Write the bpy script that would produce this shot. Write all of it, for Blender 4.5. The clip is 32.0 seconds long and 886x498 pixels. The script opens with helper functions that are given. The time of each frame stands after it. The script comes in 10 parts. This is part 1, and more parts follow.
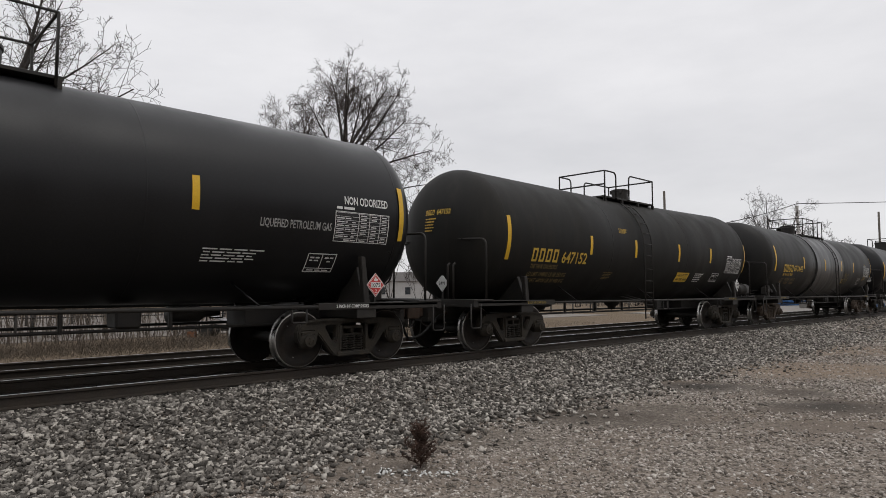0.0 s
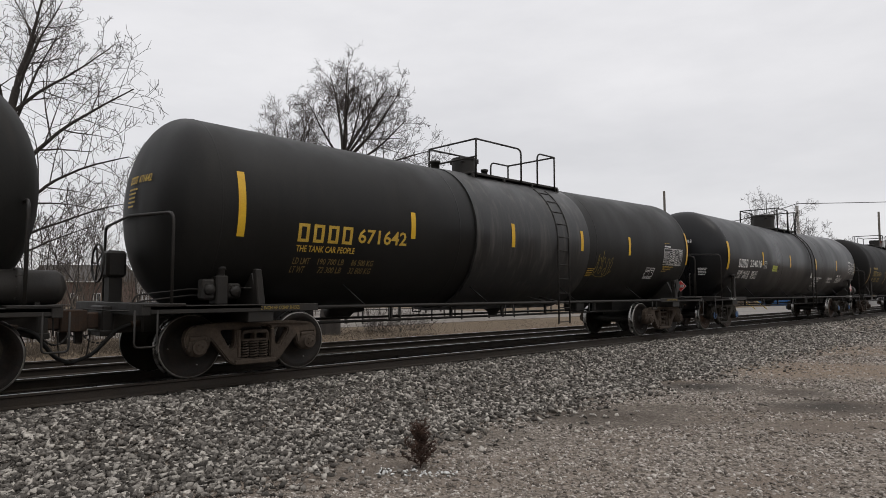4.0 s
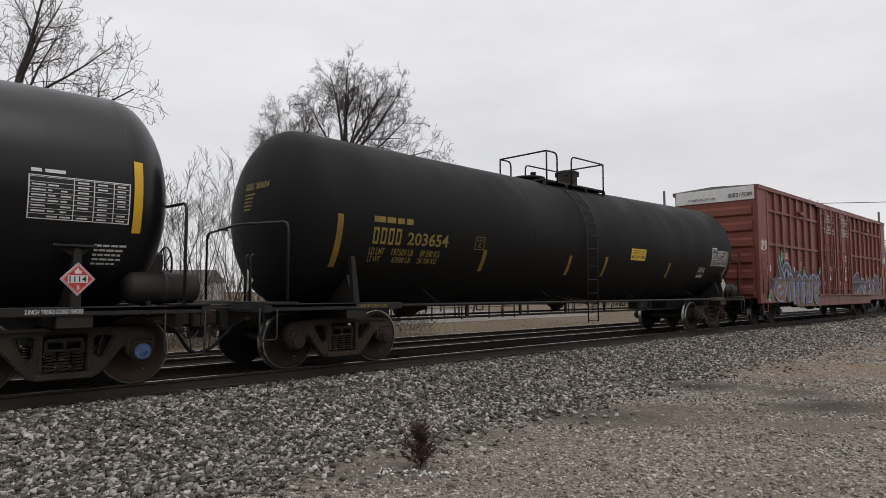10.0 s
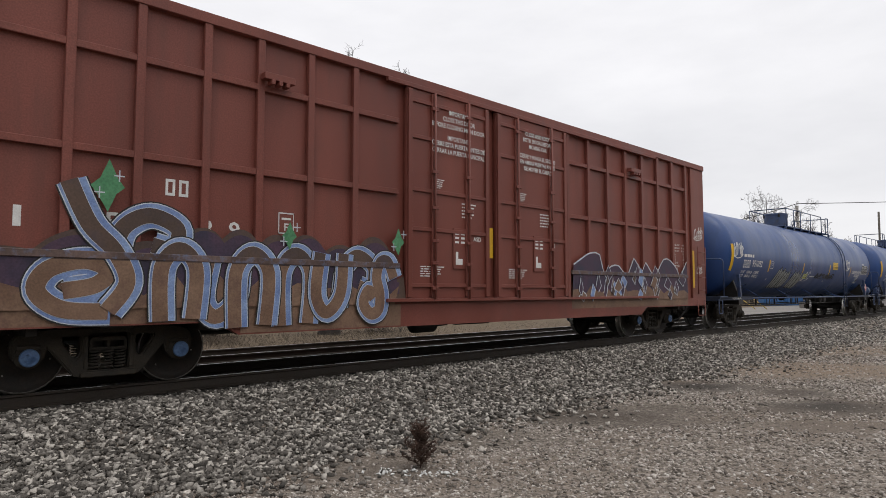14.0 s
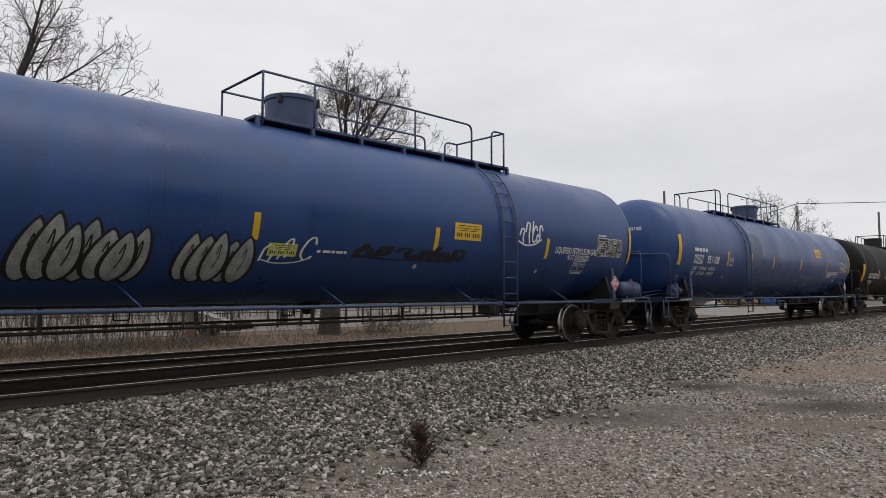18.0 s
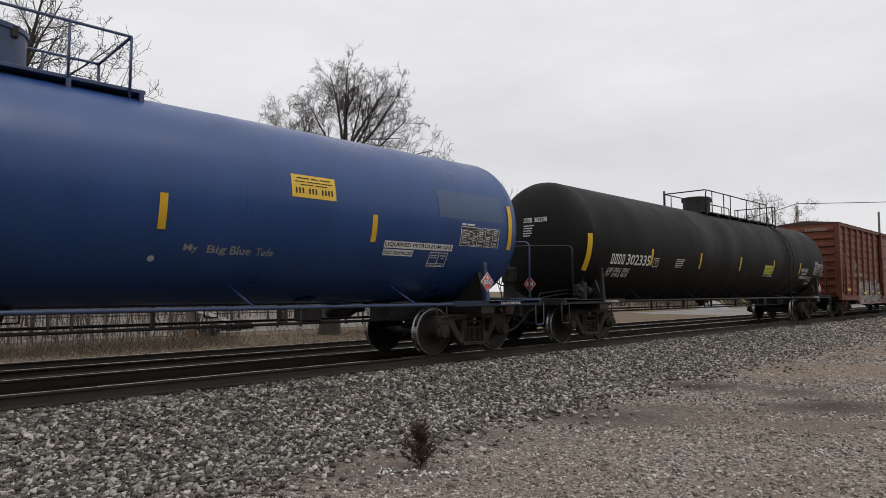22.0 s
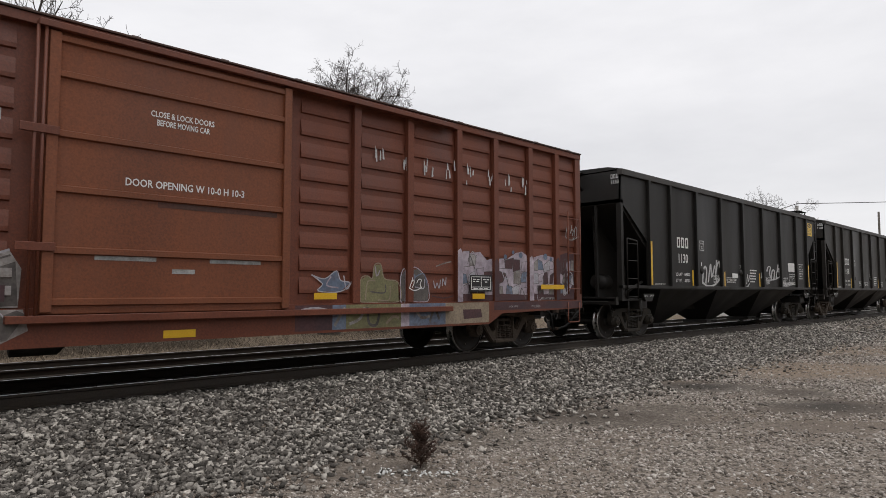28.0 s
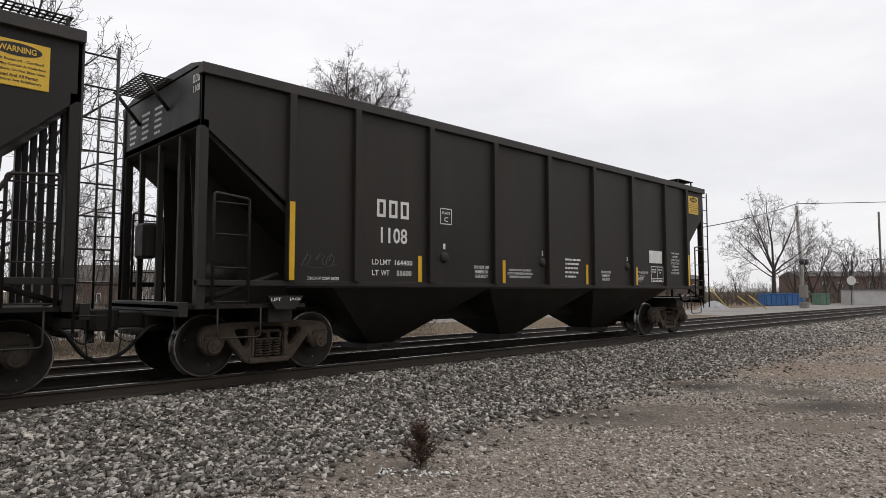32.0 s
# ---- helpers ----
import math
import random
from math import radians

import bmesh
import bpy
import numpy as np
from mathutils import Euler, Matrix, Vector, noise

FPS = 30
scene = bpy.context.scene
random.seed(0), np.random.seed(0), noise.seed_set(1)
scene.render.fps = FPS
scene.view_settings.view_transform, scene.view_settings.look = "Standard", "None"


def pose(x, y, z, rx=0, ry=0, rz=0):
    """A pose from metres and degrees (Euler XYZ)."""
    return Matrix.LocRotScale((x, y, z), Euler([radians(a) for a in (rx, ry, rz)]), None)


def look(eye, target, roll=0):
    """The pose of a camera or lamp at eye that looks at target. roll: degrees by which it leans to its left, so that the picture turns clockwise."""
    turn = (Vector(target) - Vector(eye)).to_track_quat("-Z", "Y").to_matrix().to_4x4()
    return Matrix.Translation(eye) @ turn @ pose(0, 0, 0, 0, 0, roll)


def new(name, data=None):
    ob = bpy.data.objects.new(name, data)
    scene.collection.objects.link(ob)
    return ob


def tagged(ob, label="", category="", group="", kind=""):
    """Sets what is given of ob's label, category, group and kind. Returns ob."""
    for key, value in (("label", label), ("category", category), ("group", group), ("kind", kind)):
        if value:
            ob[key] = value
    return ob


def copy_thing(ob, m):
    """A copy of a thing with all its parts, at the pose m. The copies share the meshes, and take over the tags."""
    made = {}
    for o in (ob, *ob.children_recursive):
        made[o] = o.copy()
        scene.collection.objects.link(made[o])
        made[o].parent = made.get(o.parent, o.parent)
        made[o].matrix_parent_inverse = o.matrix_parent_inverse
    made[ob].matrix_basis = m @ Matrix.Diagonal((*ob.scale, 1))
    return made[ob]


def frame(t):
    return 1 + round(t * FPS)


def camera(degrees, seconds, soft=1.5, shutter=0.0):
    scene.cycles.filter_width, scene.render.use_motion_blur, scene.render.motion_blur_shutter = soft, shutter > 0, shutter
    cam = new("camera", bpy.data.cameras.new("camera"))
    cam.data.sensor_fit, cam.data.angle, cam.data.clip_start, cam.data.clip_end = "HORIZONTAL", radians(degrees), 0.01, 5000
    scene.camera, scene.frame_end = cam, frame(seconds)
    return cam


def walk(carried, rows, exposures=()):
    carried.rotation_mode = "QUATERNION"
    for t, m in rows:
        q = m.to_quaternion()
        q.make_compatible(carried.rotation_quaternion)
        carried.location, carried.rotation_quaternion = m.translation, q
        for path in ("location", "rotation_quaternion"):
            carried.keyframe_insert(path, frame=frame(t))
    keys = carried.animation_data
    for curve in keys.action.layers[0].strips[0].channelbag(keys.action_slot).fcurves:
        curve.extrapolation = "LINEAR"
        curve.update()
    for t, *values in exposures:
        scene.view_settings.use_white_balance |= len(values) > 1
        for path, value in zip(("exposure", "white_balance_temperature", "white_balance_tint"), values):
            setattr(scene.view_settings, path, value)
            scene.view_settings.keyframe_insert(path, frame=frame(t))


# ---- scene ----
# ---- camera ----
import itertools

cam = camera(69.7, 32.0, soft=0.7)
EYE = (0.0, -9.972, 1.243)
AIM = (EYE[0] + 0.69361, EYE[1] + 0.71728, EYE[2] + 0.06646)
walk(cam, [(0.0, look(EYE, AIM)), (32.0, look(EYE, AIM))], exposures=[(0.0, 0.0), (10.5, 0.0), (13.0, 0.18), (14.5, 0.2), (16.8, 0.0), (24.5, 0.02), (27.5, 0.12), (29.0, 0.16), (30.5, 0.2), (32.0, 0.24)])


def travelled(t):
    """Metres that the train has rolled towards -x after t seconds."""
    return 5.2813 * t + 0.04386 * t * t / 2 + 0.000899 * t ** 3 / 6


# ---- sky and sun ----
world = bpy.data.worlds.new("overcast_sky")
scene.world = world
world.use_nodes = True
wt = world.node_tree
wt.nodes.clear()
w_out = wt.nodes.new("ShaderNodeOutputWorld")
w_bg = wt.nodes.new("ShaderNodeBackground")
w_sky = wt.nodes.new("ShaderNodeTexSky")
w_sky.sky_type = "NISHITA"
w_sky.sun_disc = False
w_sky.sun_elevation = radians(38)
w_sky.sun_rotation = radians(200)
w_dim = wt.nodes.new("ShaderNodeMix")
w_dim.data_type = "RGBA"
w_dim.blend_type = "MULTIPLY"
w_dim.inputs["Factor"].default_value = 1.0
w_dim.inputs["B"].default_value = (0.1, 0.1, 0.1, 1)
w_tc = wt.nodes.new("ShaderNodeTexCoord")
w_map = wt.nodes.new("ShaderNodeMapping")
w_map.inputs["Scale"].default_value = (1.0, 1.0, 3.2)
w_n = wt.nodes.new("ShaderNodeTexNoise")
w_n.inputs["Scale"].default_value = 2.6
w_n.inputs["Detail"].default_value = 7
w_n.inputs["Roughness"].default_value = 0.55
w_r = wt.nodes.new("ShaderNodeValToRGB")
w_r.color_ramp.elements[0].position = 0.3
w_r.color_ramp.elements[0].color = (0.69, 0.685, 0.705, 1)
w_r.color_ramp.elements[1].position = 0.7
w_r.color_ramp.elements[1].color = (0.83, 0.82, 0.835, 1)
w_mix = wt.nodes.new("ShaderNodeMix")
w_mix.data_type = "RGBA"
w_mix.inputs["Factor"].default_value = 0.94
wt.links.new(w_sky.outputs[0], w_dim.inputs["A"])
wt.links.new(w_tc.outputs["Generated"], w_map.inputs["Vector"])
wt.links.new(w_map.outputs[0], w_n.inputs["Vector"])
wt.links.new(w_n.outputs["Fac"], w_r.inputs["Fac"])
wt.links.new(w_dim.outputs["Result"], w_mix.inputs["A"])
wt.links.new(w_r.outputs["Color"], w_mix.inputs["B"])
w_sep = wt.nodes.new("ShaderNodeSeparateXYZ")
w_sq = wt.nodes.new("ShaderNodeMath")
w_sq.operation = "POWER"
w_sq.use_clamp = True
w_sq.inputs[1].default_value = 2.0
w_up = wt.nodes.new("ShaderNodeMapRange")
w_up.inputs["To Min"].default_value, w_up.inputs["To Max"].default_value = 1.0, 1.6
w_lift = wt.nodes.new("ShaderNodeMix")
w_lift.data_type, w_lift.blend_type = "RGBA", "MULTIPLY"
w_lift.inputs["Factor"].default_value = 1.0
wt.links.new(w_tc.outputs["Generated"], w_sep.inputs[0])
wt.links.new(w_sep.outputs["Z"], w_sq.inputs[0])
wt.links.new(w_sq.outputs[0], w_up.inputs["Value"])
wt.links.new(w_mix.outputs["Result"], w_lift.inputs["A"])
wt.links.new(w_up.outputs[0], w_lift.inputs["B"])
wt.links.new(w_lift.outputs["Result"], w_bg.inputs["Color"])
wt.links.new(w_bg.outputs[0], w_out.inputs[0])

sun_data = bpy.data.lights.new("sun", "SUN")
sun_data.energy, sun_data.angle, sun_data.color = 0.6, radians(30), (1.0, 0.96, 0.9)
sun = new("sun", sun_data)
sun.matrix_world = look((0, 0, 50), (-5, 20, 0))


# ---- materials ----
def rgb(c):
    return (c[0], c[1], c[2], 1.0)


MATS = {}


def ramp_stone(name, stops, by_object=False):
    """Broken stone whose pieces differ widely in tone, each with its own grain."""
    m = bpy.data.materials.new(name)
    m.use_nodes = True
    nt = m.node_tree
    p = nt.nodes["Principled BSDF"]
    p.inputs["Roughness"].default_value, p.inputs["Specular IOR Level"].default_value = 0.9, 0.25
    src = nt.nodes.new("ShaderNodeObjectInfo").outputs["Random"] if by_object else nt.nodes.new("ShaderNodeNewGeometry").outputs["Random Per Island"]
    r = nt.nodes.new("ShaderNodeValToRGB")
    while len(r.color_ramp.elements) < len(stops):
        r.color_ramp.elements.new(0.5)
    for el, (pos, c) in zip(r.color_ramp.elements, stops):
        el.position, el.color = pos, rgb(c)
    nt.links.new(src, r.inputs["Fac"])
    tc = nt.nodes.new("ShaderNodeTexCoord")
    n = nt.nodes.new("ShaderNodeTexNoise")
    n.inputs["Scale"].default_value, n.inputs["Detail"].default_value = 45, 6
    nt.links.new(tc.outputs["Object"], n.inputs["Vector"])
    k = nt.nodes.new("ShaderNodeMapRange")
    k.inputs["From Min"].default_value, k.inputs["From Max"].default_value = 0.3, 0.7
    k.inputs["To Min"].default_value, k.inputs["To Max"].default_value = 0.7, 1.25
    nt.links.new(n.outputs["Fac"], k.inputs["Value"])
    mx = nt.nodes.new("ShaderNodeMix")
    mx.data_type, mx.blend_type = "RGBA", "MULTIPLY"
    mx.inputs["Factor"].default_value = 1.0
    nt.links.new(r.outputs["Color"], mx.inputs["A"])
    nt.links.new(k.outputs[0], mx.inputs["B"])
    nt.links.new(mx.outputs["Result"], p.inputs["Base Color"])
    bp = nt.nodes.new("ShaderNodeBump")
    bp.inputs["Strength"].default_value, bp.inputs["Distance"].default_value = 0.4, 0.01
    nt.links.new(n.outputs["Fac"], bp.inputs["Height"])
    nt.links.new(bp.outputs[0], p.inputs["Normal"])
    return m


def surface(name, a, b, rough=0.55, metal=0.0, scale=2.0, fine=30.0, bump=0.15, stretch=(1, 1, 1), c=None, c_amt=0.0, spec=0.5,
            vary=0.0, island=0.0, grain=0.5):
    """Two-scale procedural paint, metal, stone or soil: a and b mix by broad noise, c comes in as worn patches."""
    if name in MATS:
        return MATS[name]
    m = bpy.data.materials.new(name)
    m.use_nodes = True
    nt = m.node_tree
    p = nt.nodes["Principled BSDF"]
    tc = nt.nodes.new("ShaderNodeTexCoord")
    mp = nt.nodes.new("ShaderNodeMapping")
    mp.inputs["Scale"].default_value = stretch
    nt.links.new(tc.outputs["Object"], mp.inputs["Vector"])
    n1 = nt.nodes.new("ShaderNodeTexNoise")
    n1.inputs["Scale"].default_value, n1.inputs["Detail"].default_value = scale, 6
    n2 = nt.nodes.new("ShaderNodeTexNoise")
    n2.inputs["Scale"].default_value, n2.inputs["Detail"].default_value = fine, 4
    nt.links.new(mp.outputs[0], n1.inputs["Vector"])
    nt.links.new(tc.outputs["Object"], n2.inputs["Vector"])
    r1 = nt.nodes.new("ShaderNodeValToRGB")
    r1.color_ramp.elements[0].position, r1.color_ramp.elements[1].position = 0.35, 0.68
    r1.color_ramp.elements[0].color, r1.color_ramp.elements[1].color = rgb(a), rgb(b)
    nt.links.new(n1.outputs["Fac"], r1.inputs["Fac"])
    mx = nt.nodes.new("ShaderNodeMix")
    mx.data_type, mx.blend_type = "RGBA", "MULTIPLY"
    mx.inputs["Factor"].default_value = grain
    r2 = nt.nodes.new("ShaderNodeMapRange")
    r2.inputs["From Min"].default_value, r2.inputs["From Max"].default_value = 0.3, 0.7
    r2.inputs["To Min"].default_value, r2.inputs["To Max"].default_value = 0.55, 1.35
    nt.links.new(n2.outputs["Fac"], r2.inputs["Value"])
    nt.links.new(r1.outputs["Color"], mx.inputs["A"])
    nt.links.new(r2.outputs[0], mx.inputs["B"])
    col = mx.outputs["Result"]
    if c is not None:
        n3 = nt.nodes.new("ShaderNodeTexNoise")
        n3.inputs["Scale"].default_value, n3.inputs["Detail"].default_value = scale * 2.3, 9
        n3.inputs["Roughness"].default_value = 0.65
        nt.links.new(mp.outputs[0], n3.inputs["Vector"])
        r3 = nt.nodes.new("ShaderNodeMapRange")
        r3.inputs["From Min"].default_value, r3.inputs["From Max"].default_value = 0.5, 0.72
        r3.inputs["To Max"].default_value = c_amt
        nt.links.new(n3.outputs["Fac"], r3.inputs["Value"])
        m3 = nt.nodes.new("ShaderNodeMix")
        m3.data_type = "RGBA"
        m3.inputs["B"].default_value = rgb(c)
        nt.links.new(r3.outputs[0], m3.inputs["Factor"])
        nt.links.new(col, m3.inputs["A"])
        col = m3.outputs["Result"]
    if vary or island:
        if island:
            src = nt.nodes.new("ShaderNodeNewGeometry").outputs["Random Per Island"]
        else:
            src = nt.nodes.new("ShaderNodeObjectInfo").outputs["Random"]
        k = island or vary
        r4 = nt.nodes.new("ShaderNodeMapRange")
        r4.inputs["To Min"].default_value, r4.inputs["To Max"].default_value = 1 - k, 1 + k
        nt.links.new(src, r4.inputs["Value"])
        m4 = nt.nodes.new("ShaderNodeMix")
        m4.data_type, m4.blend_type = "RGBA", "MULTIPLY"
        m4.inputs["Factor"].default_value = 1.0
        nt.links.new(col, m4.inputs["A"])
        nt.links.new(r4.outputs[0], m4.inputs["B"])
        col = m4.outputs["Result"]
    nt.links.new(col, p.inputs["Base Color"])
    rr = nt.nodes.new("ShaderNodeMapRange")
    rr.inputs["From Min"].default_value, rr.inputs["From Max"].default_value = 0.3, 0.7
    rr.inputs["To Min"].default_value, rr.inputs["To Max"].default_value = max(0.02, rough - 0.12), min(1, rough + 0.12)
    nt.links.new(n1.outputs["Fac"], rr.inputs["Value"])
    nt.links.new(rr.outputs[0], p.inputs["Roughness"])
    p.inputs["Metallic"].default_value = metal
    p.inputs["Specular IOR Level"].default_value = spec
    if bump:
        bp = nt.nodes.new("ShaderNodeBump")
        bp.inputs["Strength"].default_value, bp.inputs["Distance"].default_value = bump, 0.02
        nt.links.new(n2.outputs["Fac"], bp.inputs["Height"])
        nt.links.new(bp.outputs[0], p.inputs["Normal"])
    MATS[name] = m
    return m


STREAK = (1.2, 1.2, 0.22)
black_paint = surface("black_tank_paint", (0.0095, 0.0093, 0.0086), (0.0145, 0.0138, 0.0126), 0.5, spec=0.22, scale=1.0, fine=60, bump=0.03, stretch=STREAK, c=(0.022, 0.02, 0.016), c_amt=0.35)
black_matt = surface("black_matt_tank_paint", (0.0085, 0.0083, 0.0079), (0.012, 0.0116, 0.011), 0.62, spec=0.16, scale=1.0, fine=70, bump=0.03, stretch=STREAK, c=(0.012, 0.011, 0.009), c_amt=0.35)
black_fresh = surface("black_glossy_tank_paint", (0.0085, 0.0085, 0.0092), (0.012, 0.012, 0.0128), 0.38, spec=0.28, scale=0.8, fine=50, bump=0.02, stretch=STREAK)
black_dull = surface("black_dusty_tank_paint", (0.0098, 0.0094, 0.0084), (0.0152, 0.0145, 0.0125), 0.62, spec=0.22, scale=1.1, fine=70, bump=0.05, stretch=STREAK, c=(0.028, 0.024, 0.018), c_amt=0.4)
grey_band = surface("grey_tank_jacket_paint", (0.016, 0.016, 0.0165), (0.03, 0.0295, 0.029), 0.4, spec=0.4, scale=1.3, fine=50, bump=0.03, stretch=(2.2, 1.2, 0.12), c=(0.1, 0.092, 0.08), c_amt=0.55)
blue_paint = surface("blue_tank_paint", (0.014, 0.049, 0.168), (0.022, 0.064, 0.203), 0.36, spec=0.45, scale=0.9, fine=60, bump=0.03, stretch=STREAK, c=(0.018, 0.04, 0.1), c_amt=0.5)
blue_patch = surface("grey_blue_touch_up_paint", (0.05, 0.085, 0.17), (0.06, 0.095, 0.18), 0.5, scale=2, fine=60, bump=0.03)
blue_trim = surface("blue_steel_trim", (0.032, 0.056, 0.125), (0.046, 0.075, 0.155), 0.5, scale=3, fine=60, bump=0.05, c=(0.05, 0.035, 0.025), c_amt=0.6)
brown_paint = surface("brown_boxcar_paint", (0.165, 0.05, 0.037), (0.21, 0.067, 0.05), 0.45, spec=0.3, scale=0.9, fine=50, bump=0.06, stretch=STREAK, c=(0.11, 0.048, 0.038), c_amt=0.5)
rust_paint = surface("faded_rust_red_boxcar_paint", (0.115, 0.0285, 0.0118), (0.15, 0.0405, 0.0172), 0.6, scale=1.0, fine=40, bump=0.1, stretch=STREAK, c=(0.1, 0.035, 0.022), c_amt=0.6)
rust_door = surface("orange_rust_boxcar_door_paint", (0.145, 0.042, 0.0145), (0.19, 0.057, 0.0205), 0.6, scale=0.9, fine=40, bump=0.1, stretch=STREAK, c=(0.14, 0.05, 0.026), c_amt=0.5)
roof_metal = surface("dull_grey_roof_metal", (0.16, 0.14, 0.13), (0.2, 0.18, 0.17), 0.6, scale=1.5, fine=40)
hopper_paint = surface("black_hopper_paint", (0.0095, 0.0086, 0.0075), (0.0145, 0.013, 0.011), 0.55, spec=0.33, scale=0.8, fine=60, bump=0.05, stretch=STREAK, c=(0.024, 0.0205, 0.016), c_amt=0.4)
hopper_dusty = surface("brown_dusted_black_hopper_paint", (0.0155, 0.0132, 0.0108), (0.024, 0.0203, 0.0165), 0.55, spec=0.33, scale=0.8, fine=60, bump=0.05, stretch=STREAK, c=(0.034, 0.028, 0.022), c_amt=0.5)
# hopper top chord: light from above is put into this paler paint
hopper_toplit = surface("worn_hopper_top_chord_paint", (0.026, 0.0235, 0.021), (0.048, 0.0435, 0.039), 0.55, spec=0.35, scale=1.5, fine=60, bump=0.05, c=(0.06, 0.05, 0.042), c_amt=0.5)
steel_dark = surface("grimy_black_steel", (0.016, 0.0148, 0.0135), (0.028, 0.025, 0.0215), 0.6, spec=0.35, scale=4, fine=60, bump=0.1, c=(0.028, 0.02, 0.014), c_amt=0.5)
truck_steel = surface("brown_grimed_cast_steel", (0.027, 0.0245, 0.02), (0.048, 0.041, 0.032), 0.8, spec=0.3, scale=5, fine=60, bump=0.25, c=(0.06, 0.045, 0.03), c_amt=0.6)
wheel_steel = surface("rust_brown_wheel_steel", (0.015, 0.0135, 0.012), (0.026, 0.021, 0.017), 0.7, spec=0.3, scale=4, fine=50, bump=0.15, c=(0.04, 0.026, 0.018), c_amt=0.6)
wheel_rust = surface("orange_rust_wheel_steel", (0.035, 0.02, 0.012), (0.055, 0.03, 0.017), 0.75, scale=4, fine=50, bump=0.15, c=(0.03, 0.02, 0.015), c_amt=0.6)
tread_steel = surface("polished_wheel_tread", (0.3, 0.29, 0.28), (0.45, 0.44, 0.42), 0.3, metal=1.0, scale=8, fine=80, bump=0.02)
rim_steel = surface("scuffed_wheel_rim_edge", (0.24, 0.23, 0.21), (0.38, 0.36, 0.335), 0.5, metal=0.6, scale=8, fine=80, bump=0.05)
rail_side = surface("brown_rail_web_steel", (0.027, 0.021, 0.0155), (0.042, 0.032, 0.023), 0.75, scale=3, fine=60, bump=0.15, c=(0.03, 0.023, 0.018), c_amt=0.6)
rail_top = surface("polished_rail_head", (0.34, 0.335, 0.325), (0.48, 0.47, 0.455), 0.3, metal=1.0, scale=3, fine=90, bump=0.02)
rust_coupler = surface("rusty_coupler_iron", (0.03, 0.018, 0.011), (0.055, 0.03, 0.017), 0.8, scale=8, fine=60, bump=0.3, c=(0.03, 0.02, 0.015), c_amt=0.7)
rubber = surface("black_hose_rubber", (0.012, 0.012, 0.012), (0.02, 0.02, 0.019), 0.7, scale=8, fine=80)
yellow = surface("yellow_reflective_tape", (0.62, 0.36, 0.012), (0.7, 0.43, 0.02), 0.45, scale=4, fine=60, bump=0.02, grain=0.2)
yellow_dirty = surface("grimy_yellow_reflective_tape", (0.2, 0.125, 0.018), (0.29, 0.185, 0.028), 0.6, scale=5, fine=60, bump=0.03, grain=0.2)
yellow_sign = surface("yellow_sign_decal", (0.66, 0.42, 0.03), (0.72, 0.47, 0.05), 0.5, scale=4, fine=60, bump=0.0, grain=0.2)
green_sign = surface("yellow_green_sign_decal", (0.5, 0.55, 0.06), (0.56, 0.6, 0.09), 0.5, scale=4, fine=60, bump=0.0)
white_paint = surface("white_stencil_paint", (0.62, 0.62, 0.6), (0.74, 0.74, 0.72), 0.6, scale=6, fine=60, bump=0.0, grain=0.2)
grey_letter = surface("worn_grey_stencil_paint", (0.2, 0.2, 0.19), (0.38, 0.38, 0.37), 0.65, scale=9, fine=70, bump=0.0)
yellow_letter = surface("yellow_stencil_paint", (0.5, 0.31, 0.03), (0.6, 0.4, 0.06), 0.6, scale=6, fine=60, bump=0.0)
ochre_letter = surface("faded_ochre_stencil_paint", (0.13, 0.09, 0.03), (0.22, 0.15, 0.05), 0.65, scale=9, fine=70, bump=0.0)
coupler_orange = surface("bright_rusty_coupler_iron", (0.09, 0.04, 0.014), (0.14, 0.062, 0.02), 0.85, scale=8, fine=60, bump=0.3, c=(0.05, 0.03, 0.018), c_amt=0.7)
coupler_dark = surface("dark_coupler_iron", (0.012, 0.01, 0.009), (0.022, 0.018, 0.015), 0.7, spec=0.3, scale=8, fine=60, bump=0.3)
black_letter = surface("black_stencil_paint", (0.01, 0.01, 0.01), (0.015, 0.015, 0.015), 0.6, bump=0.0)
red_sign = surface("red_placard_face", (0.5, 0.035, 0.03), (0.58, 0.05, 0.045), 0.5, bump=0.0)
truck_dust = surface("tan_dusted_cast_steel", (0.06, 0.046, 0.035), (0.1, 0.077, 0.058), 0.85, spec=0.3, scale=4, fine=50, bump=0.25, c=(0.035, 0.024, 0.018), c_amt=0.6)
chalk_white = surface("chalk_white_mark", (0.4, 0.4, 0.4), (0.56, 0.56, 0.55), 0.8, scale=14, fine=60, bump=0.0)
dim_ochre = surface("grimed_ochre_stencil", (0.2, 0.145, 0.028), (0.3, 0.215, 0.045), 0.7, scale=8, fine=60, bump=0.0)
truck_brown = surface("brown_dusted_cast_steel", (0.042, 0.031, 0.024), (0.07, 0.05, 0.037), 0.85, spec=0.3, scale=4, fine=50, bump=0.25, c=(0.03, 0.022, 0.017), c_amt=0.6)
cap_blue = surface("bright_blue_bearing_cap", (0.045, 0.1, 0.22), (0.1, 0.18, 0.33), 0.55, scale=14, bump=0.0)
blue_grime = surface("grimed_blue_sill_paint", (0.014, 0.021, 0.042), (0.028, 0.04, 0.072), 0.6, spec=0.3, scale=3, fine=60, bump=0.05, c=(0.02, 0.017, 0.014), c_amt=0.7)
silver_spray = surface("dull_silver_spray_paint", (0.23, 0.25, 0.24), (0.4, 0.425, 0.41), 0.5, scale=6, fine=40, bump=0.0, stretch=(1, 1, 0.4))
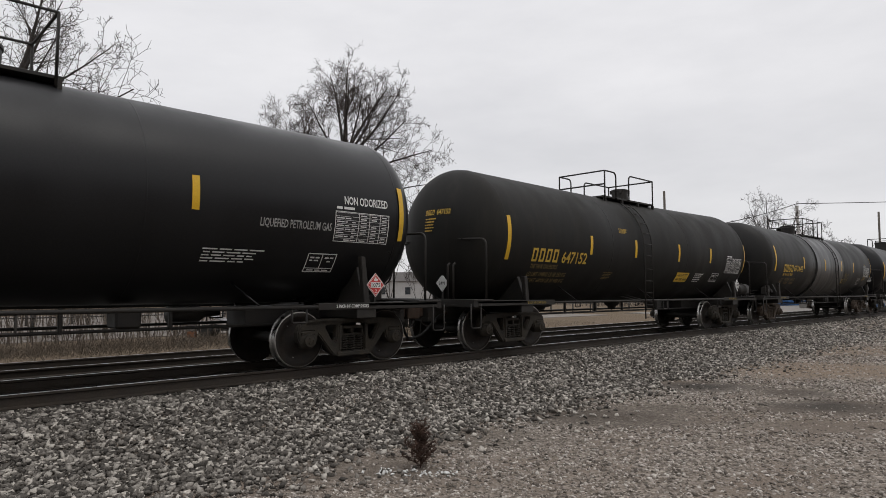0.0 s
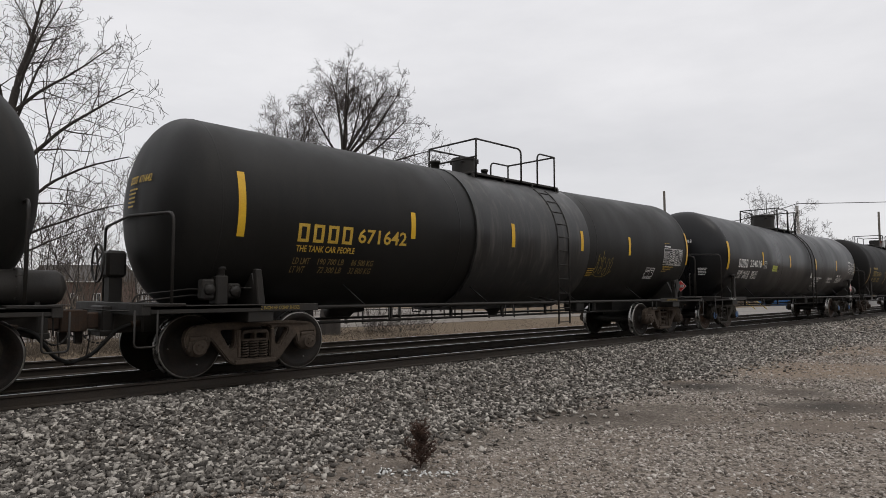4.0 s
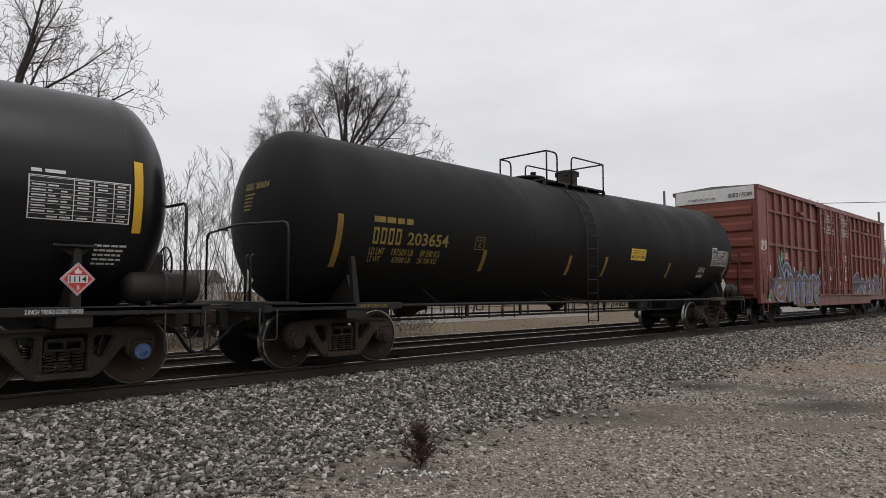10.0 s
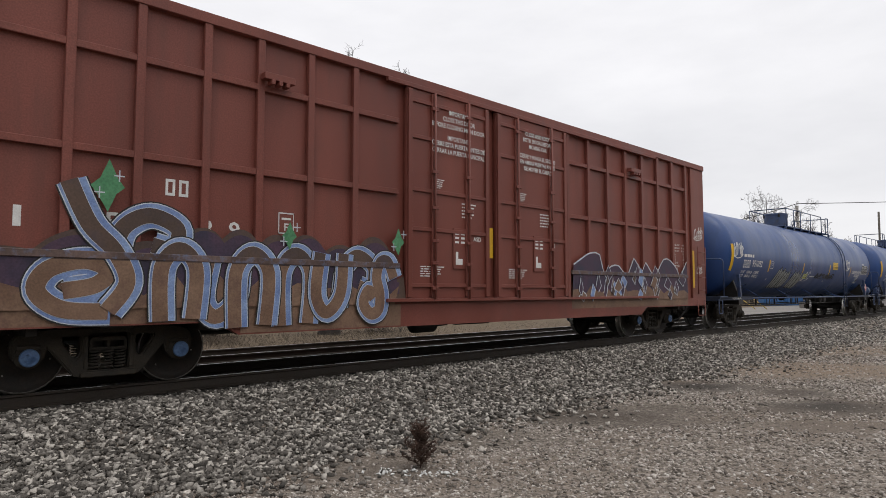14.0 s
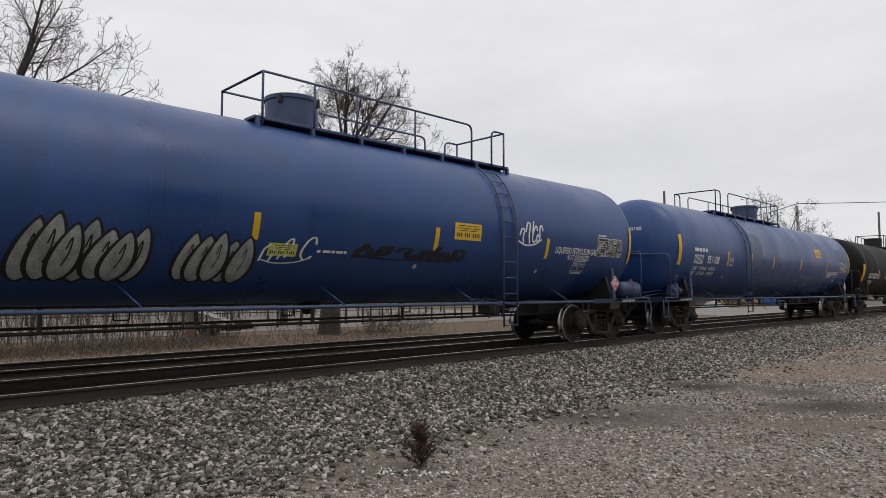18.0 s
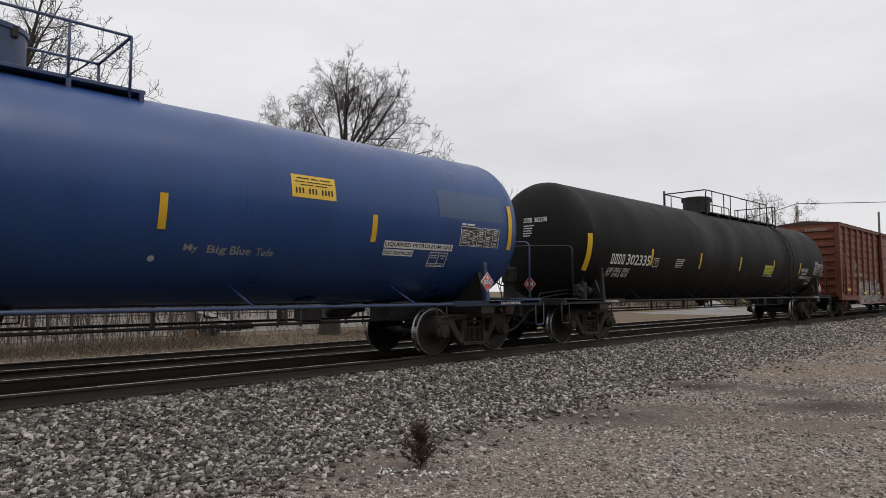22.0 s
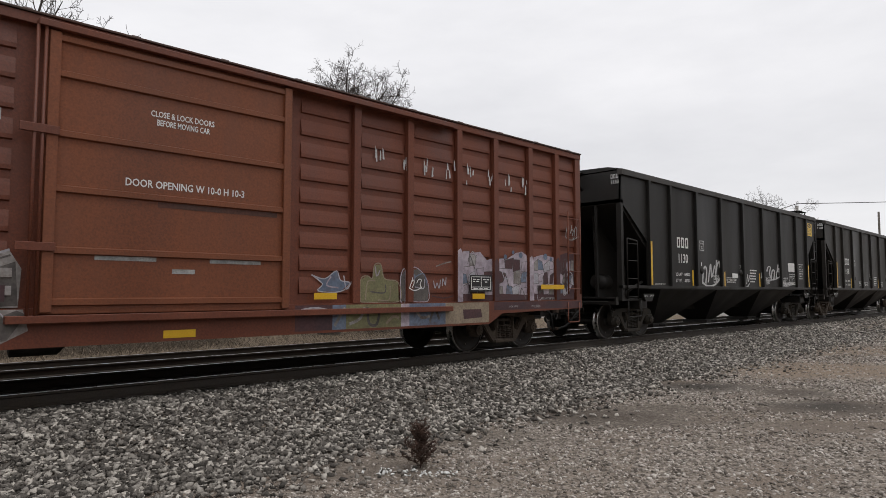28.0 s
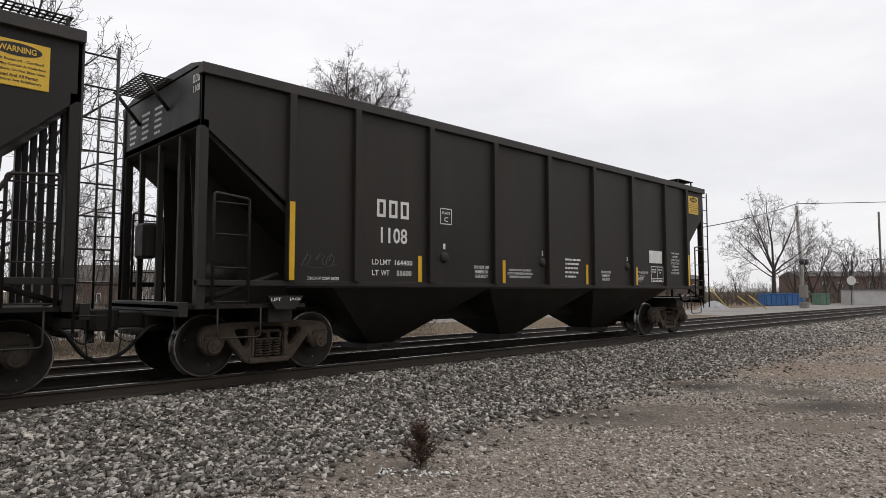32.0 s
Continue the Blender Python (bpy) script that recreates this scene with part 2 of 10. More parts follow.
LETTER = {"d": dim_ochre, "w": white_paint, "g": grey_letter, "y": yellow_letter, "o": ochre_letter, "k": black_letter}


# ---- geometry helpers ----
def mesh_of(name, bm, *materials, smooth=None):
    me = bpy.data.meshes.new(name)
    bm.normal_update()
    bm.to_mesh(me)
    bm.free()
    for m in materials:
        me.materials.append(m)
    if smooth:
        me.polygons.foreach_set("use_smooth", [True] * len(me.polygons))
        me.set_sharp_from_angle(angle=radians(smooth))
    return me


def link(name, me, parent, m=None, label=""):
    ob = new(name, me)
    ob.parent = parent
    if m is not None:
        ob.matrix_basis = m
    if label:
        ob["label"] = label
    return ob


def part(name, bm, material, parent, label="", smooth=None, m=None):
    mats = material if isinstance(material, (list, tuple)) else (material,)
    return link(name, mesh_of(name, bm, *mats, smooth=smooth), parent, m, label)


def box(bm, x0, x1, y0, y1, z0, z1, bevel=0.0, mat=0):
    v = [bm.verts.new((x, y, z)) for x in (x0, x1) for y in (y0, y1) for z in (z0, z1)]
    fs = [bm.faces.new([v[i] for i in q]) for q in ((0, 1, 3, 2), (4, 6, 7, 5), (0, 4, 5, 1), (2, 3, 7, 6), (0, 2, 6, 4), (1, 5, 7, 3))]
    for f in fs:
        f.material_index = mat
    if bevel:
        bmesh.ops.bevel(bm, geom=list({e for f in fs for e in f.edges}), offset=bevel, segments=1, affect="EDGES")
    return bm


def boxed(*dims, bevel=0.006):
    return box(bmesh.new(), *dims, bevel=bevel)


def prism(bm, poly, y0, y1, axis="y", mat=0):
    """Extrudes a closed outline (u, z) between y0 and y1; axis 'x' extrudes along x instead, with u as y."""
    put = (lambda u, z, w: (u, w, z)) if axis == "y" else (lambda u, z, w: (w, u, z))
    a = [bm.verts.new(put(u, z, y0)) for u, z in poly]
    b = [bm.verts.new(put(u, z, y1)) for u, z in poly]
    n = len(poly)
    fs = [bm.faces.new(a), bm.faces.new(b[::-1])]
    for i in range(n):
        fs.append(bm.faces.new((a[i], b[i], b[(i + 1) % n], a[(i + 1) % n])))
    for f in fs:
        f.material_index = mat
    bmesh.ops.recalc_face_normals(bm, faces=fs)
    return bm


def ring_frame(d):
    d = d.normalized()
    u = d.cross(Vector((0, 0, 1)) if abs(d.z) < 0.9 else Vector((1, 0, 0))).normalized()
    return u, d.cross(u).normalized()


def tube(bm, pts, r, n=8, mat=0):
    """A pipe along a line of points, mitred at its bends and closed at its ends."""
    pts = [Vector(p) for p in pts]
    rings, u = [], None
    for i, p in enumerate(pts):
        d = (pts[min(i + 1, len(pts) - 1)] - pts[max(i - 1, 0)]).normalized()
        if 0 < i < len(pts) - 1:
            d = ((p - pts[i - 1]).normalized() + (pts[i + 1] - p).normalized()).normalized()
        if u is None:
            u, _ = ring_frame(d)
        u = (u - d * u.dot(d)).normalized()
        w = d.cross(u)
        rings.append([bm.verts.new(p + (u * math.cos(a) + w * math.sin(a)) * r) for a in [2 * math.pi * k / n for k in range(n)]])
    for a, b in zip(rings, rings[1:]):
        for k in range(n):
            f = bm.faces.new((a[k], a[(k + 1) % n], b[(k + 1) % n], b[k]))
            f.material_index = mat
            f.smooth = n > 5
    bm.faces.new(rings[0][::-1]).material_index = mat
    bm.faces.new(rings[-1]).material_index = mat
    return bm


def bend(pts, r=0.08, n=4):
    """Rounds the inner corners of a line of points."""
    pts = [Vector(p) for p in pts]
    out = [pts[0]]
    for a, p, b in zip(pts, pts[1:], pts[2:]):
        k = min(r, (p - a).length * 0.45, (b - p).length * 0.45)
        s, e = p + (a - p).normalized() * k, p + (b - p).normalized() * k
        for i in range(n + 1):
            t = i / n
            out.append(s * (1 - t) ** 2 + p * 2 * t * (1 - t) + e * t * t)
    return out + [pts[-1]]


def lathe(bm, profile, axis, n=32, origin=(0, 0, 0), mats=None):
    """Turns (along, radius) pairs round the x, y or z axis through origin. mats: a material index for each band."""
    o = Vector(origin)

    def at(s, r, a):
        c, d = r * math.cos(a), r * math.sin(a)
        return o + Vector({"x": (s, c, d), "y": (c, s, d), "z": (c, d, s)}[axis])
    rings = []
    for s, r in profile:
        if r < 1e-5:
            rings.append([bm.verts.new(at(s, 0, 0))])
        else:
            rings.append([bm.verts.new(at(s, r, 2 * math.pi * k / n)) for k in range(n)])
    fs = []
    for j, (a, b) in enumerate(zip(rings, rings[1:])):
        for k in range(n):
            q = [a[k % len(a)], a[(k + 1) % len(a)], b[(k + 1) % len(b)], b[k % len(b)]]
            q = list(dict.fromkeys(q))
            if len(q) > 2:
                f = bm.faces.new(q)
                f.smooth = True
                f.material_index = mats[j] if mats else 0
                fs.append(f)
    bmesh.ops.recalc_face_normals(bm, faces=fs)
    return bm


def cyl(bm, p0, p1, r, n=16, mat=0):
    return tube(bm, [p0, p1], r, n, mat)


GLYPHS = {}


def glyphs(body):
    """The flat mesh of a line of writing in the built-in font, scaled to the unit square."""
    if body not in GLYPHS:
        cu = bpy.data.curves.new("writing", "FONT")
        cu.body = body
        cu.resolution_u = 2
        cu.offset = 0.018
        ob = bpy.data.objects.new("writing", cu)
        me = bpy.data.meshes.new_from_object(ob)
        v = np.empty(len(me.vertices) * 3)
        me.vertices.foreach_get("co", v)
        v = v.reshape(-1, 3)
        lo, hi = v.min(0), v.max(0)
        v = (v - lo) / np.maximum(hi - lo, 1e-6)
        GLYPHS[body] = (v, [tuple(p.vertices) for p in me.polygons])
        bpy.data.objects.remove(ob)
        bpy.data.curves.remove(cu)
        bpy.data.meshes.remove(me)
    return GLYPHS[body]


def flat_bm(body):
    v, fs = glyphs(body)
    bm = bmesh.new()
    vs = [bm.verts.new((x, y, 0)) for x, y, _ in v]
    for f in fs:
        try:
            bm.faces.new([vs[i] for i in f])
        except ValueError:
            pass
    return bm


def strips_bm(rects):
    """Flat bars in the unit square, from (u0, u1, v0, v1) rows."""
    bm = bmesh.new()
    for u0, u1, v0, v1 in rects:
        bm.faces.new([bm.verts.new(p) for p in ((u0, v0, 0), (u1, v0, 0), (u1, v1, 0), (u0, v1, 0))])
    return bm


def slice_bm(bm, w, h, step=0.1):
    for i in range(1, max(1, int(h / step + 0.5))):
        v = i / max(1, int(h / step + 0.5))
        bmesh.ops.bisect_plane(bm, geom=bm.verts[:] + bm.edges[:] + bm.faces[:], plane_co=(0, v, 0), plane_no=(0, 1, 0))


def on_tank(bm, x0, x1, z0, z1, r, zc, lift=0.006, lean=0.0):
    """Lays a flat mesh of the unit square on the near side of a tank's shell."""
    a0, a1 = math.asin(max(-1, min(1, (z0 - zc) / r))), math.asin(max(-1, min(1, (z1 - zc) / r)))
    slice_bm(bm, x1 - x0, (a1 - a0) * r)
    for v in bm.verts:
        a = a0 + (a1 - a0) * v.co.y
        v.co = (x0 + (x1 - x0) * v.co.x + lean * (v.co.y - 0.5), -(r + lift + v.co.z) * math.cos(a), zc + (r + lift + v.co.z) * math.sin(a))
    return bm


def on_side(bm, x0, x1, z0, z1, y, lean=0.0):
    for v in bm.verts:
        v.co = (x0 + (x1 - x0) * v.co.x + lean * (v.co.y - 0.5), y - v.co.z, z0 + (z1 - z0) * v.co.y)
    return bm


def on_end(bm, y0, y1, z0, z1, x):
    """Lays a flat mesh on an end that faces -x; y0 is where the writing begins."""
    for v in bm.verts:
        v.co = (x, y0 + (y1 - y0) * v.co.x, z0 + (z1 - z0) * v.co.y)
    return bm


TABLE_ROWS = [(0, 1, 0, 0.018), (0, 1, 0.822, 0.84), (0, 0.012, 0, 0.84), (0.988, 1, 0, 0.84), (0.42, 0.43, 0, 0.84), (0.62, 0.63, 0, 0.84), (0.82, 0.83, 0, 0.84), (0.02, 0.12, 0.9, 0.97), (0.15, 0.34, 0.9, 0.97)]
for _i in range(8):
    TABLE_ROWS.append((0.012, 0.988, 0.1 * (_i + 1), 0.1 * (_i + 1) + 0.009))
    for _u0, _u1 in ((0.03, 0.16), (0.18, 0.28 - 0.03 * (_i % 3)), (0.3, 0.4 - 0.04 * (_i % 2)), (0.46, 0.57), (0.66, 0.76), (0.86, 0.95)):
        if (_i * 3 + int(_u0 * 10)) % 7 and (_i < 7 or _u0 > 0.4):
            TABLE_ROWS.append((_u0, _u1, 0.1 * _i + 0.04, 0.1 * _i + 0.07))


def broken(row):
    """One unreadable stencil line as a run of word-long bars."""
    u0, u1, v0, v1 = row
    rnd, u, out = random.Random(int(1000 * (u1 + v0))), u0, []
    while u < u1 - 0.05:
        w = rnd.uniform(0.1, 0.26)
        out.append((u, min(u1, u + w), v0, v1))
        u += w + 0.035
    return out


LINE_ROWS = [(0.0, 1.0, 0.88, 0.97), (0.02, 0.93, 0.67, 0.76), (0.0, 0.8, 0.46, 0.55), (0.0, 0.88, 0.25, 0.34), (0.0, 0.72, 0.04, 0.13)]
ICON_ROWS = [(0, 1, 0, 0.05), (0, 1, 0.95, 1), (0, 0.03, 0, 1), (0.97, 1, 0, 1), (0.49, 0.52, 0.2, 1), (0.03, 0.97, 0.2, 0.24), (0.1, 0.24, 0.74, 0.82), (0.28, 0.42, 0.74, 0.82), (0.1, 0.2, 0.6, 0.67), (0.25, 0.4, 0.6, 0.67), (0.6, 0.74, 0.74, 0.82), (0.78, 0.9, 0.74, 0.82), (0.7, 0.82, 0.56, 0.64), (0.12, 0.34, 0.08, 0.14), (0.4, 0.58, 0.08, 0.14), (0.64, 0.86, 0.08, 0.14)]
PLATE_ROWS = [(0, 1, 0, 0.06), (0, 1, 0.94, 1), (0, 0.06, 0, 1), (0.94, 1, 0, 1)]


def mark_rows(n):
    """The owner's letters, as plain hollow blocks; a long line of them as four bars."""
    if n > 8:
        return [(0, 0.28, 0.12, 0.88), (0.32, 0.54, 0.12, 0.88), (0.59, 0.77, 0.12, 0.88), (0.82, 1.0, 0.12, 0.88)]
    out = []
    for i in range(n):
        a, b, w = (i + 0.1) / n, (i + 0.82) / n, 0.2 / n
        out += [(a, a + w, 0, 1), (b - w, b, 0, 1), (a + w, b - w, 0, 0.17), (a + w, b - w, 0.83, 1)]
    return out


def stroke_bm(lines, width, soft=5):
    """Sprayed strokes in the unit square; each is a ribbon along a smooth line of points."""
    bm = bmesh.new()
    for line in lines:
        pts = [Vector((p[0], p[1], 0)) for p in line]
        fine = []
        for i in range(len(pts) - 1):
            a, b, c, d = pts[max(i - 1, 0)], pts[i], pts[i + 1], pts[min(i + 2, len(pts) - 1)]
            for k in range(soft):
                t = k / soft
                fine.append(0.5 * ((2 * b) + (c - a) * t + (2 * a - 5 * b + 4 * c - d) * t * t + (3 * b - a - 3 * c + d) * t ** 3))
        fine.append(pts[-1])
        prev = None
        for i, p in enumerate(fine):
            d = fine[min(i + 1, len(fine) - 1)] - fine[max(i - 1, 0)]
            if d.length < 1e-6:
                continue
            s = Vector((-d.y, d.x, 0)).normalized() * width * 0.5
            rise = Vector((0, 0, 0.0012 * i / len(fine)))
            cur = (bm.verts.new(p + s + rise), bm.verts.new(p - s + rise))
            if prev:
                bm.faces.new((prev[0], prev[1], cur[1], cur[0]))
            prev = cur
    return bm


def scrawl(seed, n=5):
    """Lines of an unreadable sprayed scrawl: a run of loops, hooks and spikes over a long flourish."""
    rnd = random.Random(seed)
    out, kinds = [], ("swirl", "hook", "tail", "lobe", "arch", "jag")
    for i in range(n):
        k, h, z = rnd.choice(kinds), rnd.uniform(0.55, 0.85), rnd.uniform(0.08, 0.2)
        out.append([((i - 0.08 + 1.12 * u) / n + 0.22 * v / n, z + h * v) for u, v in WAVES[k]])
        if rnd.random() < 0.4:
            out.append([((i + 0.3) / n, 0.5), ((i + 0.55) / n, rnd.uniform(0.9, 1.05))])
    out.append([(0.0, 0.16 + 0.08 * rnd.random()), (0.3, 0.05), (0.7, 0.1), (1.0, 0.3)])
    return out


# ---- freight car running gear ----
WHEEL_R, BASE, FACE, AXLE_Z = 0.459, 0.889, 0.822, 0.457
SHARED = {}


def shared(key, make):
    if key not in SHARED:
        SHARED[key] = make()
    return SHARED[key]


def make_wheel(side, plate):
    """One wheel; side -1 turns its outer face to the near side."""
    prof = [(-0.0, 0.0), (0.0, 0.09), (-0.03, 0.1), (-0.035, 0.16), (-0.06, 0.24), (-0.045, 0.33), (0.0, 0.375), (0.0, 0.4), (0.0, 0.436), (-0.008, 0.455),
            (-0.05, 0.4565), (-0.1, 0.459), (-0.112, 0.478), (-0.125, 0.486), (-0.14, 0.478), (-0.145, 0.458), (-0.145, 0.375), (-0.1, 0.34), (-0.09, 0.2), (-0.145, 0.15), (-0.145, 0.0)]
    mats = [0] * 8 + [2] + [1] * 5 + [0] * 7
    bm = lathe(bmesh.new(), [(side * (FACE + s), r) for s, r in prof], "y", 40, mats=mats[:len(prof) - 1])
    # chalk marks and a lifting dent that show the turning
    for a in (0.4, 2.3, 4.4):
        c, s = math.cos(a), math.sin(a)
        box(bm, 0.3 * c - 0.01, 0.3 * c + 0.01, side * (FACE - 0.05), side * (FACE - 0.04), 0.3 * s - 0.008, 0.3 * s + 0.008, mat=2)
    return mesh_of("wheel", bm, plate, tread_steel, rim_steel)


def plate_bm(outer, holes, y0, y1, bevel=0.0):
    """A plate in the xz plane between y0 and y1, with holes cut right through it."""
    bm = bmesh.new()
    edges = []
    for loop in (outer, *holes):
        vs = [bm.verts.new((x, y0, z)) for x, z in loop]
        edges += [bm.edges.new((vs[i], vs[(i + 1) % len(vs)])) for i in range(len(vs))]
    bmesh.ops.triangle_fill(bm, use_beauty=True, use_dissolve=True, edges=edges)
    rim = [e for e in bm.edges if len(e.link_faces) == 1]
    ext = bmesh.ops.extrude_face_region(bm, geom=bm.faces[:])
    for v in ext["geom"]:
        if isinstance(v, bmesh.types.BMVert):
            v.co.y = y1
    bmesh.ops.recalc_face_normals(bm, faces=bm.faces[:])
    if bevel:
        sharp = [e for e in bm.edges if len(e.link_faces) == 2 and e.calc_face_angle(0) > 1.2 and abs(e.verts[0].co.y - e.verts[1].co.y) < 1e-5]
        bmesh.ops.bevel(bm, geom=sharp, offset=bevel, segments=2, affect="EDGES")
    return bm


FRAME_HALF = [(0.30, 0.16), (0.37, 0.18), (0.43, 0.23), (0.65, 0.5), (0.69, 0.54), (0.715, 0.44), (0.75, 0.405), (0.78, 0.43), (0.785, 0.6), (0.995, 0.6), (1.0, 0.45), (1.035, 0.43), (1.06, 0.47), (1.075, 0.58), (1.05, 0.67), (0.99, 0.735), (0.89, 0.765), (0.6, 0.79)]
WINDOW_HALF = [(0.345, 0.685), (0.51, 0.685), (0.545, 0.67), (0.54, 0.63), (0.415, 0.425), (0.385, 0.41), (0.35, 0.43), (0.33, 0.48), (0.325, 0.66)]


def side_frame_bm(y, thick=0.14):
    """The cast side frame of a two-axle bogie: one arched casting with two cornered windows and a spring opening."""
    outer = FRAME_HALF + [(-x, z) for x, z in reversed(FRAME_HALF)]
    holes = [WINDOW_HALF, [(-x, z) for x, z in reversed(WINDOW_HALF)], [(-0.235, 0.25), (0.235, 0.25), (0.24, 0.69), (0.2, 0.715), (-0.2, 0.715), (-0.24, 0.69)]]
    bm = plate_bm(outer, holes, y - thick / 2, y + thick / 2, 0.02)
    out = math.copysign(1, y)
    # raised ribs: spring seat, columns and the top flange
    box(bm, -0.33, 0.33, *sorted((y + out * thick / 2 - out * 0.01, y + out * (thick / 2 + 0.035))), 0.165, 0.235, 0.012)
    for sx in (-1, 1):
        box(bm, *sorted((sx * 0.245, sx * 0.29)), *sorted((y + out * thick / 2 - out * 0.01, y + out * (thick / 2 + 0.02))), 0.27, 0.68, 0.008)
    prism(bm, [(-0.92, 0.752), (-0.6, 0.777), (0.6, 0.777), (0.92, 0.752), (0.92, 0.735), (0.6, 0.755), (-0.6, 0.755), (-0.92, 0.735)], *sorted((y + out * thick / 2 - out * 0.005, y + out * (thick / 2 + 0.022))))
    return bm


def spring_bm():
    pts = [(0.062 * math.cos(a), 0.062 * math.sin(a), 0.235 * a / (2 * math.pi * 6)) for a in [k * 2 * math.pi * 6 / 66 for k in range(67)]]
    return tube(bmesh.new(), pts, 0.0135, 5)


def bogie(car, xc, plate=None, cap_paint=None, cast=None):
    """Side frames, springs, bearings, bolster, brake beams and two turning wheelsets, all parts of the car."""
    plate = plate or wheel_steel
    cast = cast or truck_steel
    cap_paint = cap_paint or cast
    sets = []
    for dx in (-BASE, BASE):
        axle = shared("axle", lambda: mesh_of("axle", lathe(bmesh.new(), [(-1.08, 0), (-1.08, 0.08), (-0.84, 0.085), (-0.83, 0.1), (-0.5, 0.085), (0.5, 0.085), (0.83, 0.1), (0.84, 0.085), (1.08, 0.08), (1.08, 0)], "y", 16), steel_dark))
        ws = link("wheelset", axle, car, pose(xc + dx, 0, AXLE_Z))
        for s in (-1, 1):
            link("wheel", shared(("wheel", s, plate.name), lambda: make_wheel(s, plate)), ws)
        sets.append((ws, xc + dx))
    for s in (-1, 1):
        y = s * 1.0
        fr = link("side_frame", shared(("frame", s, cast.name), lambda: mesh_of("side_frame", side_frame_bm(s * 1.0), cast)), car, pose(xc, 0, 0))
        for sx in (-0.155, 0.0, 0.155):
            link("spring", shared(("spring", cast.name), lambda: mesh_of("spring", spring_bm(), cast)), fr, pose(sx, y + s * 0.01, 0.255))
        for dx in (-BASE, BASE):
            link("bearing_adapter", shared(("adapter", s, cast.name), lambda: mesh_of("bearing_adapter", boxed(-0.125, 0.125, s * 1.0 - 0.1, s * 1.0 + 0.1, 0.545, 0.6, bevel=0.012), cast)), fr, pose(dx, 0, 0))
            link("bearing_housing", shared(("housing", s, cast.name), lambda: mesh_of("bearing_housing", lathe(bmesh.new(), [(s * 0.9, 0), (s * 0.9, 0.14), (s * 1.09, 0.14), (s * 1.1, 0.1), (s * 1.14, 0.1), (s * 1.14, 0)], "y", 20), cast)), fr, pose(dx, 0, AXLE_Z))
            def cap():
                bm = lathe(bmesh.new(), [(s * 1.14, 0), (s * 1.14, 0.108), (s * 1.16, 0.104), (s * 1.165, 0.09), (s * 1.158, 0.07), (s * 1.168, 0.06), (s * 1.168, 0)], "y", 20)
                for k in range(3):
                    a = k * 2.094
                    cyl(bm, (0.045 * math.cos(a), s * 1.165, 0.045 * math.sin(a)), (0.045 * math.cos(a), s * 1.185, 0.045 * math.sin(a)), 0.014, 6)
                return mesh_of("bearing_cap", bm, cap_paint)
            link("bearing_cap", shared(("cap", s, cap_paint.name), cap), fr, pose(dx, 0, AXLE_Z), "blue bearing cap" if cap_paint is cap_blue else "")
        link("bolster_end", shared(("bend", s, cast.name), lambda: mesh_of("bolster_end", plate_bm([(-0.225, 0.5), (0.225, 0.5), (0.225, 0.62), (0.19, 0.665), (-0.19, 0.665), (-0.225, 0.62)], [[(-0.185, 0.535), (-0.02, 0.535), (-0.02, 0.615), (-0.185, 0.615)], [(0.02, 0.535), (0.185, 0.535), (0.185, 0.615), (0.02, 0.615)]], y - 0.06, y + 0.085, 0.01), cast)), fr)
    link("bolster", shared("bolster", lambda: mesh_of("bolster", boxed(-0.2, 0.2, -0.88, 0.88, 0.5, 0.72, bevel=0.02), steel_dark)), car, pose(xc, 0, 0))
    for dx in (-0.42, 0.42):
        link("brake_beam", shared("beam", lambda: mesh_of("brake_beam", boxed(-0.04, 0.04, -0.72, 0.72, 0.33, 0.43, bevel=0.01), steel_dark)), car, pose(xc + dx, 0, 0))
        for s in (-1, 1):
            link("brake_shoe", shared("shoe", lambda: mesh_of("brake_shoe", boxed(-0.04, 0.04, -0.045, 0.045, 0.3, 0.55, bevel=0.01), steel_dark)), car, pose(xc + dx * 1.02, s * 0.74, 0))
    return sets


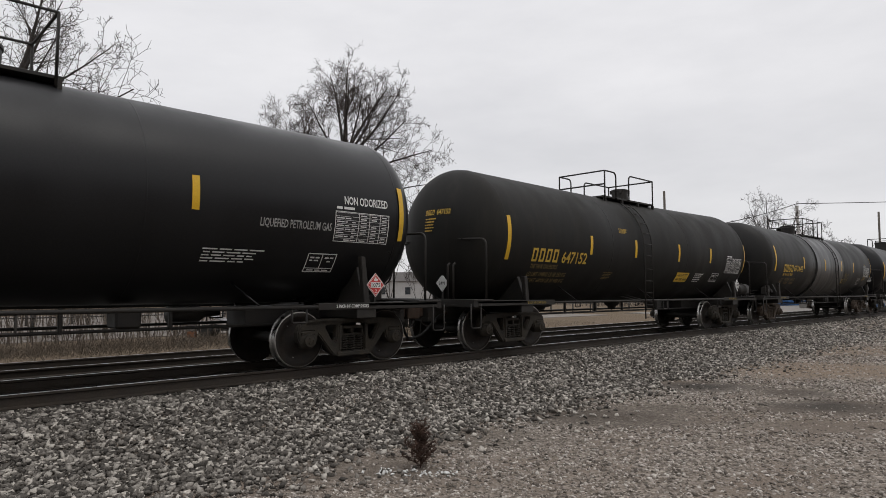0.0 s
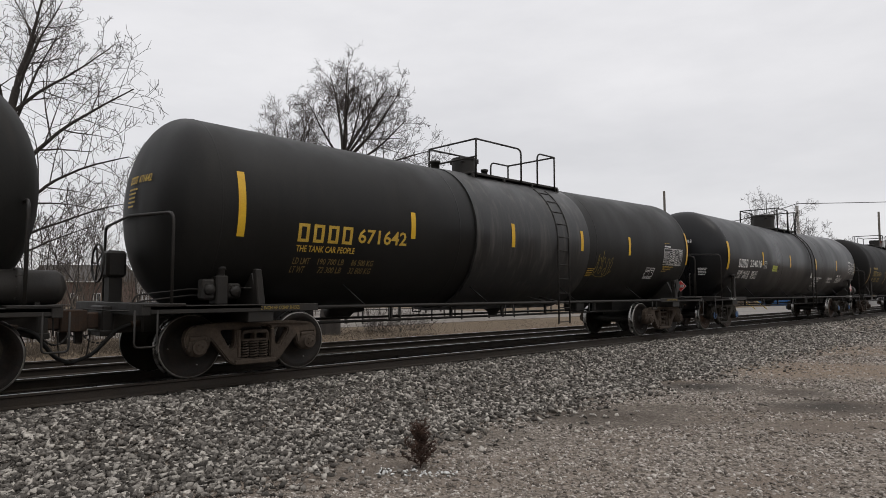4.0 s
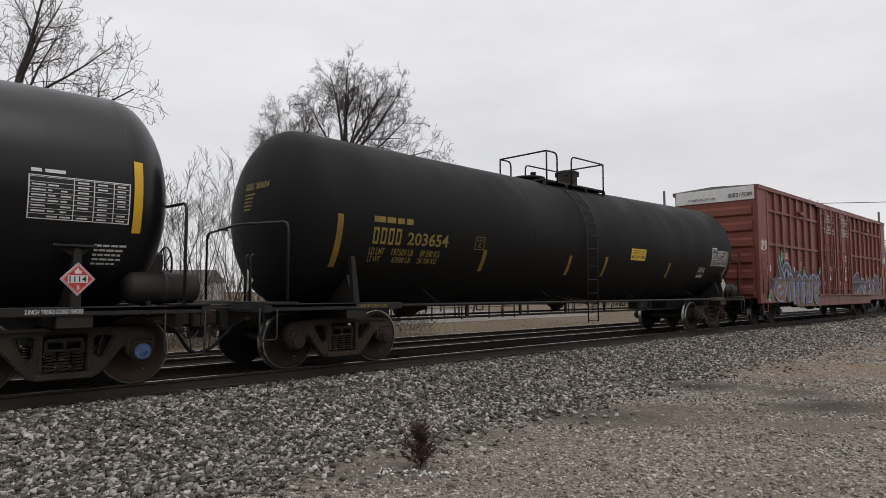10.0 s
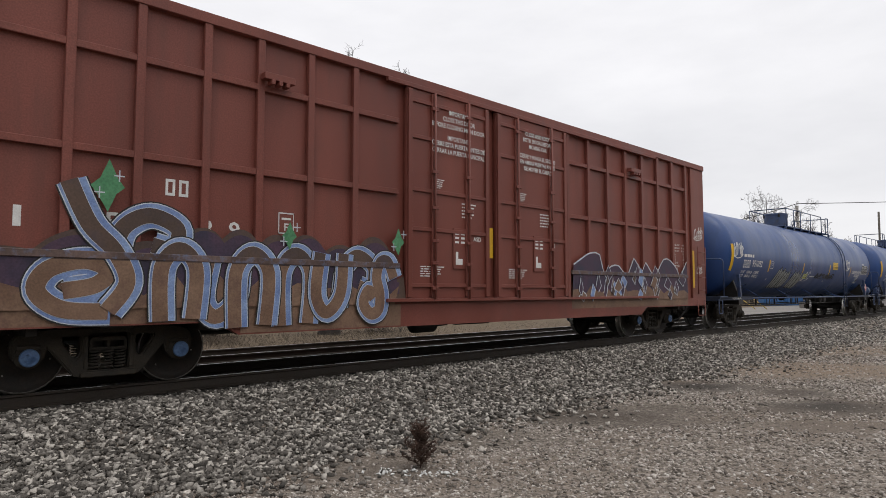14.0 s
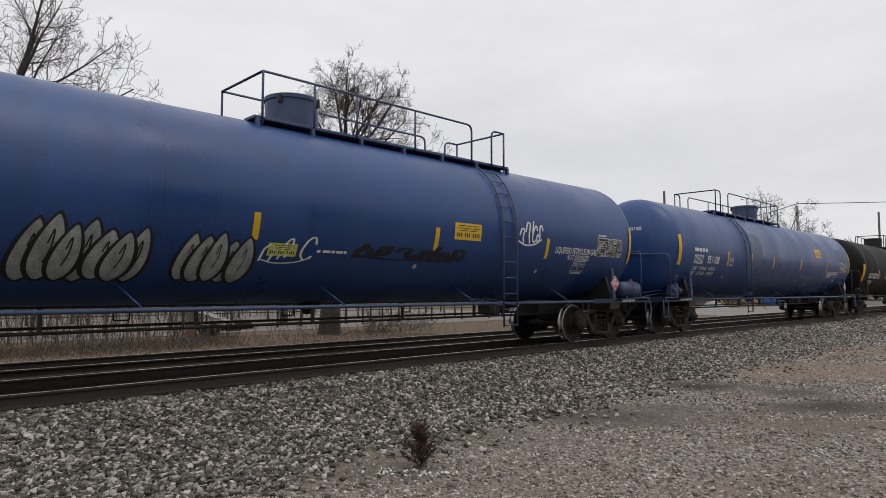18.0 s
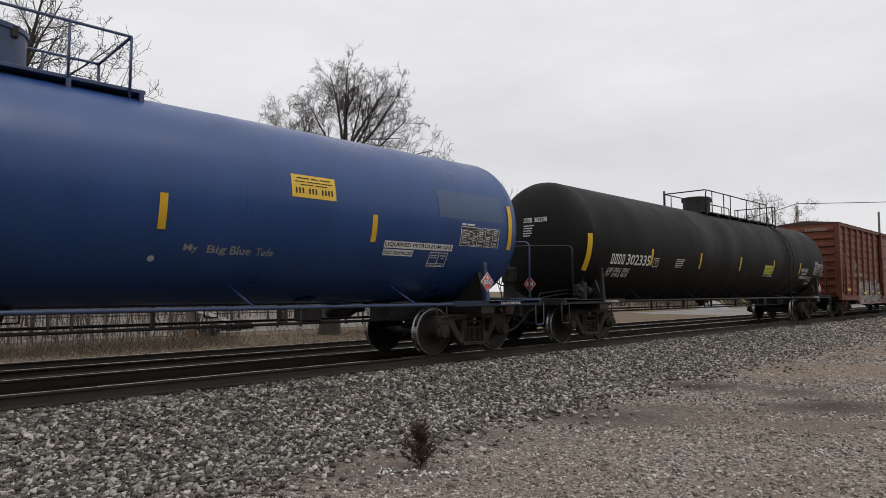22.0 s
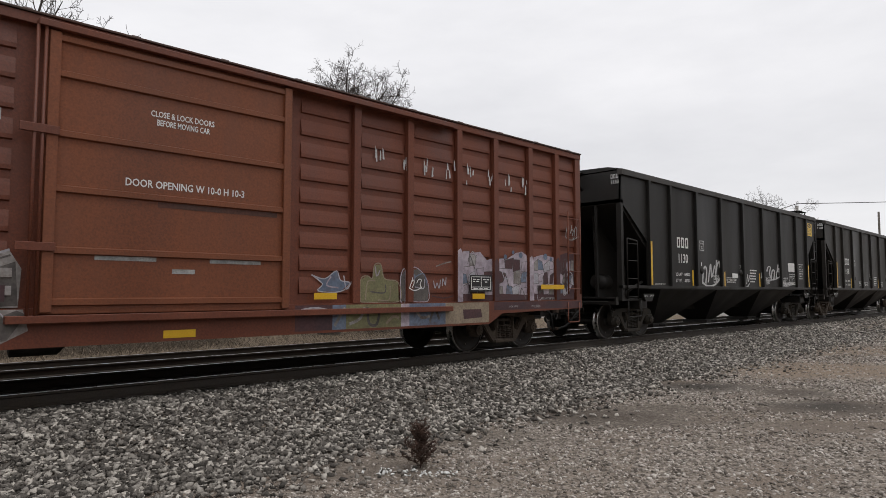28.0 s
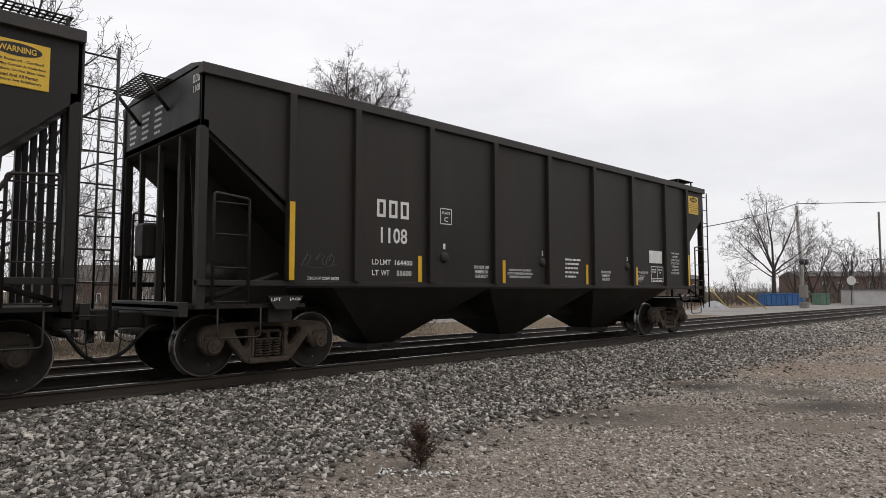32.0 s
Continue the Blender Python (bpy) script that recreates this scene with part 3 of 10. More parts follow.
def coupler(car, xe, d, iron=None):
    """Draft gear and knuckle at the end xe; d is the way it points along x. An air hose hangs beside it."""
    iron = iron or rust_coupler
    bm = bmesh.new()
    box(bm, min(xe, xe - d * 0.75), max(xe, xe - d * 0.75), -0.11, 0.11, 0.72, 0.95, 0.02)
    part("coupler_shank", bm, iron, car)
    bm = bmesh.new()
    prism(bm, [(xe - d * 0.16, -0.2), (xe - d * 0.14, 0.24), (xe + d * 0.05, 0.24), (xe + d * 0.12, 0.1), (xe + d * 0.02, 0.06), (xe - d * 0.02, -0.06), (xe + d * 0.12, -0.1), (xe + d * 0.09, -0.22), (xe - d * 0.06, -0.25)], 0.69, 0.99)
    for v in bm.verts:
        v.co.y, v.co.z = v.co.z, v.co.y
    bmesh.ops.recalc_face_normals(bm, faces=bm.faces[:])
    bmesh.ops.bevel(bm, geom=bm.edges[:], offset=0.015, segments=1, affect="EDGES")
    part("coupler_head", bm, iron, car, "rust-brown coupler knuckle" if iron is rust_coupler else "")
    hose = bend([(xe - d * 0.72, -0.33, 0.78), (xe - d * 0.5, -0.36, 0.72), (xe - d * 0.22, -0.22, 0.36), (xe - d * 0.02, -0.08, 0.27), (xe + d * 0.02, -0.05, 0.27)], 0.2, 5)
    part("air_hose", tube(bmesh.new(), hose, 0.028, 8), rubber, car)
    part("hose_coupling", boxed(xe - 0.06, xe + 0.06, -0.09, -0.01, 0.23, 0.31, bevel=0.015), rust_coupler, car)
    part("angle_cock", cyl(bmesh.new(), (xe - d * 0.8, -0.33, 0.79), (xe - d * 0.68, -0.33, 0.77), 0.045, 8), iron, car)
    part("hose_strap", tube(bmesh.new(), bend([(xe - d * 0.2, -0.2, 0.7), (xe - d * 0.18, -0.2, 0.5), (xe - d * 0.16, -0.2, 0.36)], 0.03), 0.01, 5), steel_dark, car)
    part("carrier_plate", boxed(min(xe - d * 0.5, xe - d * 0.3), max(xe - d * 0.5, xe - d * 0.3), -0.3, 0.3, 0.62, 0.7, bevel=0.012), steel_dark, car)
    part("lock_lift", boxed(min(xe - d * 0.14, xe - d * 0.04), max(xe - d * 0.14, xe - d * 0.04), -0.08, 0.02, 0.52, 0.69, bevel=0.012), steel_dark, car)
    links = bmesh.new()
    for k in range(7):
        tube(links, [(xe - d * (0.42 - 0.05 * k), -0.42 + 0.02 * k, 0.66 - 0.035 * k * (1 - k / 7) * 2), (xe - d * (0.385 - 0.05 * k), -0.41 + 0.02 * k, 0.655 - 0.035 * (k + 1) * (1 - (k + 1) / 7) * 2)], 0.014, 5)
    part("uncoupling_chain", links, steel_dark, car)
    part("cut_lever", tube(bmesh.new(), bend([(xe - d * 0.5, -1.35, 0.72), (xe - d * 0.5, -1.3, 0.98), (xe - d * 0.32, -0.5, 0.98), (xe - d * 0.12, -0.12, 1.0)], 0.05), 0.012, 6), steel_dark, car)


def stirrup(car, x0, x1, y, ztop, zlow, paint):
    part("sill_step", tube(bmesh.new(), bend([(x0, y, ztop), (x0, y, zlow), (x1, y, zlow), (x1, y, ztop)], 0.06), 0.014, 6), paint, car)


def ladder(car, xs, zs, path, paint, name="ladder"):
    """Two rails along a path of (y, z) points at both xs, with a rung at each (y, z) in zs."""
    bm = bmesh.new()
    for x in xs:
        tube(bm, [(x, y, z) for y, z in path], 0.02, 6)
    lad = part(name, bm, paint, car)
    rung = None
    for y, z in zs:
        me = shared(("rung", round(xs[1] - xs[0], 3), paint.name), lambda: mesh_of("rung", tube(bmesh.new(), [(0, 0, 0), (xs[1] - xs[0], 0, 0)], 0.012, 6), paint))
        link("rung", me, lad, pose(xs[0], y, z))
    return lad


def placard(car, x, z, y, face, body, pole=True):
    """A diamond hazard placard in its holder, on the near side."""
    bm = bmesh.new()
    prism(bm, [(x - 0.19, z), (x, z + 0.2), (x + 0.19, z), (x, z - 0.2)], y - 0.012, y)
    pl = part("hazard_placard", bm, white_paint, car, "diamond hazard placard")
    if face is not white_paint:
        bm = bmesh.new()
        prism(bm, [(x - 0.178, z), (x, z + 0.188), (x + 0.178, z), (x, z - 0.188)], y - 0.016, y - 0.0125)
        part("placard_face", bm, face, pl)
    ink = black_letter if face is white_paint else white_paint
    ring = bmesh.new()
    rows = [[ring.verts.new((x + 0.19 * q * u, y - 0.018, z + 0.2 * q * v)) for u, v in ((1, 0), (0, 1), (-1, 0), (0, -1))] for q in (0.88, 0.83)]
    for k in range(4):
        ring.faces.new((rows[0][k], rows[0][(k + 1) % 4], rows[1][(k + 1) % 4], rows[1][k]))
    part("placard_border", ring, ink, pl)
    flame = bmesh.new()
    if face is white_paint:
        for sx in (-1, 1):
            wing = bmesh.new()
            wing.faces.new([wing.verts.new(p) for p in ((x + sx * 0.15, y - 0.0185, z), (x + sx * 0.108, y - 0.0185, z - 0.055), (x + sx * 0.108, y - 0.0185, z + 0.055))])
            part("placard_wing", wing, ink, pl)
        flame.faces.new([flame.verts.new(p) for p in ((x - 0.045, y - 0.0185, z + 0.07), (x + 0.045, y - 0.0185, z + 0.07), (x, y - 0.0185, z + 0.13))])
    else:
        flame.faces.new([flame.verts.new((x + u, y - 0.0185, z + v)) for u, v in ((-0.035, 0.065), (0.035, 0.065), (0.045, 0.1), (0.012, 0.105), (0, 0.145), (-0.02, 0.11), (-0.04, 0.1))])
    part("placard_emblem", flame, ink, pl)
    part("placard_class", on_side(flat_bm({"1075": "2", "1114": "3"}.get(body, "8")), x - 0.02, x + 0.02, z - 0.13, z - 0.075, y - 0.0185), ink, pl)
    part("placard_panel", on_side(strips_bm([(0, 1, 0, 1)]), x - 0.108, x + 0.108, z - 0.045, z + 0.045, y - 0.02), white_paint, pl)
    if body:
        part("placard_number", on_side(flat_bm(body), x - 0.092, x + 0.092, z - 0.034, z + 0.034, y - 0.023), black_letter, pl)
    else:
        part("placard_number", on_side(strips_bm(mark_rows(4)), x - 0.092, x + 0.092, z - 0.034, z + 0.034, y - 0.023), black_letter, pl)
    if pole:
        part("placard_post", boxed(x - 0.02, x + 0.02, y + 0.002, y + 0.03, z - 0.35, z + 0.05), steel_dark, pl)


WHEELSETS, CARS = [], []


def car_root(name, x, label, category):
    root = tagged(new(name), label, category, "freight train cars")
    root.location = (x, 0, 0)
    CARS.append((root, x))
    return root


# ---- tank cars ----
def tank_shell(half, r, zc, depth, lead, segs=56):
    prof = [(-half - lead * math.cos(a), r * math.sin(a)) for a in [k * math.pi / 2 / 12 for k in range(12)]]
    prof += [(-half + 2 * half * k / 8, r) for k in range(9)]
    prof += [(half + depth * math.cos(a), r * math.sin(a)) for a in [math.pi / 2 - (k + 1) * math.pi / 2 / 12 for k in range(12)]]
    return lathe(bmesh.new(), prof, "x", segs, (0, 0, zc))


def on_head(bm, y0, y1, z0, z1, half, depth, r, zc, lift=0.008):
    """Lays a flat mesh on the leading head of a tank."""
    slice_bm(bm, abs(y1 - y0), z1 - z0)
    for i in range(1, 4):
        bmesh.ops.bisect_plane(bm, geom=bm.verts[:] + bm.edges[:] + bm.faces[:], plane_co=(i / 4, 0, 0), plane_no=(1, 0, 0))
    for v in bm.verts:
        y, z = y0 + (y1 - y0) * v.co.x, z0 + (z1 - z0) * v.co.y
        k = max(0.0, 1 - (y * y + (z - zc) ** 2) / r ** 2)
        v.co = (-half - depth * math.sqrt(k) - lift, y, z)
    return bm


def top_works(car, spec, r, zc, paint):
    """The fittings on a tank's crown: dome or housing, grated walkway and handrails."""
    top = zc + r
    x0, x1, dome_x, dome_r, dome_h = spec["deck"]
    d0, d1 = spec["walk"]
    bm = lathe(bmesh.new(), [(top - 0.12, dome_r * 1.12), (top + 0.03, dome_r * 1.12), (top + 0.04, dome_r), (top + dome_h * 0.85, dome_r), (top + dome_h * 0.86, dome_r * 1.05), (top + dome_h * 0.97, dome_r * 1.05), (top + dome_h, dome_r * 0.96), (top + dome_h + 0.02, 0)], "z", 28, (dome_x, 0, 0))
    dome = part("dome_housing", bm, paint, car, "round valve housing on the crown", smooth=40)
    for k in range(4):
        a = k * 1.571 + 0.6
        part("latch", boxed(dome_x + dome_r * math.cos(a) - 0.04, dome_x + dome_r * math.cos(a) + 0.04, dome_r * math.sin(a) - 0.04, dome_r * math.sin(a) + 0.04, top + dome_h * 0.7, top + dome_h * 0.95), steel_dark, dome)
    for i, (fx, fr, fh) in enumerate(spec.get("fittings", ())):
        bm = lathe(bmesh.new(), [(top - 0.1, fr), (top + fh, fr), (top + fh, fr * 1.2), (top + fh + 0.05, fr * 1.2), (top + fh + 0.06, 0)], "z", 16, (fx, 0.12 * (-1) ** i, 0))
        part("valve", bm, steel_dark, car)
    for s in (-1, 1):
        y = s * 0.72
        zd = zc + math.sqrt(r * r - 0.62 ** 2) + 0.06
        grate = bmesh.new()
        box(grate, d0, d1, min(y, y - s * 0.36), max(y, y - s * 0.36), zd, zd + 0.05, 0.006)
        wk = part("walkway", grate, paint, car)
        n = max(3, int((d1 - d0) / 0.9))
        for k in range(n + 1):
            x = d0 + 0.06 + (d1 - d0 - 0.12) * k / n
            part("walkway_bracket", boxed(x - 0.03, x + 0.03, y - 0.04, y + 0.04, zc + math.sqrt(r * r - 0.76 ** 2) - 0.05, zd + 0.002), paint, wk)
        h = spec["rail_z"]
        yo = s * 0.74
        a0, a1, b0, b1 = spec["rails"]
        hr = part("handrail", tube(bmesh.new(), bend([(a0, yo, zd - 0.1), (a0, yo, h), (a1, yo, h), (a1, yo, zd)], 0.14) if spec.get("round") else [(a0, yo, zd - 0.1), (a0, yo, h)] + bend([(a0, yo, h), (a1, yo, h), (a1, yo, zd)], 0.14), 0.021, 8), paint, car)
        if b1 - b0 > 0.3:
            part("handrail", tube(bmesh.new(), bend([(b0, yo, zd), (b0, yo, h), (b1, yo, h)], 0.14) + [(b1, yo, h), (b1, yo, zd - 0.1)], 0.021, 8), paint, car)
        else:
            part("handrail", tube(bmesh.new(), bend([(b0, yo, zd), (b0, yo, h), (b1 + 0.09, yo, h), (b1 + 0.09, yo, zd - 0.1)], 0.04), 0.021, 8), paint, car)
        for x in spec["posts"]:
            part("rail_post", cyl(bmesh.new(), (x, yo, zd), (x, yo, h), 0.018, 8), paint, hr)
        for x, z in ((a0, h), (b1, h), (a0, (h + zd) / 2) if spec.get("mid") else (a0, h)):
            if s == 1:
                part("end_rail", cyl(bmesh.new(), (x, -0.74, z), (x, 0.74, z), 0.021, 8), paint, car)


def tank_end(car, d, e, tr, half, depth, r, zc, paint, style, rail_in=0.82, rail_z=2.3, post_top=1.82, step=(0.36, 0.64, 0.53), jack=False):
    """One end of a tank car: platform, grab rails, steps, saddle, hand brake or air tank. d is -1 at the leading end."""
    sill = blue_grime if paint is blue_trim else paint
    xo, xi = d * (e - 0.55), d * (tr - 0.95)
    for s in (-1, 1):
        part("end_platform", boxed(min(xo, d * tr), max(xo, d * tr), min(s * 0.5, s * 1.47), max(s * 0.5, s * 1.47), 1.0, 1.05), sill, car)
    part("stub_sill", boxed(min(d * (e - 0.45), d * (tr - 1.6)), max(d * (e - 0.45), d * (tr - 1.6)), -0.33, 0.33, 0.66, 1.0, bevel=0.01), steel_dark, car)
    part("end_sill", boxed(min(xo, xo + d * 0.12), max(xo, xo + d * 0.12), -1.47, 1.47, 0.93, 1.09, bevel=0.008), sill, car)
    part("striker", boxed(min(d * (e - 0.5), d * (e - 0.32)), max(d * (e - 0.5), d * (e - 0.32)), -0.28, 0.28, 0.66, 1.04, bevel=0.015), steel_dark, car)
    part("body_bolster", boxed(d * tr - 0.2, d * tr + 0.2, -1.45, 1.45, 0.8, 1.0, bevel=0.01), steel_dark, car)
    for s in (-1, 1):
        y = s * 1.42
        part("side_channel", boxed(min(xo, xi), max(xo, xi), y - 0.05, y + 0.05, 0.95, 1.058, bevel=0.006), sill, car)
        sad = bmesh.new()
        prism(sad, [(s * 0.6, 1.0), (s * 1.34, 1.0), (s * 1.34, 1.2), (s * 1.2, zc - math.sqrt(r * r - 1.2 ** 2) + 0.01), (s * 0.8, zc - math.sqrt(r * r - 0.8 ** 2) + 0.01)], d * tr - 0.04, d * tr + 0.04, axis="x")
        part("saddle", sad, steel_dark, car)
        post = boxed(d * tr - 0.06, d * tr + 0.06, *sorted((s * 1.36, s * 1.46)), 1.05, post_top, bevel=0.012)
        for v in post.verts:
            k = (v.co.z - 1.05) / 0.77
            v.co.x -= (0.0 if jack else 0.09 * k) + (v.co.x - d * tr) * 0.25 * k
        post = part("saddle_post", post, paint, car)
        if jack:
            part("lift_plate", boxed(d * tr - 0.27, d * tr + 0.2, *sorted((s * 1.35, s * 1.5)), post_top + 0.002, post_top + 0.032), paint, post)
            part("gusset", prism(bmesh.new(), [(d * tr - 0.2, post_top), (d * tr + 0.15, post_top), (d * tr + 0.06, post_top - 0.1), (d * tr - 0.06, post_top - 0.1)], *sorted((s * 1.4, s * 1.42))), paint, post)
        part("corner_step", boxed(*sorted((d * (e - 0.45), d * (e - 1.0))), *sorted((s * 1.05, s * 1.48)), 1.052, 1.085), paint, car)
        stirrup(car, d * (e - step[0]), d * (e - step[1]), s * 1.46, 1.0, step[2], paint)
    xr = d * (e - rail_in)
    w = 1.44 + (rail_z - 2.3) * 0.8
    hoop = bend([(xr, -w, 1.05), (xr, -w, rail_z), (xr + d * 0.1, 0, rail_z + 0.06), (xr, w, rail_z), (xr, w, 1.05)], 0.14)
    part("end_handrail", tube(bmesh.new(), hoop, 0.022, 8), paint, car)
    for y in (-0.8, 0.8):
        part("handrail_bracket", cyl(bmesh.new(), (xr + d * 0.05, y, rail_z + 0.03), (d * (half + depth * math.sqrt(1 - (y * y + (rail_z + 0.03 - zc) ** 2) / r ** 2)), y, rail_z + 0.03), 0.014, 6), paint, car)
    for y in (-0.9, 0.9):
        part("brace", tube(bmesh.new(), [(xo + d * 0.05, y, 0.98), (d * (tr + 0.3), y * 0.5, 0.74)], 0.025, 6), steel_dark, car)
    if style == "post":
        for y in (-0.78, -0.62):
            part("grab_post", tube(bmesh.new(), bend([(xo, y, 0.9), (xo, y, 1.78), (xo - d * 0.05, y, 1.82)], 0.05), 0.022, 8), steel_dark, car)
    if style in ("brake", "both"):
        bx, by = d * (e - 0.62), 0.3
        hb = part("hand_brake", boxed(bx - 0.14, bx + 0.14, by - 0.16, by + 0.16, 1.45, 1.85, bevel=0.04), paint, car)
        part("brake_stand", boxed(bx - 0.09, bx + 0.09, by - 0.12, by + 0.12, 1.06, 1.448), paint, hb)
        wh = bmesh.new()
        cx = bx + d * 0.22
        tube(wh, [(cx, by + 0.28 * math.cos(a), 1.66 + 0.28 * math.sin(a)) for a in [k * 2 * math.pi / 20 for k in range(21)]], 0.016, 6)
        for k in range(5):
            a = k * 2 * math.pi / 5
            tube(wh, [(cx, by, 1.66), (cx, by + 0.27 * math.cos(a), 1.66 + 0.27 * math.sin(a))], 0.011, 5)
        part("brake_wheel", wh, paint, hb)
        part("brake_chain", tube(bmesh.new(), [(bx, by - 0.1, 1.46), (bx + d * 0.02, by - 0.1, 1.2), (bx, by - 0.08, 1.0)], 0.02, 5), steel_dark, hb)
    if style == "brake" and d < 0:
        vx, vy = d * (tr + 0.5), -1.12
        valve = part("brake_valve", boxed(vx - 0.09, vx + 0.09, vy - 0.12, vy + 0.14, 1.05, 1.47, bevel=0.02), paint, car, "cast brake control valve")
        for q, (w, z0, z1) in enumerate(((0.19, 1.12, 1.42), (0.21, 1.14, 1.36))):
            cx = vx + (-1) ** (q + 1) * (0.09 + w / 2)
            part("valve_portion", boxed(cx - w / 2 + 0.002, cx + w / 2 - 0.002, vy - 0.1, vy + 0.1, z0, z1, bevel=0.03), paint, valve)
            part("valve_cover", lathe(bmesh.new(), [(vy - 0.15, 0), (vy - 0.15, 0.07), (vy - 0.1, 0.085), (vy - 0.1, 0)], "y", 14, (cx, 0, (z0 + z1) / 2)), paint, valve)
        part("valve_cap", lathe(bmesh.new(), [(1.46, 0.06), (1.54, 0.06), (1.56, 0.085), (1.6, 0.085), (1.61, 0)], "z", 12, (vx + 0.02, vy, 0)), paint, valve)
        for q, z in enumerate((1.16, 1.25)):
            part("valve_pipe", tube(bmesh.new(), bend([(vx, vy + 0.1, z), (vx + d * 0.3, vy + 0.25, z + 0.03), (vx + d * 0.95, vy + 0.45 + 0.1 * q, z - 0.06), (vx + d * 1.05, vy + 0.5, 1.0)], 0.06), 0.014, 6), paint, valve)
        part("release_rod", tube(bmesh.new(), [(vx - d * 0.3, vy - 0.05, 1.3), (vx - d * 0.62, vy - 0.12, 1.28), (vx - d * 0.64, vy - 0.12, 1.16)], 0.014, 6), paint, valve)
    if style in ("air", "both"):
        ax = d * (half + 0.55)
        bm = lathe(bmesh.new(), [(-0.5, 0), (-0.5, 0.1), (-0.45, 0.18), (-0.4, 0.21), (-0.03, 0.21), (-0.03, 0.235), (0.03, 0.235), (0.03, 0.21), (0.4, 0.21), (0.46, 0.17), (0.5, 0.08), (0.5, 0.0)], "x", 28, (ax, -1.12, 1.29))
        air = part("air_reservoir", bm, paint, car)
        for k in (-0.2, 0.2):
            part("reservoir_strap", boxed(ax + k - 0.03, ax + k + 0.03, -1.25, -0.99, 1.05, 1.12), paint, air)
        for k in range(10):
            a = k * 0.628
            part("flange_bolt", boxed(ax - 0.045, ax + 0.045, -1.12 + 0.222 * math.cos(a) - 0.012, -1.12 + 0.222 * math.cos(a) + 0.012, 1.29 + 0.222 * math.sin(a) - 0.012, 1.29 + 0.222 * math.sin(a) + 0.012, bevel=0.003), paint, air)


TANK_PARTS = ("tank", "weld_seam", "reflective_stripe", "lettering", "owner_mark", "chalk_dot", "sprayed_scrawl", "data_table", "stencil_line", "test_record_box", "plate_box", "emergency_sign", "label_ground", "table_grid", "notice_text")


def tank_car(x, label, half, r, zc, tr, e, paint, trim, marks, deck, ends=("air", "brake"), ladder_x=0.0, dirty=False, depth=0.78, plate=None, cap=None, head_mark=None, band=None, rise=0.0, rail_z=2.3, cast=None, shift=(0.0, 0.0), post_top=1.82, shoes=None, step=(0.36, 0.64, 0.53), jack=False):
    """A whole tank car at rest with its middle at x. half: half the straight shell; tr: bogie centres; e: half its length to the coupling."""
    car = car_root("tank_car", x, label, "tank car")
    lead_d = depth - (0.02 if paint is blue_paint else 0.09)
    part("tank", tank_shell(half, r, zc, depth + 0.04, lead_d), paint, car, "cylindrical tank with domed heads")
    for sx in (-half + 0.02, -half / 3, half / 3, half - 0.02):
        part("weld_seam", lathe(bmesh.new(), [(sx - 0.02, r - 0.004), (sx - 0.01, r + 0.003), (sx + 0.01, r + 0.003), (sx + 0.02, r - 0.004)], "x", 48, (0, 0, zc)), paint, car)
    if band:
        part("jacket_band", lathe(bmesh.new(), [(band[0], r - 0.01), (band[0], r + 0.045), (band[1], r + 0.045), (band[1], r - 0.01)], "x", 56, (0, 0, zc)), grey_band, car, "paler grey middle jacket", smooth=30)
    for d, style, off in ((-1, ends[0], shift[0]), (1, ends[1], shift[1])):
        tank_end(car, d, e, tr, half, depth, r, zc, trim, style, rail_z=rail_z, post_top=post_top, step=step, jack=jack)
        coupler(car, d * e, d)
        for ws in bogie(car, d * tr + off, plate, cap, cast):
            WHEELSETS.append(ws)
    top_works(car, deck, r, zc, trim)
    # side pipes, hangers and struts
    for s in (-1, 1):
        y = s * 1.44
        part("side_pipe", cyl(bmesh.new(), (-tr + 0.9, y, 1.0), (tr - 0.9, y, 1.0), 0.03, 8), trim, car)
        n = max(3, int(tr * 2 / 3.2))
        for k in range(n):
            px = -tr + 1.9 + (2 * tr - 3.8) * k / (n - 1)
            part("pipe_strut", tube(bmesh.new(), [(px, y, 1.0), (px - 0.22, s * math.sqrt(r * r - (zc - 1.36) ** 2), 1.36)], 0.014, 6), paint, car)
            part("pipe_hanger", tube(bmesh.new(), bend([(px + 0.5, y, 1.0), (px + 0.5, y, 0.76), (px + 0.75, y, 0.76), (px + 0.75, y, 1.0)], 0.03), 0.016, 6), steel_dark, car)
    for y, z in ((-0.45, 0.7), (0.5, 0.72)):
        part("brake_pipe", cyl(bmesh.new(), (-tr - 0.8, y, z), (tr + 0.8, y, z), 0.024, 8), steel_dark, car)
    part("bottom_outlet", lathe(bmesh.new(), [(zc - r - 0.2, 0), (zc - r - 0.2, 0.1), (zc - r - 0.12, 0.12), (zc - r - 0.06, 0.2), (zc - r + 0.04, 0.26)], "z", 20, (0.2, 0, 0)), steel_dark, car)
    for bx in (-tr + 2.6, tr - 2.3):
        part("brake_cylinder", lathe(bmesh.new(), [(-0.3, 0), (-0.3, 0.13), (0.2, 0.13), (0.3, 0.06), (0.55, 0.04), (0.55, 0)], "x", 18, (bx, 0.3, 0.88)), steel_dark, car)
    part("valve_box", boxed(tr - 3.6, tr - 3.25, -0.5, -0.1, 0.72, 1.0, bevel=0.03), steel_dark, car)
    for k in range(5):
        bx = -tr * 0.5 + tr * k / 4
        part("rod_hanger", boxed(bx - 0.025, bx + 0.025, -0.48, -0.42, 0.68, 1.02), steel_dark, car)
    # ladder over the near shell
    lx = ladder_x
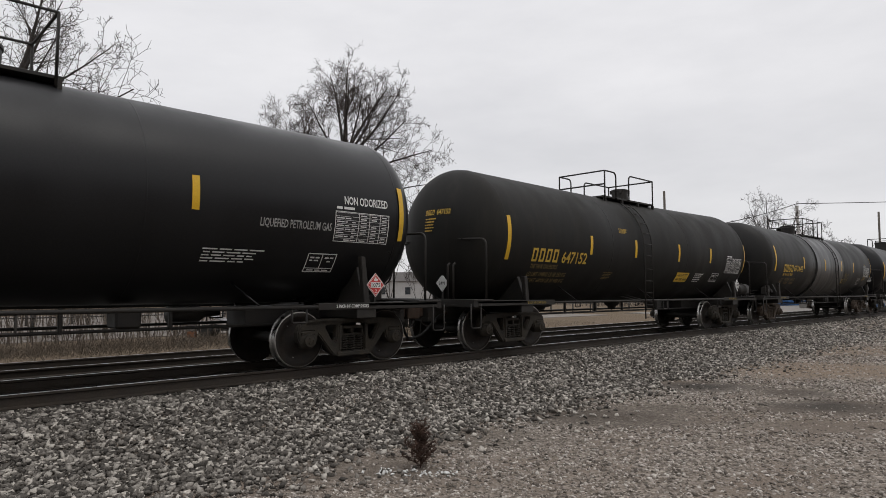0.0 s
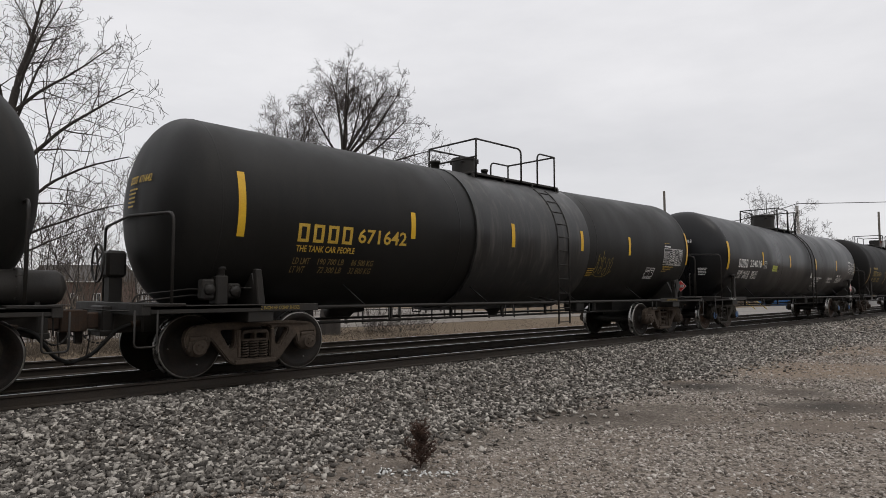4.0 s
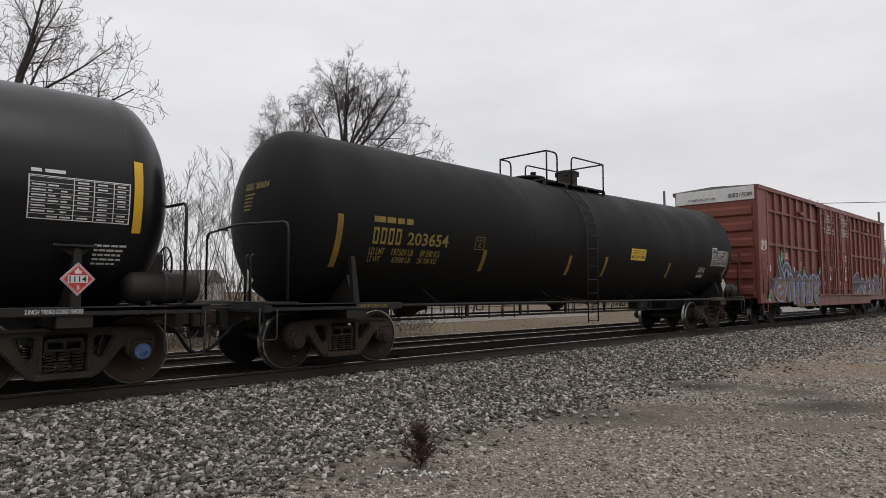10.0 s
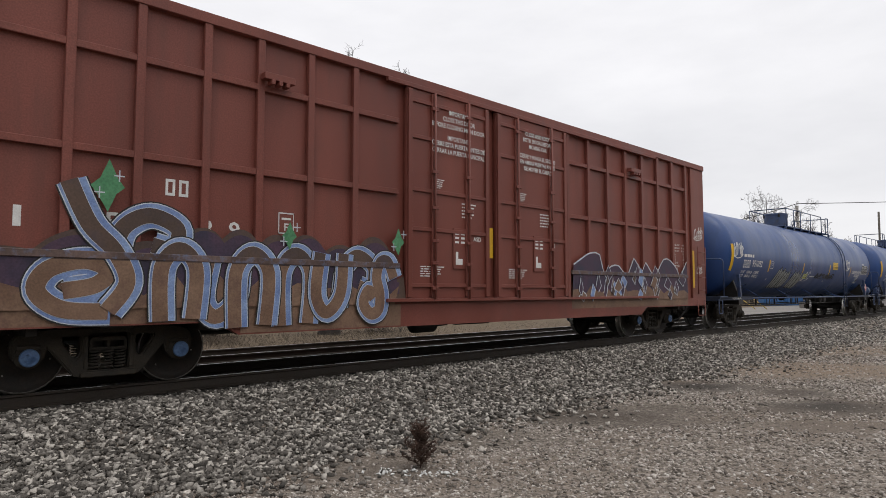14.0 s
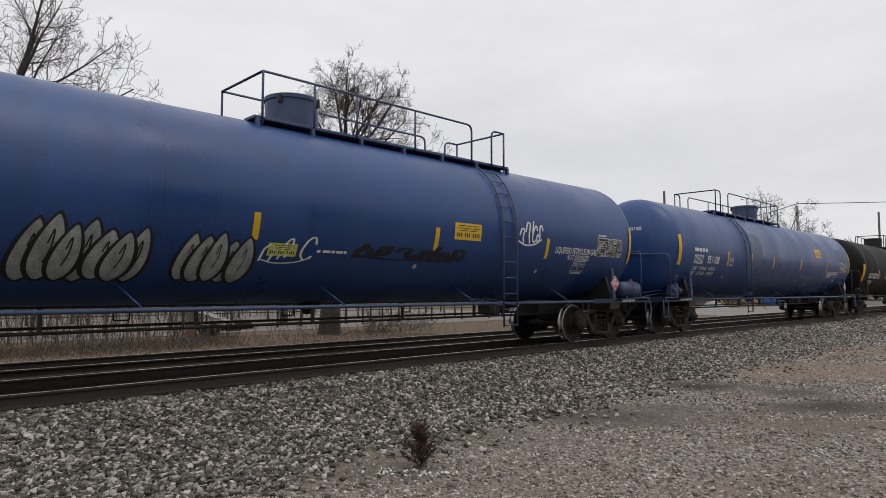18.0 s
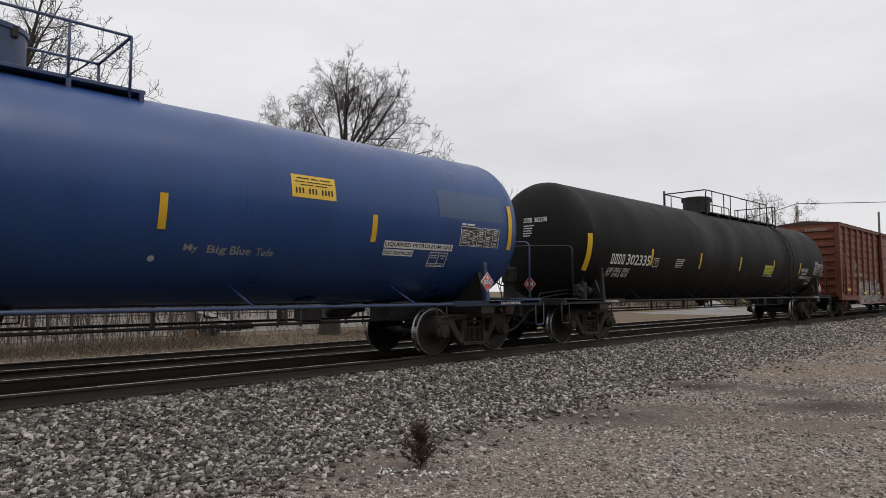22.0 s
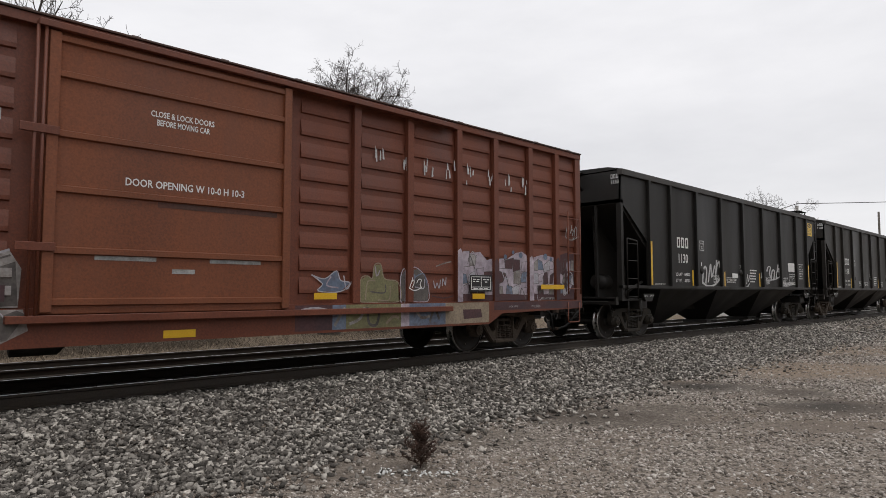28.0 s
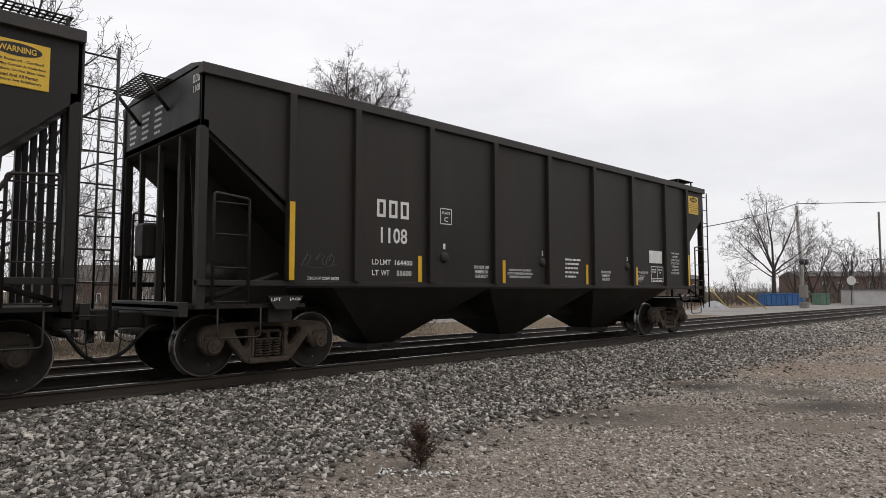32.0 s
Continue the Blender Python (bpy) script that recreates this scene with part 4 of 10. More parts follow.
    path = [(-(r + 0.05), 0.52), (-(r + 0.05), zc - 0.35)] + [(-(r + 0.05) * math.cos(a), zc + (r + 0.05) * math.sin(a)) for a in [0.0, 0.2, 0.4, 0.6, 0.8, 0.98]]
    rungs = [(-(r + 0.05), z) for z in (0.56, 0.88, 1.2, 1.52, 1.84)] + [(-(r + 0.05) * math.cos(a), zc + (r + 0.05) * math.sin(a)) for a in [-0.13 + 0.2 * k for k in range(6)]]
    ladder(car, (lx - 0.21, lx + 0.21), rungs, path, trim)
    for sx in (-1, 1):
        part("ladder_stay", tube(bmesh.new(), [(lx + 0.21 * sx, -(r + 0.04), 0.95), (lx + 0.21 * sx - 0.45, -1.0, 1.12)], 0.016, 6), trim, car)
    stripe = yellow_dirty if dirty else yellow
    for m in marks:
        k = m[0]
        if k == "S":
            tall = m[2] - m[3] > 0.7
            w = 0.115 if tall else 0.105
            on_band = band and band[0] < m[1] < band[1]
            bm = on_tank(strips_bm([(0, 1, 0, 1)]), m[1] - w / 2, m[1] + w / 2, m[3], m[2], r + (0.045 if on_band else 0), zc, 0.016 if abs(m[1]) > half - 0.1 else 0.006)
            for v in bm.verts:
                past = max(0.0, abs(v.co.x) - half) / (lead_d if v.co.x < 0 else depth + 0.04)
                v.co.y, v.co.z = v.co.y * math.sqrt(1 - past * past), zc + (v.co.z - zc) * math.sqrt(1 - past * past)
            part("reflective_stripe", bm, stripe, car, "grimy yellow reflective stripe" if dirty else "yellow reflective stripe")
        elif k == "T":
            pos, total = 0, len(m[5])
            for word in m[5].split("  "):
                lead = len(word) - len(word.lstrip())
                if word.strip():
                    u0 = m[1] + (m[2] - m[1]) * (pos + lead) / total
                    u1 = m[1] + (m[2] - m[1]) * (pos + len(word)) / total
                    part("lettering", on_tank(flat_bm(word.strip()), u0, u1, m[3] + 0.01, m[4] - 0.01, r, zc, 0.005), LETTER[m[6]], car)
                pos += len(word) + 2
        elif k == "M":
            part("owner_mark", on_tank(strips_bm(mark_rows(m[5])), m[1], m[2], m[3], m[4], r, zc, 0.005), LETTER[m[6]], car)
        elif k == "O":
            bm = bmesh.new()
            bm.faces.new([bm.verts.new((0.5 + 0.5 * math.cos(a), 0.5 + 0.5 * math.sin(a), 0)) for a in [j * math.pi / 8 for j in range(16)]])
            part("chalk_dot", on_tank(bm, m[1] - 0.045, m[1] + 0.045, m[2] - 0.04, m[2] + 0.04, r, zc), chalk_white, car)
        elif k == "H":
            bm = bmesh.new()
            prism(bm, [(m[1] - 0.21, m[2]), (m[1], m[2] + 0.21), (m[1] + 0.21, m[2]), (m[1], m[2] - 0.21)], -1.46, -1.44)
            hold = part("placard_holder", bm, steel_dark, car, "empty diamond placard holder")
            part("placard_post", boxed(m[1] - 0.05, m[1] + 0.05, -1.438, -1.41, 1.05, m[2] + 0.05), steel_dark, hold)
        elif k == "D":
            placard(car, m[1], m[2], -1.45, red_sign if m[4] == "r" else white_paint, m[3])
        elif k == "G":
            style = m[5]
            if style == "fill":
                n, rnd = m[7], random.Random(m[6])
                for q in range(n):
                    lo, hi, w = rnd.uniform(0.0, 0.06), rnd.choice((0.84, 0.93, 1.0)) - 0.14 * q / n, rnd.uniform(1.05, 1.35) / n
                    for name, grow_k, mt, lift in (("sprayed_outline", 1.34, black_letter, 0.007), ("sprayed_letter", 1.0, silver_spray, 0.0085)):
                        bm = bmesh.new()
                        ring = [(0.5 + 0.5 * (1 + (grow_k - 1) * 0.3) * math.cos(a), math.copysign(abs(math.sin(a)) ** 1.3, math.sin(a))) for a in [j * math.pi / 14 for j in range(28)]]
                        bm.faces.new([bm.verts.new(((q + 0.15) / n * 0.9 + 0.06 * v + 0.03 * v * v + w * grow_k * 0.62 * u * (1.2 - 0.5 * v), lo + (hi - lo) * v, 0)) for v, u in ring])
                        part(name, on_tank(bm, m[1], m[2], m[3], m[4], r, zc, lift + 0.003 * (q % 3)), mt, car, "silver sprayed leaf shape" if mt is silver_spray else "")
                    cut = [((q + 0.15) / n * 0.9 + 0.06 * v + 0.03 * v * v + c / n, lo + (hi - lo) * v) for v, c in ((0.3, 0.0), (0.55, 0.12), (0.8, 0.0), (0.6, -0.1))]
                    part("sprayed_line", on_tank(stroke_bm([cut], 0.012), m[1], m[2], m[3], m[4], r, zc, 0.017), black_letter, car)
            else:
                part("sprayed_scrawl", on_tank(stroke_bm(scrawl(m[6], m[7]), m[8]), m[1], m[2], m[3], m[4], r, zc, 0.007), LETTER[style], car)
        elif k == "B":
            kind = m[5]
            a = (m[1], m[2], m[3], m[4], r, zc)
            if kind == "table":
                tb = part("data_table", on_tank(strips_bm([(0, 1, 0, 0.84)]), *a, lift=0.004), black_letter, car, "black data table with white rows")
                part("table_grid", on_tank(strips_bm(TABLE_ROWS), *a, lift=0.008), white_paint, tb)
            elif kind in ("lines", "ylines", "olines", "wline"):
                mt = {"l": white_paint, "y": yellow_letter, "o": ochre_letter, "w": white_paint}[kind[0]]
                for row in LINE_ROWS if kind != "wline" else [(0, 0.16, 0, 1), (0.2, 0.6, 0, 1), (0.64, 1, 0, 1)]:
                    part("stencil_line", on_tank(strips_bm(broken(row)), *a), mt, car)
            elif kind == "icon":
                part("test_record_box", on_tank(strips_bm(ICON_ROWS), *a), white_paint, car)
            elif kind in ("plate", "yplate"):
                mt = white_paint if kind == "plate" else ochre_letter
                part("plate_box", on_tank(strips_bm(PLATE_ROWS), *a), mt, car)
                w, h = m[2] - m[1], m[4] - m[3]
                part("lettering", on_tank(flat_bm("C"), m[1] + 0.36 * w, m[1] + 0.64 * w, m[3] + 0.15 * h, m[3] + 0.5 * h, r, zc), mt, car)
                part("lettering", on_tank(flat_bm("PLATE"), m[1] + 0.18 * w, m[1] + 0.82 * w, m[3] + 0.62 * h, m[3] + 0.8 * h, r, zc), mt, car)
            elif kind in ("ysign", "gsign"):
                sg = part("emergency_sign", on_tank(strips_bm([(0, 1, 0, 1)]), *a), yellow_sign if kind == "ysign" else green_sign, car, "yellow notice decal")
                part("notice_text", on_tank(strips_bm([(0.12, 0.4, 0.82, 0.87), (0.44, 0.6, 0.82, 0.87), (0.64, 0.88, 0.82, 0.87), (0.08, 0.3, 0.67, 0.71), (0.33, 0.64, 0.67, 0.71), (0.67, 0.92, 0.67, 0.71), (0.18, 0.48, 0.54, 0.58), (0.52, 0.8, 0.54, 0.58)] + [(0.08 + 0.073 * q, 0.118 + 0.073 * q, 0.18, 0.42) for q in range(12) if q not in (3, 7)]), *a, lift=0.009), black_letter, sg)
            elif kind == "label":
                part("label_ground", on_tank(strips_bm([(0, 1, 0, 1)]), *a, lift=0.003), white_paint, car, "pale decal under dark letters")
            elif kind == "tag":
                part("paper_tag", on_tank(strips_bm([(0, 1, 0, 1)]), *a, lift=0.06), white_paint, car)
            elif kind == "patch":
                part("touch_up_patch", on_tank(strips_bm([(0, 1, 0, 1)]), *a, lift=0.004), blue_patch, car)
    if head_mark:
        mt, bars = LETTER[head_mark[0]], head_mark[1]
        z = zc + 0.32 * r
        part("owner_mark", on_head(strips_bm(mark_rows(4)), 0.14, -0.14, z, z + 0.115, half, lead_d, r, zc), mt, car)
        part("lettering", on_head(flat_bm(bars), -0.2, -0.56, z, z + 0.115, half, lead_d, r, zc), mt, car)
        for row in LINE_ROWS:
            part("stencil_line", on_head(strips_bm(broken(row)), 0.12, -0.2, z - 0.36, z - 0.06, half, lead_d, r, zc), mt, car)
    sign = next((m for m in marks if m[0] == "D"), None)
    if head_mark and sign:
        ex, ez = -(e - 0.8), 1.42
        for k, (q, mt) in enumerate(((0.19, white_paint), (0.178, red_sign if sign[4] == "r" else white_paint))):
            bm = bmesh.new()
            prism(bm, [(-0.2 - q, ez), (-0.2, ez + q), (-0.2 + q, ez), (-0.2, ez - q)], ex - 0.006 - 0.004 * k, ex - 0.004 * k, axis="x")
            if k == 0:
                holder = part("hazard_placard", bm, mt, car, "diamond hazard placard on the end")
            else:
                part("placard_face", bm, mt, holder)
        part("placard_post", boxed(ex + 0.002, ex + 0.03, -0.23, -0.17, 1.05, 1.5), steel_dark, holder)
        part("placard_panel", on_end(strips_bm([(0, 1, 0, 1)]), -0.09, -0.31, ez - 0.045, ez + 0.045, ex - 0.012), white_paint, holder)
        part("placard_number", on_end(flat_bm(sign[3]), -0.11, -0.29, ez - 0.034, ez + 0.034, ex - 0.015), black_letter, holder)
    shoe_ink = LETTER["d"] if any(m[-1] in ("y", "o", "d") for m in marks if m[0] == "T") else white_paint
    for u0, u1 in shoes or ((-tr - 0.02, -tr + 0.62), (tr - 0.62, tr + 0.02)):
        part("lettering", on_side(flat_bm("2 INCH TREAD COND SHOES" if jack else "2 INCH HF COMP SHOES"), u0, u1, 0.978, 1.032, -1.474), shoe_ink, car)
    if jack:
        for row in LINE_ROWS:
            part("stencil_line", on_head(strips_bm(broken(row)), -0.74, -1.02, 1.78, 2.02, half, lead_d, r, zc), white_paint, car)
    if rise:
        # the tank slopes a little down to its middle: both halves rise towards the heads
        for ob in car.children_recursive:
            kind = ob.name.split(".")[0]
            for v in ob.data.vertices if kind in TANK_PARTS else ():
                up = rise * min(abs(v.co.x) / half, 1.1)
                if kind in ("tank", "weld_seam"):
                    v.co.z += up
                elif v.co.z > 1.2 and (abs(v.co.x) < half or kind == "reflective_stripe"):
                    past = max(0.0, abs(v.co.x) - half) / (lead_d if v.co.x < 0 else depth + 0.04)
                    rr = r * r * (1 - past * past)
                    v.co.y -= math.sqrt(max(rr - (v.co.z - zc - up) ** 2, 0)) - math.sqrt(max(rr - (v.co.z - zc) ** 2, 0))
                elif v.co.z > 1.2:
                    v.co.x -= rise * 0.3
    return car


# ---- boxcars ----
def corrugated_end(car, x, d, w, z0, z1, paint, n=7, white_top=0.0):
    """A pressed steel end wall that faces along d, with rows of horizontal ribs."""
    part("end_wall", boxed(min(x, x - d * 0.06), max(x, x - d * 0.06), -w, w, z0, z1), paint, car)
    h = (z1 - white_top - z0 - 0.1) / n
    for k in range(n):
        z = z0 + 0.08 + k * h
        bm = bmesh.new()
        prism(bm, [(x, z), (x + d * 0.09, z + 0.07), (x + d * 0.09, z + h * 0.5), (x, z + h * 0.66)], -w + 0.1, w - 0.1)
        bmesh.ops.recalc_face_normals(bm, faces=bm.faces[:])
        part("end_rib", bm, paint, car)
    if white_top:
        part("end_panel", boxed(min(x, x + d * 0.05), max(x, x + d * 0.05), -w, w, z1 - white_top, z1 - 0.01), white_paint, car, "white-painted top panel")


def car_underframe(car, tr, e, z_sill, paint, iron=None):
    part("center_sill", boxed(-e + 0.5, e - 0.5, -0.3, 0.3, 0.62, 0.98, bevel=0.01), steel_dark, car)
    for k in range(9):
        x = -e + 2.2 + (2 * e - 4.4) * k / 8
        part("cross_bearer", boxed(x - 0.06, x + 0.06, -1.4, 1.4, 0.72, 1.0), steel_dark, car)
    for y, z in ((-0.6, 0.62), (0.6, 0.66)):
        part("brake_pipe", cyl(bmesh.new(), (-e + 1.2, y, z), (e - 1.2, y, z), 0.024, 8), steel_dark, car)
    part("brake_cylinder", lathe(bmesh.new(), [(-0.3, 0), (-0.3, 0.17), (0.2, 0.17), (0.3, 0.07), (0.6, 0.05), (0.6, 0)], "x", 18, (-1.4, -0.8, 0.62)), steel_dark, car)
    part("air_reservoir", lathe(bmesh.new(), [(-0.6, 0), (-0.55, 0.2), (0.55, 0.2), (0.6, 0)], "x", 18, (1.4, 0.6, 0.66)), steel_dark, car)
    for d in (-1, 1):
        coupler(car, d * e, d, iron)
        part("body_bolster", boxed(d * tr - 0.2, d * tr + 0.2, -1.35, 1.35, 0.78, 1.0, bevel=0.01), steel_dark, car)


def corner_ladder(car, x0, x1, y, z0, n, step, paint):
    ladder(car, (x0, x1), [(y, z0 + step * k) for k in range(n)], [(y, z0 - 0.12), (y, z0 + step * (n - 0.6))], paint)
    stirrup(car, x0 + 0.02, x1 - 0.02, y + 0.03, z0 - 0.3, z0 - 0.75, paint)


# plain abstract strokes for the sprayed pictures: swirl, arches, hooks, lobes and zigzags
WAVES = {
    "swirl": [(0.98, 0.6), (0.8, 0.86), (0.56, 0.84), (0.46, 0.6), (0.56, 0.34), (0.52, 0.1), (0.28, 0.04), (0.08, 0.2), (0.22, 0.4), (0.38, 0.28)],
    "arch": [(0.1, 0.0), (0.1, 0.7), (0.35, 0.95), (0.6, 0.7), (0.56, 0.02)],
    "arches": [(0.06, 0.0), (0.1, 0.8), (0.3, 0.96), (0.46, 0.7), (0.44, 0.1), (0.52, 0.75), (0.72, 0.96), (0.92, 0.7), (0.9, 0.0)],
    "hook": [(0.95, 0.2), (0.6, 0.02), (0.3, 0.3), (0.45, 0.8), (0.8, 0.98), (0.95, 0.7)],
    "tail": [(0.1, 0.55), (0.3, 0.95), (0.7, 0.9), (0.62, 0.45), (0.85, 0.05)],
    "lobe": [(0.1, 0.0), (0.22, 0.7), (0.5, 1.0), (0.6, 0.6), (0.42, 0.1)],
    "jag": [(0.05, 0.05), (0.3, 0.9), (0.55, 0.3), (0.95, 0.85)],
    "bolt": [(0.85, 1.0), (0.3, 0.62), (0.72, 0.42), (0.1, 0.0)],
    "wedge": [(0.08, 0.02), (0.16, 0.6), (0.4, 0.92), (0.95, 0.96)],
    "loop": [(0.3, 0.4), (0.62, 0.52), (0.74, 0.8), (0.5, 0.98), (0.16, 0.8), (0.06, 0.4), (0.3, 0.06), (0.75, 0.0)],
    "horn": [(0.0, 1.0), (0.28, 0.68), (0.62, 0.48), (0.8, 0.24), (0.55, 0.02)],
    "crook": [(0.02, 0.1), (0.12, 0.7), (0.5, 0.98), (0.92, 0.78), (0.85, 0.42), (0.55, 0.46)],
    "dip": [(0.2, 1.0), (0.1, 0.3), (0.36, 0.0), (0.72, 0.3), (0.8, 1.0)],
    "slab": [(0.2, 0.0), (0.3, 0.5), (0.28, 1.0)],
}


def mural(car, cells, y, layers, low, split, soft=6):
    """Sprayed letter shapes, each in its own cell (shape, x0, x1, z0, z1): coats of falling width, the inner ones set off to one side and the innermost in another tone under the height split."""
    for i, (s, a, b, z0, z1) in enumerate(cells):
        yy, piece = y - 0.009 * (i % 2), car
        line = [(a + (b - a) * u, z0 + (z1 - z0) * v) for u, v in WAVES[s]]
        for j, (w, mt) in enumerate(layers):
            aside = [(u - (0.028 if j > 2 else 0.0), v) for u, v in line]
            made = part("sprayed_coat" if j else "sprayed_letter", on_side(stroke_bm([aside], w, soft), 0, 1, 0, 1, yy - 0.0015 * j), mt, piece, "" if j else "sprayed letter shape with blue and white edges")
            piece = made if j == 0 else piece
        bm = on_side(stroke_bm([aside], layers[-1][0], soft), 0, 1, 0, 1, yy - 0.0015 * len(layers))
        bmesh.ops.bisect_plane(bm, geom=bm.verts[:] + bm.edges[:] + bm.faces[:], plane_co=(0, 0, split), plane_no=(0, 0, 1), clear_outer=True)
        part("sprayed_coat", bm, low, piece)


def boxcar_tall(x):
    """High brown boxcar with outside posts, twin plug doors and a white-topped end."""
    e, tr, hl, top = 10.25, 7.12, 9.5, 5.06
    car = car_root("boxcar", x, "tall brown steel boxcar with white end panel and blue graffiti", "boxcar")
    part("side_wall", boxed(-hl, hl, -1.5, -1.44, 0.98, top), brown_paint, car)
    part("side_wall", boxed(-hl, hl, 1.44, 1.5, 0.98, top), brown_paint, car)
    for s in (-1, 1):
        y0, y1 = sorted((s * 1.46, s * 1.565))
        sill = bmesh.new()
        prism(sill, [(-hl, 0.82), (-5.9, 0.82), (-5.6, 0.64), (5.6, 0.64), (5.9, 0.82), (hl, 0.82), (hl, 1.05), (-hl, 1.05)], y0, y1)
        part("side_sill", sill, brown_paint, car)
        part("top_chord", boxed(-hl, hl, *sorted((s * 1.47, s * 1.6)), top - 0.13, top + 0.02), brown_paint, car)
    for px in (-8.62, -7.8, -7.0, -6.13, -5.33, -4.48, -3.63, 2.35, 3.2, 4.05, 4.9, 5.75, 6.6, 7.45, 8.3):
        for s in (-1, 1):
            y0, y1 = sorted((s * 1.501, s * 1.585))
            part("side_post", boxed(px - 0.055, px + 0.055, y0, y1, 1.05, top - 0.13), brown_paint, car)
    painted_rib = surface("overpainted_brown_rib", (0.06, 0.034, 0.028), (0.15, 0.1, 0.085), 0.6, scale=3.5, fine=30, bump=0.0, c=(0.14, 0.19, 0.32), c_amt=0.8)
    for z in (4.22, 2.97, 1.68):
        for a, b in ((-8.56, -2.7), (2.41, 8.25)):
            part("side_rib", boxed(a, b, -1.572 if z > 2 else -1.613, -1.501, z - 0.045, z + 0.045), brown_paint if z > 2 else painted_rib, car)
    roof = bmesh.new()
    prism(roof, [(-1.55, top), (-1.5, top + 0.02), (0, top + 0.1), (1.5, top + 0.02), (1.55, top)], -hl, hl, axis="x")
    part("roof", roof, roof_metal, car)
    # plug doors
    for a, b in ((-2.55, -0.42), (-0.18, 2.22)):
        door = part("plug_door", boxed(a, b, -1.6, -1.52, 1.12, 4.86), brown_paint, car)
        for z in (1.35, 2.35, 3.05, 4.0, 4.65):
            part("door_rib", boxed(a + 0.04, b - 0.04, -1.632, -1.601, z - 0.035, z + 0.035), brown_paint, door)
        for px in (a + 0.06, b - 0.06, a + 0.62, b - 0.62):
            part("door_stile", boxed(px - 0.05, px + 0.05, -1.645, -1.602, 1.14, 4.84), brown_paint, door)
        for px in (a + 0.62, b - 0.62):
            part("lock_bar", cyl(bmesh.new(), (px, -1.68, 1.1), (px, -1.68, 4.85), 0.022, 8), brown_paint, door)
        for z in (1.3, 1.75, 2.15, 2.75, 3.4, 4.55):
            part("bar_guide", boxed(a + 0.54, a + 0.7, -1.7, -1.646, z - 0.03, z + 0.03), brown_paint, door)
            part("bar_guide", boxed(b - 0.7, b - 0.54, -1.7, -1.646, z - 0.03, z + 0.03), brown_paint, door)
    part("door_track", boxed(-3.0, 6.4, -1.66, -1.57, 1.06, 1.12), brown_paint, car)
    part("door_track", boxed(-3.0, 6.4, -1.64, -1.57, 4.86, 4.94), brown_paint, car)
    part("reflective_stripe", on_side(strips_bm([(0, 1, 0, 1)]), -0.36, -0.24, 1.9, 2.5, -1.56), yellow, car)
    for d in (-1, 1):
        corrugated_end(car, d * (hl - 0.02), d, 1.46, 1.0, top, brown_paint, 6, 0.5)
        part("corner_post", boxed(*sorted((d * hl, d * (hl - 0.85))), -1.566, -1.502, 1.05, top - 0.13), brown_paint, car, "flat corner sheet")
        xs = sorted((d * (hl - 0.12), d * (hl - 0.62)))
        corner_ladder(car, xs[0], xs[1], -1.63, 1.28, 4, 0.38, brown_paint)
        part("end_ladder_rail", boxed(*sorted((d * (hl + 0.1), d * (hl + 0.06))), -1.42, -1.36, 1.1, 2.75), brown_paint, car)
        part("end_ladder_rail", boxed(*sorted((d * (hl + 0.1), d * (hl + 0.06))), -0.94, -0.88, 1.1, 2.75), brown_paint, car)
        for k in range(4):
            part("rung", cyl(bmesh.new(), (d * (hl + 0.12), -1.42, 1.3 + 0.42 * k), (d * (hl + 0.12), -0.88, 1.3 + 0.42 * k), 0.012, 6), brown_paint, car)
        part("end_grab_iron", tube(bmesh.new(), [(d * (hl + 0.14), -1.0, 2.62), (d * (hl + 0.14), 1.3, 2.62)], 0.014, 6), brown_paint, car)
        part("end_walkway", boxed(*sorted((d * (hl + 0.06), d * (hl + 0.4))), -0.75, 0.9, 1.12, 1.17), roof_metal, car)
        for ws in bogie(car, d * tr, wheel_steel, cap_blue):
            WHEELSETS.append(ws)
        part("reflective_stripe", on_side(strips_bm([(0, 1, 0, 1)]), d * 8.72 - 0.06, d * 8.72 + 0.06, 1.35, 2.45, -1.57), yellow, car)
    hb = part("hand_brake", boxed(-hl - 0.3, -hl - 0.11, 0.2, 0.62, 1.75, 2.35, bevel=0.04), steel_dark, car)
    part("brake_wheel", tube(bmesh.new(), [(-hl - 0.36, 0.55 + 0.28 * math.cos(a), 2.05 + 0.28 * math.sin(a)) for a in [k * 2 * math.pi / 20 for k in range(21)]], 0.016, 6), steel_dark, hb)
    part("brake_rod", cyl(bmesh.new(), (-hl - 0.2, 0.4, 1.748), (-hl - 0.2, 0.4, 0.7), 0.02, 6), steel_dark, hb)
    car_underframe(car, tr, e, 0.82, brown_paint, coupler_orange)
    for px in (-5.1, 5.2):
        br = part("roof_bracket", boxed(px - 0.25, px + 0.25, -1.72, -1.59, 4.32, 4.42), brown_paint, car)
        for q in (-0.12, 0, 0.12):
            part("bracket_fin", boxed(px + q - 0.03, px + q + 0.03, -1.74, -1.6, 4.25, 4.319), brown_paint, br)
    # lettering
    ex = -hl - 0.075
    part("lettering", on_end(flat_bm("EXCESS HEIGHT CAR"), 0.95, -0.1, 4.66, 4.74, ex), black_letter, car)
    part("owner_mark", on_end(strips_bm(mark_rows(4)), -0.55, -0.93, 4.68, 4.82, ex), black_letter, car)
    part("lettering", on_end(flat_bm("175089"), -0.98, -1.42, 4.68, 4.82, ex), black_letter, car)
